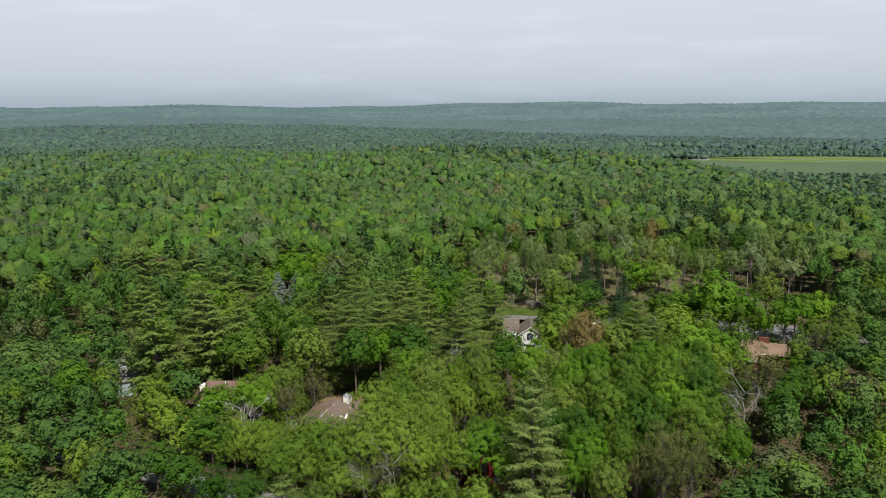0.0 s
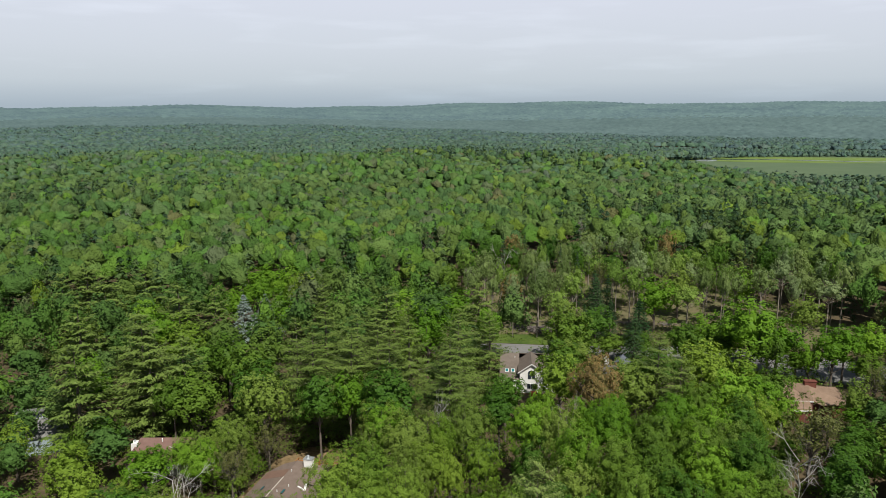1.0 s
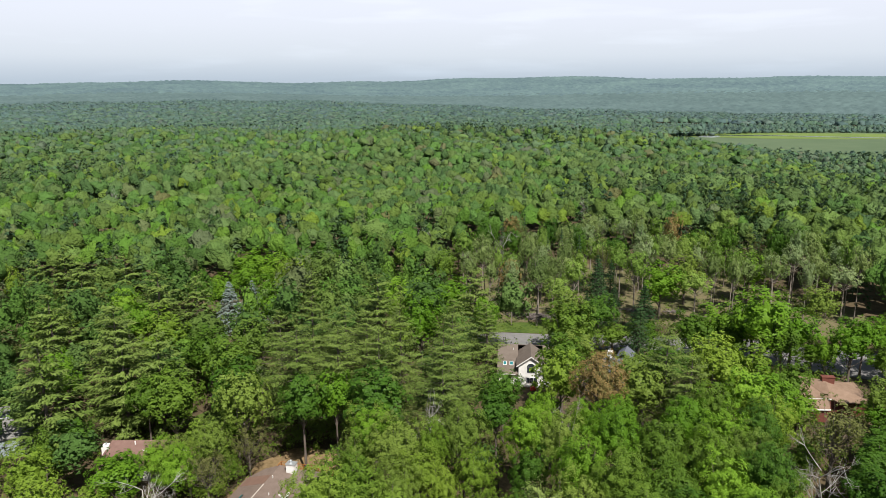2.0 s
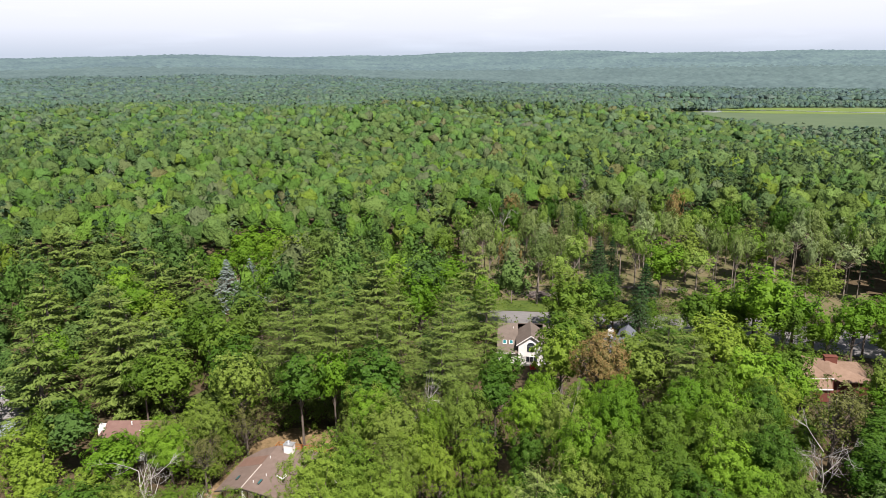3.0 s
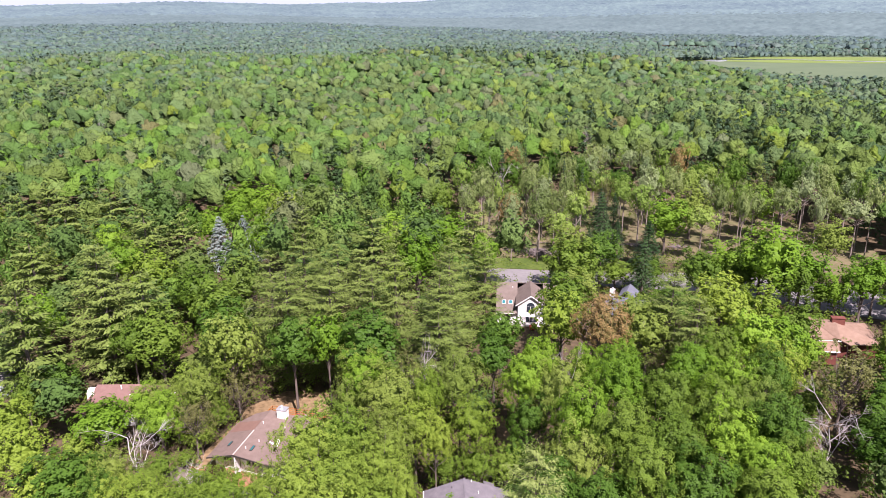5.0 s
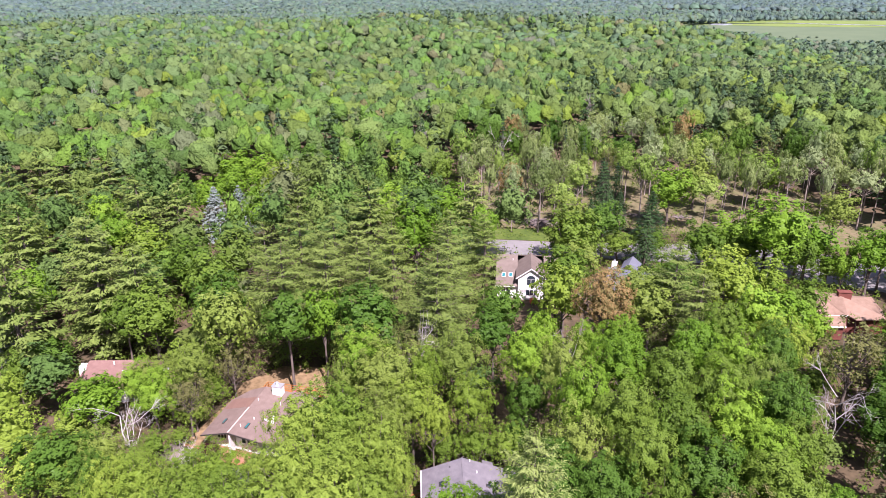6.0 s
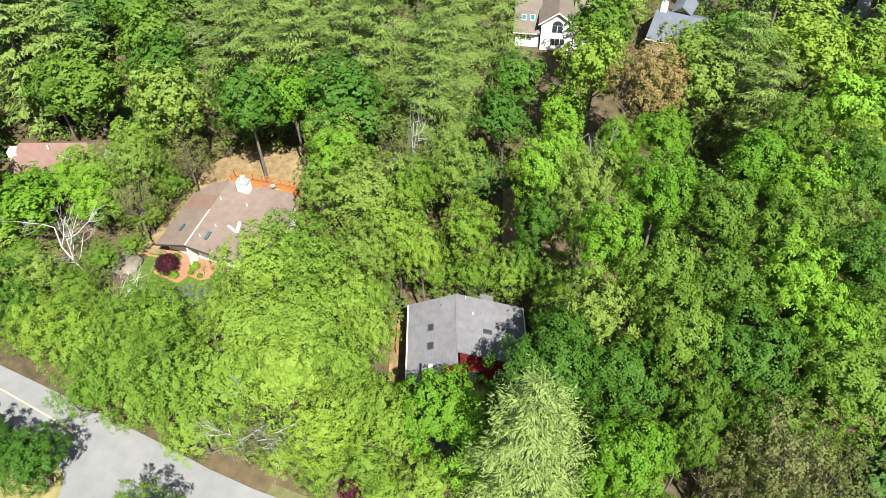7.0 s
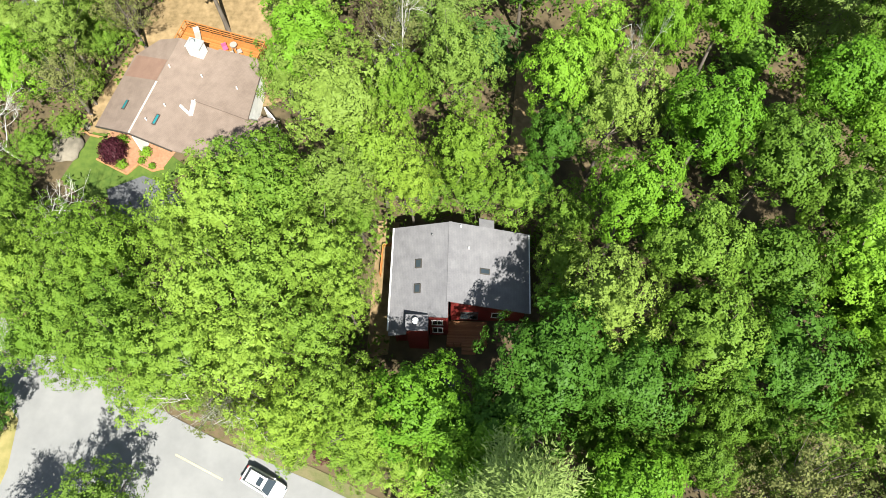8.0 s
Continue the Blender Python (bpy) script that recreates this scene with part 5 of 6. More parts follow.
def grey_house():
    """Barn-red house under a wide grey roof: the long slope to the west, a porch in the recess to the south."""
    g = float(ground_z(7.75, 119.5)) - 0.1
    h = thing("grey_roofed_house", 7.75, 120.5, 0, 2.3, "barn-red house with a grey shingle roof among trees", "house")
    rz, e1, s_e = 7.25, 4.1, -3.45      # the ridge's height, the back eave, the south edge of the eastern slope
    zw = lambda x: rz + (x - 0.0) * (rz - 5.45) / 5.2
    ze = lambda x: rz - x * (rz - 4.75) / 7.25
    part("west_roof", slab([(-5.2, -6.15, zw(-5.2)), (-3.6, -6.15, zw(-3.6)), (-3.6, -4.5, zw(-3.6)), (0, -4.9, rz), (0, e1, rz), (-5.2, e1, zw(-5.2))]), ROOF_GREY, h)
    part("east_roof", slab([(0, s_e, rz), (7.25, s_e - 0.15, ze(7.25)), (7.25, e1, ze(7.25)), (0, e1, rz)]), ROOF_GREY, h)
    part("ridge_cap", slab([(-0.14, s_e, rz + 0.0), (0.14, s_e, rz + 0.0), (0.14, e1, rz + 0.0), (-0.14, e1, rz + 0.0)], 0.05), ROOF_GREY, h).location.z = 0.03
    part("north_roof", slab([(2.6, 4.1, ze(2.6) + 0.02), (4.0, 4.1, ze(4.0) + 0.02), (4.0, 5.0, ze(4.0) - 0.2), (2.6, 5.0, ze(2.6) - 0.2)], 0.25), ROOF_GREY, h)
    part("gutter", block(7.2, 7.36, s_e - 0.1, e1, ze(7.25) - 0.16, ze(7.25) - 0.03), GUTTER, h, "pale gutter along the eave")
    part("gutter", block(-5.34, -5.2, -5.7, e1, zw(-5.2) - 0.16, zw(-5.2) - 0.03), GUTTER, h)
    # walls
    part("wall", upright([(-4.8, -5.4, g), (-4.8, 3.8, g), (-4.8, 3.8, zw(-4.8) - 0.16), (-4.8, -5.4, zw(-4.8) - 0.16)], (1, 0)), SIDING_RED, h)
    part("wall", upright([(6.9, -3.2, g), (6.9, 3.8, g), (6.9, 3.8, ze(6.9) - 0.16), (6.9, -3.2, ze(6.9) - 0.16)], (-1, 0)), SIDING_RED, h)
    part("wall", upright([(-4.6, 3.8, g), (6.7, 3.8, g), (6.7, 3.8, ze(6.7) - 0.17), (0, 3.8, rz - 0.17), (-4.6, 3.8, zw(-4.6) - 0.17)], (0, -1)), SIDING_RED, h)
    part("wall", upright([(0.2, -3.1, g), (6.7, -3.1, g), (6.7, -3.1, ze(6.7) - 0.17), (0.2, -3.1, rz - 0.24)], (0, 1)), SIDING_RED, h)
    part("wall", upright([(0.0, -4.6, g), (0.0, -3.1, g), (0.0, -3.1, rz - 0.17), (0.0, -4.6, rz - 0.17)], (-1, 0)), SIDING_RED, h)
    part("wall", upright([(-1.7, -4.6, g), (-0.2, -4.6, g), (-0.2, -4.6, rz - 0.25), (-1.7, -4.6, zw(-1.7) - 0.17)], (0, 1)), SIDING_RED, h)
    part("wall", upright([(-4.6, -5.3, g), (-3.75, -5.3, g), (-3.75, -5.3, zw(-3.75) - 0.17), (-4.6, -5.3, zw(-4.6) - 0.17)], (0, 1)), SIDING_RED, h)
    # chimney chase with its flue
    ch = part("chimney", block(-3.55, -1.75, -6.0, -4.75, g, 6.95, bevel=0.02), SIDING_RED, h, "red-sided chimney chase with a grey cap")
    part("chimney_cap", block(-3.63, -1.67, -6.08, -4.67, 6.95, 7.05), ROOF_GREY, ch)
    pipe(ch, "flue", -2.75, -5.35, 7.05, 0.24, 0.45, TRIM_WHITE)
    # windows and openings
    pane_window(h, -0.95, -4.6, 2.2, 0.9, 1.5, 0, 1, TRIM_WHITE)
    pane_window(h, -0.95, -4.6, 4.6, 0.9, 1.2, 0, 1, TRIM_WHITE)
    pane_window(h, 1.9, -3.1, 2.1, 1.6, 2.0, 0, 1, TRIM_DARK)
    pane_window(h, 4.6, -3.1, 2.4, 1.2, 1.3, 0, 1, TRIM_WHITE)
    for sy in (-2.05, 0.30):
        skylight(h, -2.75, sy, zw(-2.75), 0, -19.0, 0.62, 0.85, glass=GLASS)
    skylight(h, 3.15, -0.25, ze(3.15), 0, 19.0, 0.95, 0.55, glass=GLASS)
    for px, py in ((0.95, 3.75), (1.7, 1.75), (-1.6, 2.9)):
        pipe(h, "vent_pipe", px, py, (ze(px) if px > 0 else zw(px)) - 0.05, 0.075, 0.35, TRIM_WHITE if px > 0 else ROOF_GREY, False)
    # porch deck with steps
    porch = thing("porch_deck", 7.75, 120.5, 0, 2.3, "brown wooden porch deck with steps at the red entrance", "deck")
    boards(porch, "board", -0.1, 3.6, -5.75, -3.3, g + 0.75, PORCH_WOOD)
    part("fascia", block(-0.12, 3.62, -5.80, -5.75, g + 0.35, g + 0.72), PORCH_WOOD, porch)
    for cx in (0.0, 1.75, 3.5):
        part("post", block(cx - 0.07, cx + 0.07, -5.73, -5.59, g - 0.1, g + 0.70), PORCH_WOOD, porch)
    for i in range(3):
        part("step", block(1.3, 2.6, -6.13 - 0.32 * i, -5.82 - 0.32 * i, g - 0.05, g + 0.52 - 0.19 * i), PORCH_WOOD, porch)
    railing(porch, (-0.1, -5.70), (1.2, -5.70), g + 0.75, 0.9, PORCH_WOOD, 2)
    railing(porch, (2.7, -5.70), (3.6, -5.70), g + 0.75, 0.9, PORCH_WOOD, 1)
    # low deck rail at the back corner
    fence = thing("side_fence", 7.75, 120.5, 0, 2.3, "low orange-brown wooden fence by the house corner", "fence")
    railing(fence, (-6.6, 4.0), (-5.3, 4.3), g + 0.3, 1.0, DECK_WOOD, 2)
    railing(fence, (-6.6, 4.0), (-6.7, 1.0), g + 0.3, 1.0, DECK_WOOD, 3)


def brown_house():
    """Long low white-walled house under shallow brown roofs, with a chimney and an orange deck behind."""
    g = float(ground_z(-21, 138)) - 0.15
    h = thing("brown_roofed_house", -25.0, 133.1, 0, -14.0, "low white house with shallow brown shingle roofs", "house")
    up = lambda x, y: 5.0 - 0.10 * x + 0.02 * y
    lf = lambda x, y: 5.0 + 0.30 * x + 0.02 * y
    lo = lambda x, y: 5.0 - 0.085 * (x - 4.3)
    P = lambda f, x, y: (x, y, f(x, y))
    part("west_roof", slab([P(lf, -4.5, 0.3), P(lf, 0, 0), P(lf, 0, 11.9), P(lf, -2.5, 11.5), P(lf, -4.6, 9.2)]), ROOF_BROWN, h)
    part("newer_roof_patch", slab([P(lf, -4.35, 6.6), P(lf, -0.1, 6.4), P(lf, -0.1, 9.0), P(lf, -4.3, 9.3)], 0.02), ROOF_PATCH, h, "redder newer shingles").location.z = 0.024
    part("main_roof", slab([P(up, 0, 0), P(up, 4.75, -0.3), P(up, 11.2, 0.4), P(up, 11.2, 5.6), P(up, 4.4, 5.6), P(up, 4.4, 11.9), P(up, 0, 11.9)]), ROOF_BROWN, h)
    part("raised_roof", slab([P(lo, 4.3, 5.45), P(lo, 10.4, 5.25), P(lo, 9.4, 11.2), P(lo, 8.4, 12.3), P(lo, 4.3, 12.0)]), ROOF_BROWN, h)
    part("ridge_strip", slab([(-0.09, 0, 5.03), (0.09, 0, 5.03), (0.09, 6.3, 5.16), (-0.09, 6.3, 5.16)], 0.05), FLASHING, h, "pale ridge flashing")
    part("fascia", slab([(-4.55, 0.25, 3.66), (0, -0.05, 5.02), (0, -0.11, 5.02), (-4.55, 0.19, 3.66)], 0.22), TRIM_DARK, h)
    part("fascia", slab([(0, -0.05, 5.02), (4.75, -0.35, 4.54), (4.75, -0.41, 4.54), (0, -0.11, 5.02)], 0.22), TRIM_DARK, h)
    # dark colour here stands in for the shadow under the raised roof
    part("step_wall", upright([(4.35, 5.7, 4.3), (10.3, 5.5, 3.8), (10.3, 5.5, 4.3), (4.35, 5.7, 4.83)], (0, 1), 0.1), TRIM_DARK, h, "roof step coloured dark as its shadow")
    part("white_wall", upright([(4.65, 3.9, 4.3), (4.3, 5.5, 4.3), (4.3, 5.5, 4.98), (4.65, 3.9, 4.75)], (1, 0.2), 0.35), SIDING_WHITE, h, "small white wall at the roof step")
    part("white_wall", upright([(3.2, 4.5, 4.5), (4.7, 3.8, 4.3), (4.7, 3.8, 4.76), (3.3, 4.45, 4.86)], (0.3, 0.6), 0.35), SIDING_WHITE, h)
    # walls
    part("wall", upright([(-4.1, 1.75, g), (-4.1, 9.2, g), (-4.1, 9.2, 3.6), (-4.1, 1.75, 3.6)], (1, 0)), SIDING_WHITE, h)
    part("wall", upright([(-3.9, 1.9, g), (-0.1, 1.6, g), (-0.1, 1.6, 4.78), (-3.9, 1.9, 3.65)], (0, 1)), SIDING_WHITE, h)
    part("wall", upright([(0.1, 1.6, g), (4.6, 1.3, g), (4.6, 1.3, 4.40), (0.1, 1.6, 4.80)], (0, 1)), SIDING_WHITE, h)
    part("wing_wall", upright([(-0.1, 1.5, g), (0.1, -0.25, g), (0.1, 0.0, 4.7), (-0.1, 1.5, 4.80)], (1, 0), 0.16), SIDING_WHITE, h, "white sloping wing wall under the ridge")
    part("wall", upright([(4.8, 1.3, g), (10.8, 1.5, g), (10.8, 1.5, 3.68), (4.8, 1.3, 4.3)], (0, 1)), SIDING_WHITE, h)
    part("wall", upright([(10.8, 1.7, g), (10.8, 5.2, g), (10.8, 5.2, 3.65), (10.8, 1.7, 3.65)], (-1, 0)), SIDING_WHITE, h)
    part("wall", upright([(10.3, 5.4, g), (9.2, 11.0, g), (9.2, 11.0, 4.35), (10.3, 5.6, 4.25)], (-1, 0)), SIDING_WHITE, h)
    part("wall", upright([(-2.3, 11.3, g), (8.2, 12.0, g), (8.2, 12.0, 4.5), (0, 11.6, 4.95), (-2.3, 11.3, 4.2)], (0, -1)), SIDING_WHITE, h)
    part("porch_wall", upright([(10.9, 7.6, g), (12.5, 6.6, g), (12.5, 6.6, 3.4), (10.9, 7.6, 3.5)], (0.3, 0.6), 0.2), SIDING_WHITE, h)
    part("porch_roof", slab([(10.6, 4.9, 3.35), (12.4, 5.6, 3.1), (12.9, 6.9, 3.1), (10.9, 6.6, 3.4)], 0.12), ROOF_BROWN, h)
    pane_window(h, -2.0, 1.72, 3.0, 1.5, 0.8, 0, 2, TRIM_WHITE)
    for wx in (1.5, 2.4, 3.3):
        pane_window(h, wx, 1.50 - 0.066 * (wx - 1.5), 3.2, 0.7, 1.5, -3, 0, TRIM_WHITE)
    skylight(h, -2.2, 3.1, lf(-2.2, 3.1), 0, -16.7, 0.38, 1.15, glass=SKYLIGHT, mat=TRIM_DARK)
    skylight(h, 1.85, 2.25, up(1.85, 2.25), 0, 5.7, 0.38, 1.25, glass=SKYLIGHT, mat=TRIM_DARK)
    # chimney chase
    ch = part("chimney", block(1.75, 3.25, 10.35, 11.45, g, 6.4, bevel=0.02), SIDING_WHITE, h, "white chimney chase with a grey metal cap")
    part("chimney_cap", block(1.67, 3.33, 10.27, 11.53, 6.4, 6.5), SHEET_METAL, ch)
    pipe(ch, "flue", 2.35, 10.95, 6.5, 0.22, 0.35, SHEET_METAL)
    for px, py in ((2.0, 4.0), (4.0, 8.4), (8.0, 8.2), (0.5, 8.3), (1.0, 1.9)):
        pipe(h, "vent_pipe", px, py, (lo if py > 5.6 and px > 4.3 else up)(px, py) - 0.05, 0.07, 0.4, TRIM_WHITE, False)
    # deck behind the house
    deck = thing("back_deck", -25.0, 133.1, 0, -14.0, "orange-stained wooden deck with a railing behind the house", "deck")
    dz = 3.1
    boards(deck, "board", -1.4, 8.0, 12.15, 14.9, dz, DECK_WOOD)
    for bx, by in ((-1.3, 14.8), (1.8, 14.8), (4.9, 14.8), (7.9, 14.8), (-1.3, 12.4), (7.9, 12.4)):
        part("post", block(bx - 0.07, bx + 0.07, by - 0.07, by + 0.07, g - 0.1, dz - 0.05), DECK_WOOD, deck)
    railing(deck, (-1.4, 12.2), (-1.4, 14.9), dz, 0.95, DECK_WOOD, 3)
    railing(deck, (-1.4, 14.9), (8.0, 14.9), dz, 0.95, DECK_WOOD, 7)
    railing(deck, (8.0, 14.9), (8.0, 12.6), dz, 0.95, DECK_WOOD, 2)
    return h


def white_house():
    g = float(ground_z(22, 184)) - 0.2
    h = thing("white_gabled_house", 22.5, 180.8, 0, -5.0, "white two-storey house with a tall gable and tan roof", "house")
    part("gable_wall", upright([(-2.5, 0, g), (2.6, 0, g), (2.6, 0, 7.75), (0.05, 0, 9.45), (-2.5, 0, 7.75)], (0, 1)), SIDING_WHITE, h)
    part("wall", upright([(-2.5, 0.2, g), (-2.5, 7.5, g), (-2.5, 7.5, 7.8), (-2.5, 0.2, 7.75)], (1, 0)), SIDING_WHITE, h)
    part("wall", upright([(2.6, 0.2, g), (2.6, 7.5, g), (2.6, 7.5, 7.8), (2.6, 0.2, 7.75)], (-1, 0)), SIDING_WHITE, h)
    part("gable_roof", slab([(-3.0, -0.4, 7.55), (0.05, -0.4, 9.72), (0.05, 8.0, 9.72), (-3.0, 8.0, 7.55)]), ROOF_TAN, h)
    part("gable_roof", slab([(0.05, -0.4, 9.72), (3.1, -0.4, 7.55), (3.1, 8.0, 7.55), (0.05, 8.0, 9.72)]), ROOF_TAN, h)
    part("gable_trim", slab([(-3.0, -0.42, 7.53), (0.05, -0.42, 9.70), (0.05, -0.48, 9.70), (-3.0, -0.48, 7.53)], 0.24), TRIM_WHITE, h)
    part("gable_trim", slab([(0.05, -0.42, 9.70), (3.1, -0.42, 7.53), (3.1, -0.48, 7.53), (0.05, -0.48, 9.70)], 0.24), TRIM_WHITE, h)
    part("main_roof", slab([(-7.0, 0.1, 5.6), (-2.6, 0.1, 5.6), (-2.6, 7.8, 9.3), (-7.0, 7.8, 9.3)]), ROOF_TAN, h)
    part("main_roof", slab([(2.7, 0.1, 5.6), (6.0, 0.1, 5.6), (6.0, 7.8, 9.3), (2.7, 7.8, 9.3)]), ROOF_TAN, h)
    part("back_roof", slab([(-7.0, 7.8, 9.3), (6.0, 7.8, 9.3), (6.0, 14.6, 6.0), (-7.0, 14.6, 6.0)]), ROOF_TAN, h)
    part("gutter", block(-7.0, -3.1, 0.0, 0.1, 5.42, 5.55), TRIM_WHITE, h)
    part("wall", upright([(-6.6, 0.7, g), (-2.7, 0.7, g), (-2.7, 0.7, 5.65), (-6.6, 0.7, 5.65)], (0, 1)), SIDING_WHITE, h)
    part("wall", upright([(2.8, 0.7, g), (5.6, 0.7, g), (5.6, 0.7, 5.65), (2.8, 0.7, 5.65)], (0, 1)), SIDING_WHITE, h)
    for sx, way in ((-6.6, 1), (5.6, -1)):
        part("wall", upright([(sx, 0.9, g), (sx, 14.2, g), (sx, 14.2, 6.0), (sx, 7.8, 9.0), (sx, 0.9, 5.7)], (way, 0)), SIDING_WHITE, h)
    part("wall", upright([(-6.4, 14.2, g), (5.4, 14.2, g), (5.4, 14.2, 6.0), (-6.4, 14.2, 6.0)], (0, -1)), SIDING_WHITE, h)
    pane_window(h, 0.05, 0, 6.55, 1.7, 1.25, 0, 1, TRIM_WHITE, True)
    pane_window(h, 0.25, 0, 4.3, 2.3, 1.15, 0, 2, TRIM_WHITE)
    pane_window(h, -4.4, 0.7, 4.6, 0.9, 1.2, 0, 0, TRIM_WHITE)
    pane_window(h, -5.4, 0.7, 4.6, 0.9, 1.2, 0, 0, TRIM_WHITE)
    skylight(h, -4.0, 2.7, 6.85, 25.6, 0, 0.8, 1.1, glass=SKYLIGHT, mat=TRIM_WHITE)
    skylight(h, -5.4, 2.7, 6.85, 25.6, 0, 0.8, 1.1, glass=SKYLIGHT, mat=TRIM_WHITE)
    pipe(h, "vent_pipe", -3.6, 6.4, 8.55, 0.08, 0.4, TRIM_WHITE, False)
    box = thing("patio_cushion_box", 22.9, 179.2, g + 0.2, 8, "bright red patio box beside the white wall", "box")
    part("box", block(-0.6, 0.6, -0.35, 0.35, 0.0, 0.75, bevel=0.04), RED_PLASTIC, box)
    part("lid", block(-0.64, 0.64, -0.39, 0.39, 0.75, 0.84, bevel=0.02), RED_PLASTIC, box)


def blue_house():
    g = float(ground_z(42, 182)) - 0.2
    h = thing("blue_grey_house", 36.8, 179.9, 0, -23.5, "blue-grey house with a slate-coloured shingle roof", "house")
    part("front_roof", slab([(-0.1, -0.4, 5.9), (8.6, -0.4, 5.9), (8.6, 4.9, 8.3), (-0.1, 4.9, 8.3)]), ROOF_BLUE, h)
    part("back_roof", slab([(-0.1, 4.9, 8.3), (8.6, 4.9, 8.3), (8.6, 10.2, 5.9), (-0.1, 10.2, 5.9)]), ROOF_BLUE, h)
    part("cross_roof", slab([(2.2, 5.2, 8.2), (3.7, 5.6, 9.2), (3.7, 10.6, 9.2), (2.0, 10.6, 7.8)]), ROOF_BLUE, h)
    part("cross_roof", slab([(3.7, 5.6, 9.2), (5.4, 5.2, 8.2), (5.6, 10.6, 7.8), (3.7, 10.6, 9.2)]), ROOF_BLUE, h)
    part("wall", upright([(0.2, 0, g), (8.3, 0, g), (8.3, 0, 5.85), (0.2, 0, 5.85)], (0, 1)), SIDING_BLUE, h)
    part("wall", upright([(0.2, 9.8, g), (8.3, 9.8, g), (8.3, 9.8, 5.85), (0.2, 9.8, 5.85)], (0, -1)), SIDING_BLUE, h)
    for sx, way in ((0.2, 1), (8.3, -1)):
        part("wall", upright([(sx, 0.2, g), (sx, 9.6, g), (sx, 9.6, 5.9), (sx, 4.9, 8.05), (sx, 0.2, 5.9)], (way, 0)), SIDING_BLUE, h)
    part("rake_trim", slab([(8.6, -0.4, 5.93), (8.7, -0.4, 5.93), (8.7, 4.9, 8.33), (8.6, 4.9, 8.33)], 0.24), TRIM_WHITE, h)
    part("gutter", block(-0.1, 8.6, -0.52, -0.4, 5.7, 5.84), TRIM_WHITE, h)
    part("base_course", block(0.2, 8.3, -0.06, 0.0, g, g + 0.9), CONCRETE, h)
    pane_window(h, 2.0, 0, 5.0, 0.7, 0.9, 0, 0, TRIM_WHITE)
    pane_window(h, 5.8, 0, 4.9, 1.3, 1.1, 0, 1, TRIM_WHITE)
    ch = part("chimney", block(0.5, 1.5, 4.6, 5.5, 7.5, 9.6, bevel=0.02), SIDING_WHITE, h, "white chimney chase")
    pipe(ch, "flue", 1.0, 5.05, 9.6, 0.16, 0.35, SHEET_METAL)
    pipe(h, "vent_pipe", 3.6, 2.2, 7.0, 0.09, 0.4, TRIM_WHITE, False)


def orange_house():
    g = float(ground_z(74, 164)) - 0.2
    h = thing("orange_roofed_house", 75.0, 163.7, 0, -8.0, "dark red house with a pinkish orange hipped roof", "house")
    part("west_roof", slab([(-6.6, -4.2, 9.55), (-0.2, -4.0, 9.7), (0, 0, 11.35), (-3.6, 3.0, 11.0), (-6.6, 4.5, 9.6)]), ROOF_ORANGE, h)
    part("south_roof", slab([(-0.2, -4.0, 9.7), (0.8, -5.2, 9.5), (6.5, -4.2, 9.4), (0, 0, 11.35)]), ROOF_ORANGE, h)
    part("north_roof", slab([(0, 0, 11.35), (6.5, -4.2, 9.4), (7.0, 5.0, 9.4), (-6.6, 4.5, 9.6), (-3.6, 3.0, 11.0)]), ROOF_ORANGE, h)
    part("front_roof", slab([(-5.3, -7.4, 9.0), (-1.4, -7.0, 9.0), (-1.0, -5.6, 9.55), (-1.0, -4.3, 9.75), (-5.0, -4.5, 9.6)]), ROOF_ORANGE, h)
    for a, b in (((-6.3, -3.9), (5.9, -3.9)), ((-6.3, 4.2), (6.5, 4.2))):
        part("wall", upright([(*a, g), (*b, g), (*b, 9.35), (*a, 9.4)], (0, 1)), SIDING_BROWN, h)
    for sx, way in ((-6.3, 1), (6.3, -1)):
        part("wall", upright([(sx, -3.7, g), (sx, 4.2, g), (sx, 4.2, 9.4), (sx, -3.7, 9.35)], (way, 0)), SIDING_BROWN, h)
    part("wall", upright([(-5.0, -7.0, g), (-1.6, -6.7, g), (-1.6, -6.7, 8.85), (-5.0, -7.0, 8.85)], (0, 1)), SIDING_BROWN, h)
    part("wall", upright([(-5.0, -6.8, g), (-5.0, -4.0, g), (-5.0, -4.0, 8.9), (-5.0, -6.8, 8.85)], (1, 0)), SIDING_BROWN, h)
    part("eave_trim", slab([(-6.65, -4.27, 9.57), (-0.2, -4.07, 9.72), (-0.2, -4.15, 9.72), (-6.65, -4.35, 9.57)], 0.22), TRIM_WHITE, h)
    part("eave_trim", slab([(-5.35, -7.47, 9.02), (-1.35, -7.07, 9.02), (-1.35, -7.15, 9.02), (-5.35, -7.55, 9.02)], 0.22), TRIM_WHITE, h)
    pane_window(h, -5.6, -3.9, 8.2, 1.0, 1.3, 0, 0, TRIM_WHITE)
    ch = part("chimney", block(-0.6, 1.6, 0.2, 1.2, 9.5, 12.0, bevel=0.03), SIDING_BROWN, h, "broad dark red chimney")
    part("chimney_cap", block(-0.7, 1.7, 0.1, 1.3, 12.0, 12.12), SIDING_BROWN, ch)


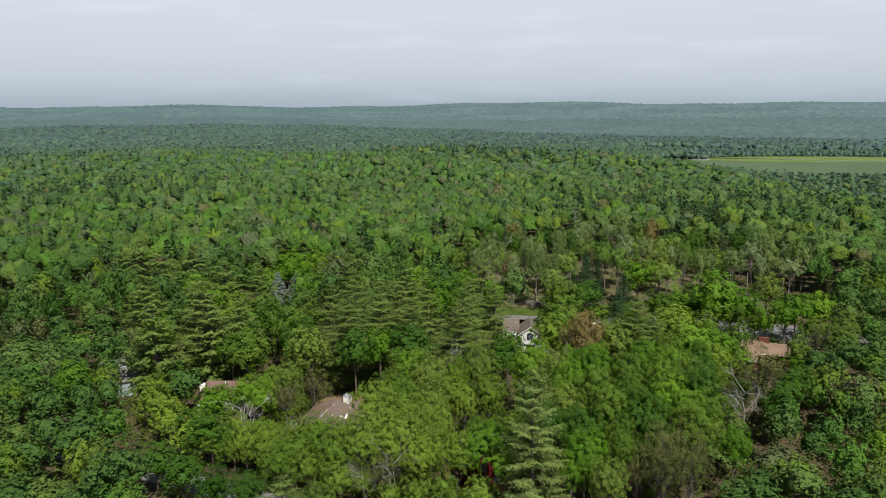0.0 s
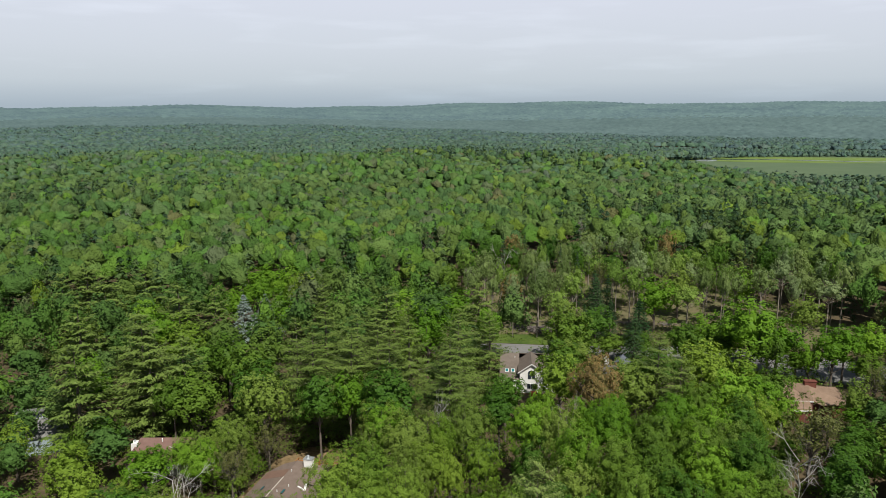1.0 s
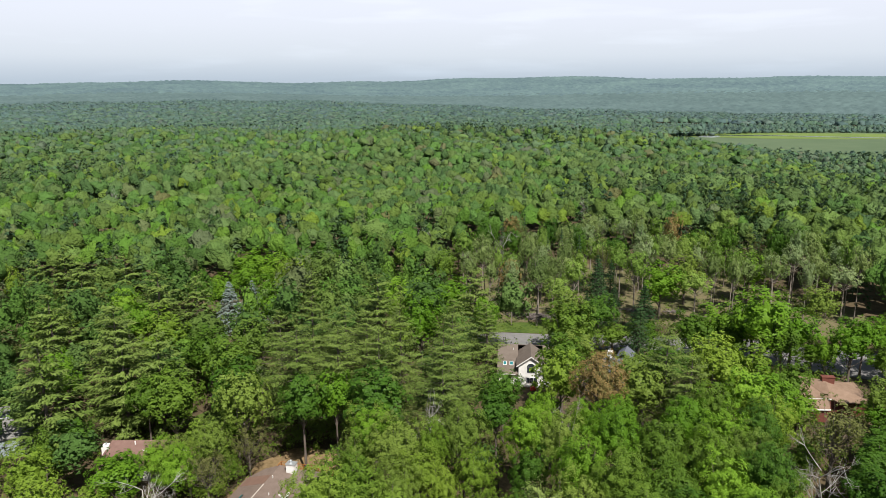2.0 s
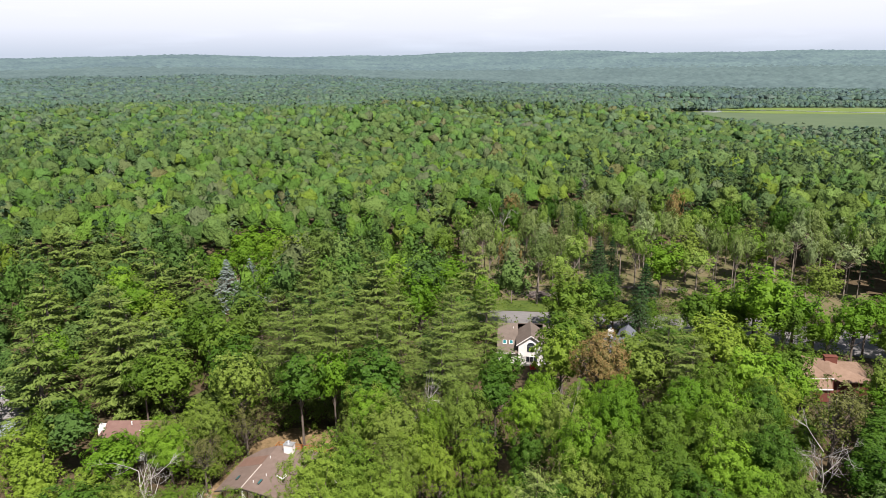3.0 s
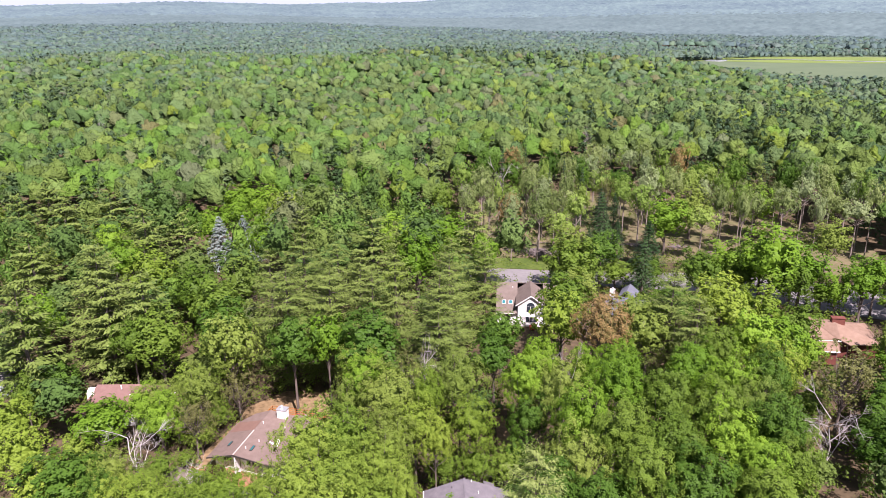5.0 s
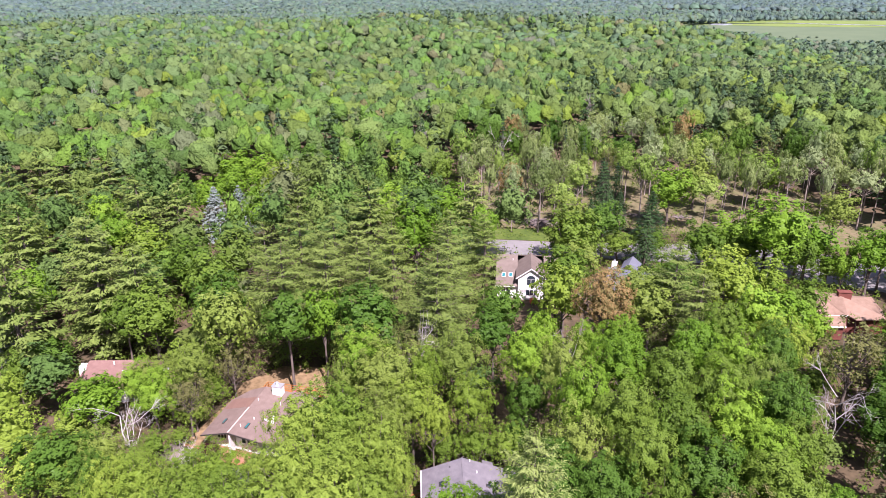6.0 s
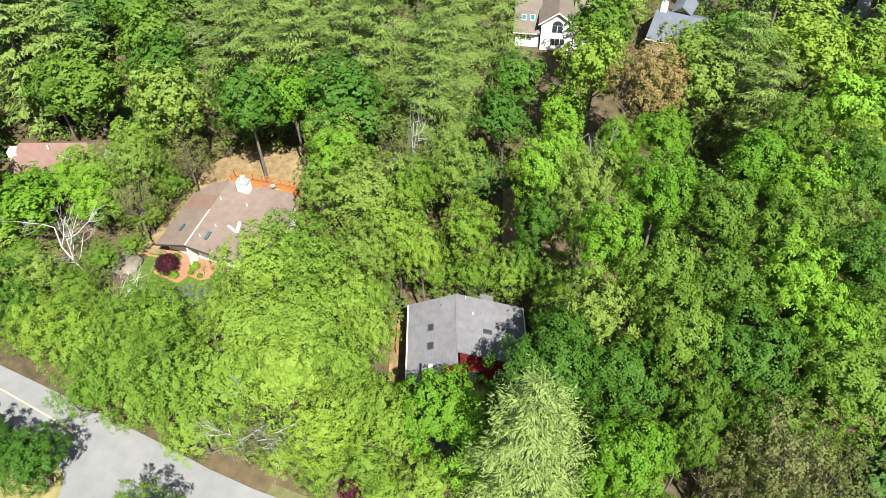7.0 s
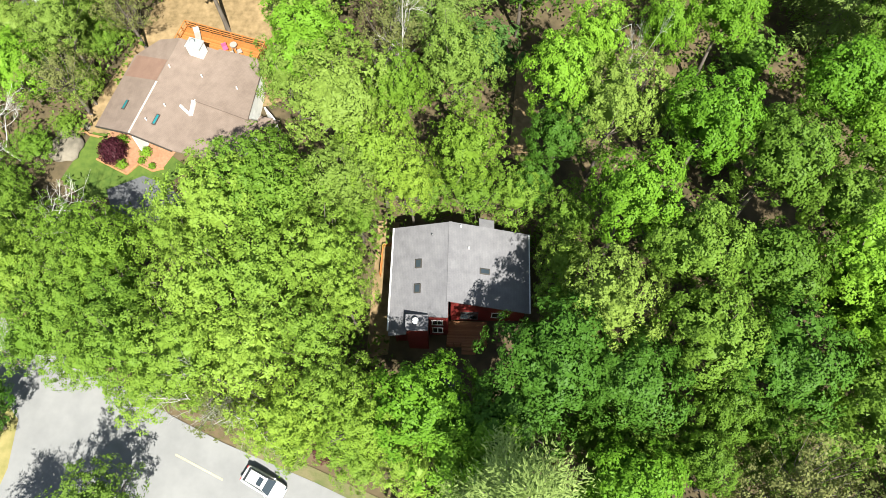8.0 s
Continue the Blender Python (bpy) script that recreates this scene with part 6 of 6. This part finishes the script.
def red_roofed_house():
    g = float(ground_z(-47, 146)) - 0.2
    h = thing("brick_red_roofed_house", -46.6, 148.8, 0, 6.0, "white-walled house with a brick-red shingle roof", "house")
    part("south_roof", slab([(-6.4, -3.6, 4.5), (5.6, -3.6, 4.5), (4.6, 0, 7.3), (-4.2, 0.2, 7.6)]), ROOF_RED, h)
    part("north_roof", slab([(-4.2, 0.2, 7.6), (4.6, 0, 7.3), (5.6, 4.0, 4.6), (-6.4, 4.0, 4.6)]), ROOF_RED, h)
    part("west_roof", slab([(-6.4, -3.6, 4.5), (-4.2, 0.2, 7.6), (-6.4, 4.0, 4.6)]), ROOF_RED, h)
    part("east_roof", slab([(5.6, -3.6, 4.5), (5.6, 4.0, 4.6), (4.6, 0, 7.3)]), ROOF_RED, h)
    part("ridge_strip", slab([(1.0, -1.3, 6.36), (4.2, -2.2, 5.66), (4.2, -2.35, 5.66), (1.0, -1.45, 6.36)], 0.06), TRIM_WHITE, h, "pale flashing strip").location.z = 0.05
    for a, b in (((-6.0, -3.2), (5.2, -3.2)), ((-6.0, 3.6), (5.2, 3.6))):
        part("wall", upright([(*a, g), (*b, g), (*b, 4.6), (*a, 4.6)], (0, 1)), SIDING_WHITE, h)
    for sx, way in ((-6.0, 1), (5.2, -1)):
        part("wall", upright([(sx, -3.0, g), (sx, 3.6, g), (sx, 3.6, 4.6), (sx, -3.0, 4.6)], (way, 0)), SIDING_WHITE, h)
    ch = part("chimney", block(-5.6, -4.5, -1.1, 0.3, 4.6, 7.1, bevel=0.02), SIDING_WHITE, h, "white chimney chase")
    pipe(ch, "flue", -5.05, -0.4, 7.1, 0.18, 0.3, SHEET_METAL)
    pipe(h, "vent_pipe", -0.3, -0.6, 7.0, 0.1, 0.6, TRIM_WHITE, True)
    shed = thing("grey_shed", -40.2, 150.2, 0, 10, "small shed with a grey metal roof behind the house", "shed")
    part("roof", slab([(-1.6, -1.3, 4.0), (1.6, -1.3, 4.0), (1.6, 1.3, 4.5), (-1.6, 1.3, 4.5)], 0.1), SHEET_METAL, shed)
    for a in (-1.4, 1.25):
        part("wall", block(a, a + 0.15, -1.1, 1.1, g, 4.0), SIDING_BLUE, shed)
    for a in (-1.1, 0.95):
        part("wall", block(-1.25, 1.25, a, a + 0.15, g, 3.95), SIDING_BLUE, shed)


grey_house()
brown_house()
white_house()
blue_house()
orange_house()
red_roofed_house()

# ---- smaller things ----
def white_car(x, y, turn):
    """A white estate car: lofted body, dark glass, four wheels; it looks along its own +x."""
    g = float(ground_z(x, y)) + 0.10
    car = thing("car", x, y, g, turn, "white parked car with a dark sunroof on the road", "car")
    car.matrix_world = car.matrix_world @ Matrix.Scale(0.86, 4)
    # stations along the car: x, half width, sill z, shoulder z
    st = [(-2.30, 0.70, 0.42, 0.80), (-2.20, 0.84, 0.34, 0.95), (-1.7, 0.91, 0.30, 1.00), (-0.6, 0.93, 0.28, 0.98), (0.6, 0.93, 0.28, 0.95),
          (1.5, 0.91, 0.29, 0.90), (2.05, 0.84, 0.32, 0.80), (2.30, 0.62, 0.40, 0.66)]
    bm, rings = bmesh.new(), []
    for sx, w, z0, z1 in st:
        pts = [(-w * 0.9, z0), (-w, z0 + 0.18), (-w * 0.99, z1 - 0.14), (-w * 0.90, z1), (0, z1 + 0.04), (w * 0.90, z1), (w * 0.99, z1 - 0.14), (w, z0 + 0.18), (w * 0.9, z0)]
        rings.append([bm.verts.new((sx, py, pz)) for py, pz in pts])
    for a, b in zip(rings, rings[1:]):
        for i in range(len(a)):
            j = (i + 1) % len(a)
            bm.faces.new((a[i], a[j], b[j], b[i]))
    bm.faces.new(rings[0]), bm.faces.new(rings[-1][::-1])
    for f in bm.faces:
        f.smooth = True
    part("body", bm, CAR_WHITE, car)
    # cabin: glass all round, with the white roof on it
    bm = bmesh.new()
    low = [(-2.05, 0.72), (1.05, 0.80), (1.05, -0.80), (-2.05, -0.72)]
    up = [(-1.55, 0.56), (0.25, 0.60), (0.25, -0.60), (-1.55, -0.56)]
    lv, uv = [bm.verts.new((px, py, 0.97)) for px, py in low], [bm.verts.new((px, py, 1.46)) for px, py in up]
    for i in range(4):
        bm.faces.new((lv[i], lv[(i + 1) % 4], uv[(i + 1) % 4], uv[i]))
    bm.faces.new(uv)
    part("windows", bm, GLASS, car, "dark tinted car glass")
    roof = part("roof", slab([(-1.62, -0.58, 1.50), (0.30, -0.62, 1.50), (0.30, 0.62, 1.50), (-1.62, 0.58, 1.50)], 0.05), CAR_WHITE, car)
    part("sunroof", block(-0.55, -0.02, -0.42, 0.42, 1.50, 1.515), GLASS, roof, "dark glass sunroof")
    for s in (-1, 1):
        part("pillar", slab([(0.25, s * 0.60, 1.47), (0.33, s * 0.60, 1.47), (1.08, s * 0.80, 0.99), (0.98, s * 0.80, 0.99)], 0.03), CAR_WHITE, car)
        part("roof_rail", block(-1.5, 0.2, s * 0.60 - 0.02, s * 0.60 + 0.02, 1.50, 1.54), CAR_BLACK, car)
        part("mirror", block(0.72, 0.88, s * 0.92 - 0.09, s * 0.92 + 0.09, 0.98, 1.10, bevel=0.03), CAR_WHITE, car)
        part("headlight", block(2.02, 2.24, s * 0.62 - 0.13, s * 0.62 + 0.13, 0.62, 0.76, bevel=0.03), GLASS, car)
        part("tail_light", block(-2.32, -2.20, s * 0.66 - 0.14, s * 0.66 + 0.14, 0.72, 0.90, bevel=0.02), LAMP_RED, car)
        for wx in (-1.40, 1.42):
            bm = bmesh.new()
            bmesh.ops.create_cone(bm, cap_ends=True, segments=20, radius1=0.34, radius2=0.34, depth=0.22, matrix=pose(wx, s * 0.82, 0.34, 90))
            w = part("wheel", bm, RUBBER, car)
            bm = bmesh.new()
            bmesh.ops.create_cone(bm, cap_ends=True, segments=16, radius1=0.22, radius2=0.19, depth=0.24, matrix=pose(wx, s * 0.83, 0.34, 90))
            part("rim", bm, ALLOY, w)


white_car(-6.75, 101.3, 336.0)


def road_line(points, width=0.14):
    for (x0, y0), (x1, y1) in zip(points, points[1:]):
        d = Vector((x1 - x0, y1 - y0))
        n = Vector((-d.y, d.x)).normalized() * width / 2
        za, zb = float(ground_z(x0, y0)) + 0.112, float(ground_z(x1, y1)) + 0.112
        line = part("road_line", slab([(x0 + n.x, y0 + n.y, za), (x0 - n.x, y0 - n.y, za), (x1 - n.x, y1 - n.y, zb), (x1 + n.x, y1 + n.y, zb)], 0.006), LINE_PAINT)
        tagged(line, "faded yellow centre line on the asphalt", "road line", kind="structure")


road_line([(-40.5, 114.8), (-35.3, 112.3), (-30.3, 109.9)])
road_line([(-15.0, 103.2), (-10.5, 101.4)])


def bush(name, x, y, r, h, mat, label, count=420, size=0.16, lift=0.0):
    """A shrub: stems and a low mound of leaves."""
    z = float(ground_z(x, y)) + lift
    root = thing(name, x, y, z, random.uniform(0, 360), label, "bush")
    d = unit(rng.normal(size=(count, 3)) + np.array([0, 0, 0.5]))
    p = d * np.array([r, r, h * 0.62]) * rng.uniform(0.55, 1.08, (count, 1)) + np.array([0, 0, h * 0.42])
    v, q = cards(p, d + rng.normal(size=d.shape) * 0.5, size, size * 0.8)
    leaves = new("leaves", mesh_quads("leaves", v, q, [mat]))
    leaves.parent = root
    stems = [tube([(0, 0, -0.1), (math.cos(a) * r * 0.3, math.sin(a) * r * 0.3, h * 0.4), (math.cos(a) * r * 0.6, math.sin(a) * r * 0.6, h * 0.75)], (0.03, 0.02, 0.006), 4)
             for a in (0.3, 1.6, 2.9, 4.3, 5.4)]
    sv, sq = join(stems)
    st = new("stems", mesh_quads("stems", sv, sq, [BARK]))
    st.parent = root


PURPLE = leaf_material("leaf_purple_maple", (0.036, 0.009, 0.014), (0.095, 0.024, 0.036), 0.15)
BOX_GREEN = leaf_material("leaf_garden_shrub", (0.080, 0.170, 0.012), (0.160, 0.270, 0.025))
RED_BLOOM = leaf_material("leaf_red_shrub", (0.16, 0.014, 0.028), (0.30, 0.03, 0.05), 0.2)
bush("japanese_maple_bush", -27.7, 132.5, 1.40, 2.0, PURPLE, "dark purple weeping maple in the front bed", 4200, 0.17)
bush("garden_bush", -26.7, 131.3, 0.65, 0.9, BOX_GREEN, "round bright green shrub in the mulched bed")
bush("garden_bush", -24.8, 131.9, 0.42, 0.6, BOX_GREEN, "round bright green shrub in the mulched bed", 220)
bush("garden_bush", -23.6, 131.4, 0.40, 0.6, BOX_GREEN, "round bright green shrub in the mulched bed", 220)
bush("garden_bush", -24.6, 132.9, 0.70, 0.9, BOX_GREEN, "dark green shrub under the window")
bush("garden_bush", -27.3, 134.0, 0.75, 1.0, BOX_GREEN, "dark green shrub under the window")
bush("red_leaved_bush", 52.0, 187.0, 1.9, 2.8, RED_BLOOM, "crimson ornamental shrub beside the blue-grey house", 900, 0.3)
bush("red_leaved_bush", -1.9, 104.4, 1.3, 1.8, PURPLE, "dark purple shrub at the road edge", 900, 0.2)
patch("flower_bed", [(-29.4, 131.9), (-27.4, 131.0), (-26.0, 130.4), (-25.2, 131.7), (-23.6, 131.0), (-22.5, 131.4), (-21.6, 133.6), (-25.6, 135.0), (-29.0, 135.6)], MULCH, 0.10,
      "reddish mulched flower bed along the house front", "flower bed")


def edging(points):
    for (x0, y0), (x1, y1) in zip(points, points[1:]):
        length = math.hypot(x1 - x0, y1 - y0)
        e = thing("timber_edging", x0, y0, float(ground_z(x0, y0)), math.degrees(math.atan2(y1 - y0, x1 - x0)), "orange-brown timber edging of the flower bed", "edging", "bed edging")
        part("beam", block(0, length, -0.09, 0.09, -0.05, 0.22, bevel=0.015), EDGING, e)


edging([(-29.5, 131.8), (-27.4, 130.9), (-26.0, 130.3), (-25.1, 131.6), (-23.5, 130.9), (-22.4, 131.3)])
edging([(-33.5, 136.2), (-31.0, 134.6), (-29.2, 134.3)])


def boulder(x, y, r, label="flat grey boulder at the lawn's edge"):
    bm = bmesh.new()
    bmesh.ops.create_icosphere(bm, subdivisions=3, radius=r)
    for v in bm.verts:
        k = noise.noise(v.co * 1.1 + Vector((x, y, 0)))
        v.co *= 1 + 0.28 * k
        v.co.z *= 0.26
    for f in bm.faces:
        f.smooth = True
    ob = part("boulder", bm, BOULDER)
    ob.location = (x, y, float(ground_z(x, y)) + 0.12 * r)
    tagged(ob, label, "rock")


BOULDER = material("lichened_rock", (0.10, 0.088, 0.070), (0.20, 0.175, 0.140), 1.6, 0.95, 0.6)
boulder(-32.9, 132.8, 1.75)
boulder(-33.8, 134.6, 0.7)
boulder(-31.6, 135.6, 0.5)


# deck furniture, in the deck's own directions
def deck_at(lx, ly):
    a = radians(-14)
    return -25.0 + lx * math.cos(a) - ly * math.sin(a), 133.1 + lx * math.sin(a) + ly * math.cos(a)


def patio_chair(lx, ly, turn, cloth):
    x, y = deck_at(lx, ly)
    c = thing("patio_chair", x, y, 3.1, turn, "patio chair with a cloth seat on the orange deck", "chair", "deck chairs")
    part("seat", block(-0.27, 0.27, -0.27, 0.27, 0.40, 0.46, bevel=0.02), cloth, c)
    part("backrest", block(-0.27, 0.27, 0.24, 0.29, 0.44, 0.98, bevel=0.02), cloth, c)
    for sx in (-0.24, 0.24):
        for sy in (-0.24, 0.24):
            part("leg", block(sx - 0.02, sx + 0.02, sy - 0.02, sy + 0.02, 0.0, 0.40), TRIM_DARK, c)


patio_chair(4.0, 13.2, 30, PINK_CLOTH)
patio_chair(4.9, 12.8, -60, GREY_CLOTH)
patio_chair(5.6, 13.3, 120, GREY_CLOTH)
lx, ly = deck_at(0.4, 13.9)
lounger = thing("sun_lounger", lx, ly, 3.1, 20, "pale grey sun lounger on the orange deck", "lounger")
part("mattress", block(-0.32, 0.32, -0.95, 0.35, 0.30, 0.38, bevel=0.02), GREY_CLOTH, lounger)
back = part("backrest", block(-0.32, 0.32, 0.0, 0.65, 0.0, 0.07, bevel=0.02), GREY_CLOTH, lounger)
back.matrix_basis = pose(0, 0.35, 0.32, 38)
for sx in (-0.28, 0.28):
    for sy in (-0.85, 0.25):
        part("leg", block(sx - 0.025, sx + 0.025, sy - 0.025, sy + 0.025, 0.0, 0.30), TRIM_DARK, lounger)
tx, ty = deck_at(4.8, 13.7)
table = thing("patio_table", tx, ty, 3.1, 0, "round pale patio table on the orange deck", "table")
bm = bmesh.new()
bmesh.ops.create_cone(bm, cap_ends=True, segments=24, radius1=0.38, radius2=0.38, depth=0.04, matrix=Matrix.Translation((0, 0, 0.72)))
part("tabletop", bm, GREY_CLOTH, table)
pipe(table, "stem", 0, 0, 0, 0.04, 0.70, TRIM_DARK, False)


# slash in the cleared lot: piles of cut branches, fallen trunks
def brush_pile(x, y, r, count, label):
    z = float(ground_z(x, y)) + 0.09
    local, out = np.random.default_rng(int(abs(x * 31 + y))), []
    for _ in range(count):
        a, d = local.uniform(0, math.pi), local.uniform(0, r) ** 1.0
        t = local.uniform(0, 2 * math.pi)
        c = np.array([math.cos(t) * d, math.sin(t) * d * 0.55, max(0.1, (r - d) * 0.22 * local.uniform(0.2, 1))])
        w = np.array([math.cos(a), math.sin(a) * 0.7, local.uniform(-0.15, 0.15)]) * local.uniform(0.8, 2.6)
        out.append(tube([c - w, c + local.normal(size=3) * 0.1, c + w], (0.09, 0.06, 0.02), 4))
    v, q = join(out)
    pile = new("brush_pile", mesh_quads("brush_pile", v, q, [BRUSH]))
    pile.location = (x, y, z)
    tagged(pile, label, "brush pile", kind="stuff")


for bx, by, br, bn in ((29.4, 226.6, 5.0, 150), (34.8, 225.8, 3.4, 90), (23.5, 238.0, 3.2, 70), (24.0, 228.5, 2.6, 60), (55, 228, 2.6, 50), (66, 224, 2.4, 45), (92, 212, 3.0, 60)):
    brush_pile(bx, by, br, bn, "grey heap of cut branches on brown soil")
for lx0, ly0, ln, la in ((27, 232, 7, 12), (33, 233.5, 6, -8), (40, 228, 8, 20), (52, 233, 6, -15), (60, 222, 7, 30), (74, 218, 6, 8), (20, 243, 6, 40)):
    v, q = tube([(-ln / 2, 0, 0.16), (0, 0.1, 0.18), (ln / 2, 0, 0.14)], (0.20, 0.17, 0.11), 7)
    log = new("log", mesh_quads("log", v, q, [BARK], smooth_faces=True))
    log.matrix_world = pose(lx0, ly0, float(ground_z(lx0, ly0)) + 0.09, 0, 0, la)
    tagged(log, "felled trunk lying on the brown lot", "log", "felled trunks")


# houses far off
def far_house(x, y, w, d, h, turn, roof, label, lift=0.0):
    z = float(ground_z(x, y)) + lift
    f = thing("far_house", x, y, z, turn, label, "house")
    part("wall", block(-w / 2, w / 2, -d / 2, d / 2, -lift - 0.5, h), SIDING_WHITE, f)
    part("roof", slab([(-w / 2 - 0.4, -d / 2 - 0.4, h - 0.1), (w / 2 + 0.4, -d / 2 - 0.4, h - 0.1), (w / 2 + 0.4, 0, h + d * 0.32), (-w / 2 - 0.4, 0, h + d * 0.32)], 0.2), roof, f)
    part("roof", slab([(-w / 2 - 0.4, 0, h + d * 0.32), (w / 2 + 0.4, 0, h + d * 0.32), (w / 2 + 0.4, d / 2 + 0.4, h - 0.1), (-w / 2 - 0.4, d / 2 + 0.4, h - 0.1)], 0.2), roof, f)
    for i in range(3):
        pane_window(f, -w / 3 + i * w / 3, -d / 2, h * 0.55, 1.2, 1.5, 0, 1)


far_house(1000, 1915, 16, 11, 9, 20, SHEET_METAL, "white farmhouse far off among the woods")
far_house(-943, 1884, 20, 11, 8, -10, SHEET_METAL, "white farmhouse in a far clearing")
far_house(-922, 1905, 16, 10, 8, 15, SHEET_METAL, "white farmhouse in a far clearing")
far_house(362, 1019, 7, 5, 3.2, 10, SHEET_METAL, "small white cabin at the marsh edge")


def pale_cabin():
    """A pale grey house among the pines, with a strip of windows between its two roofs."""
    x, y = -73.0, 157.5
    g = float(ground_z(x, y)) - 0.2
    h = thing("pale_cabin", x, y, -1.2, 24, "pale grey wooden house with a strip of high windows", "house")
    part("front_roof", slab([(-4.5, -4.5, 6.6), (4.0, -4.5, 6.6), (4.0, 0, 8.6), (-4.5, 0, 8.6)]), PALE_BOARDS, h)
    part("upper_roof", slab([(-4.7, -0.6, 10.1), (4.2, -0.6, 10.1), (4.2, 4.5, 9.0), (-4.7, 4.5, 9.0)]), PALE_BOARDS, h)
    part("wall", block(-4.2, 3.7, -4.1, -3.9, g, 6.6), SIDING_BLUE, h)
    part("wall", block(-4.2, 3.7, 4.0, 4.2, g, 8.9), SIDING_BLUE, h)
    for sx, way in ((-4.2, 1), (3.7, -1)):
        part("wall", upright([(sx, -3.9, g), (sx, 4.0, g), (sx, 4.0, 8.95), (sx, -0.1, 9.8), (sx, -0.1, 8.4), (sx, -3.9, 6.7)], (way, 0)), SIDING_BLUE, h)
    part("clerestory", block(-4.0, 3.5, -0.15, 0.0, 8.3, 9.85), SIDING_BLUE, h)
    for i in range(4):
        pane_window(h, -2.6 + i * 1.5, -0.15, 9.2, 1.1, 0.8, 0, 0)


PALE_BOARDS = coursed("pale_roof_panels", (0.17, 0.17, 0.165), (0.24, 0.24, 0.23), 2.0, 0.6)
pale_cabin()
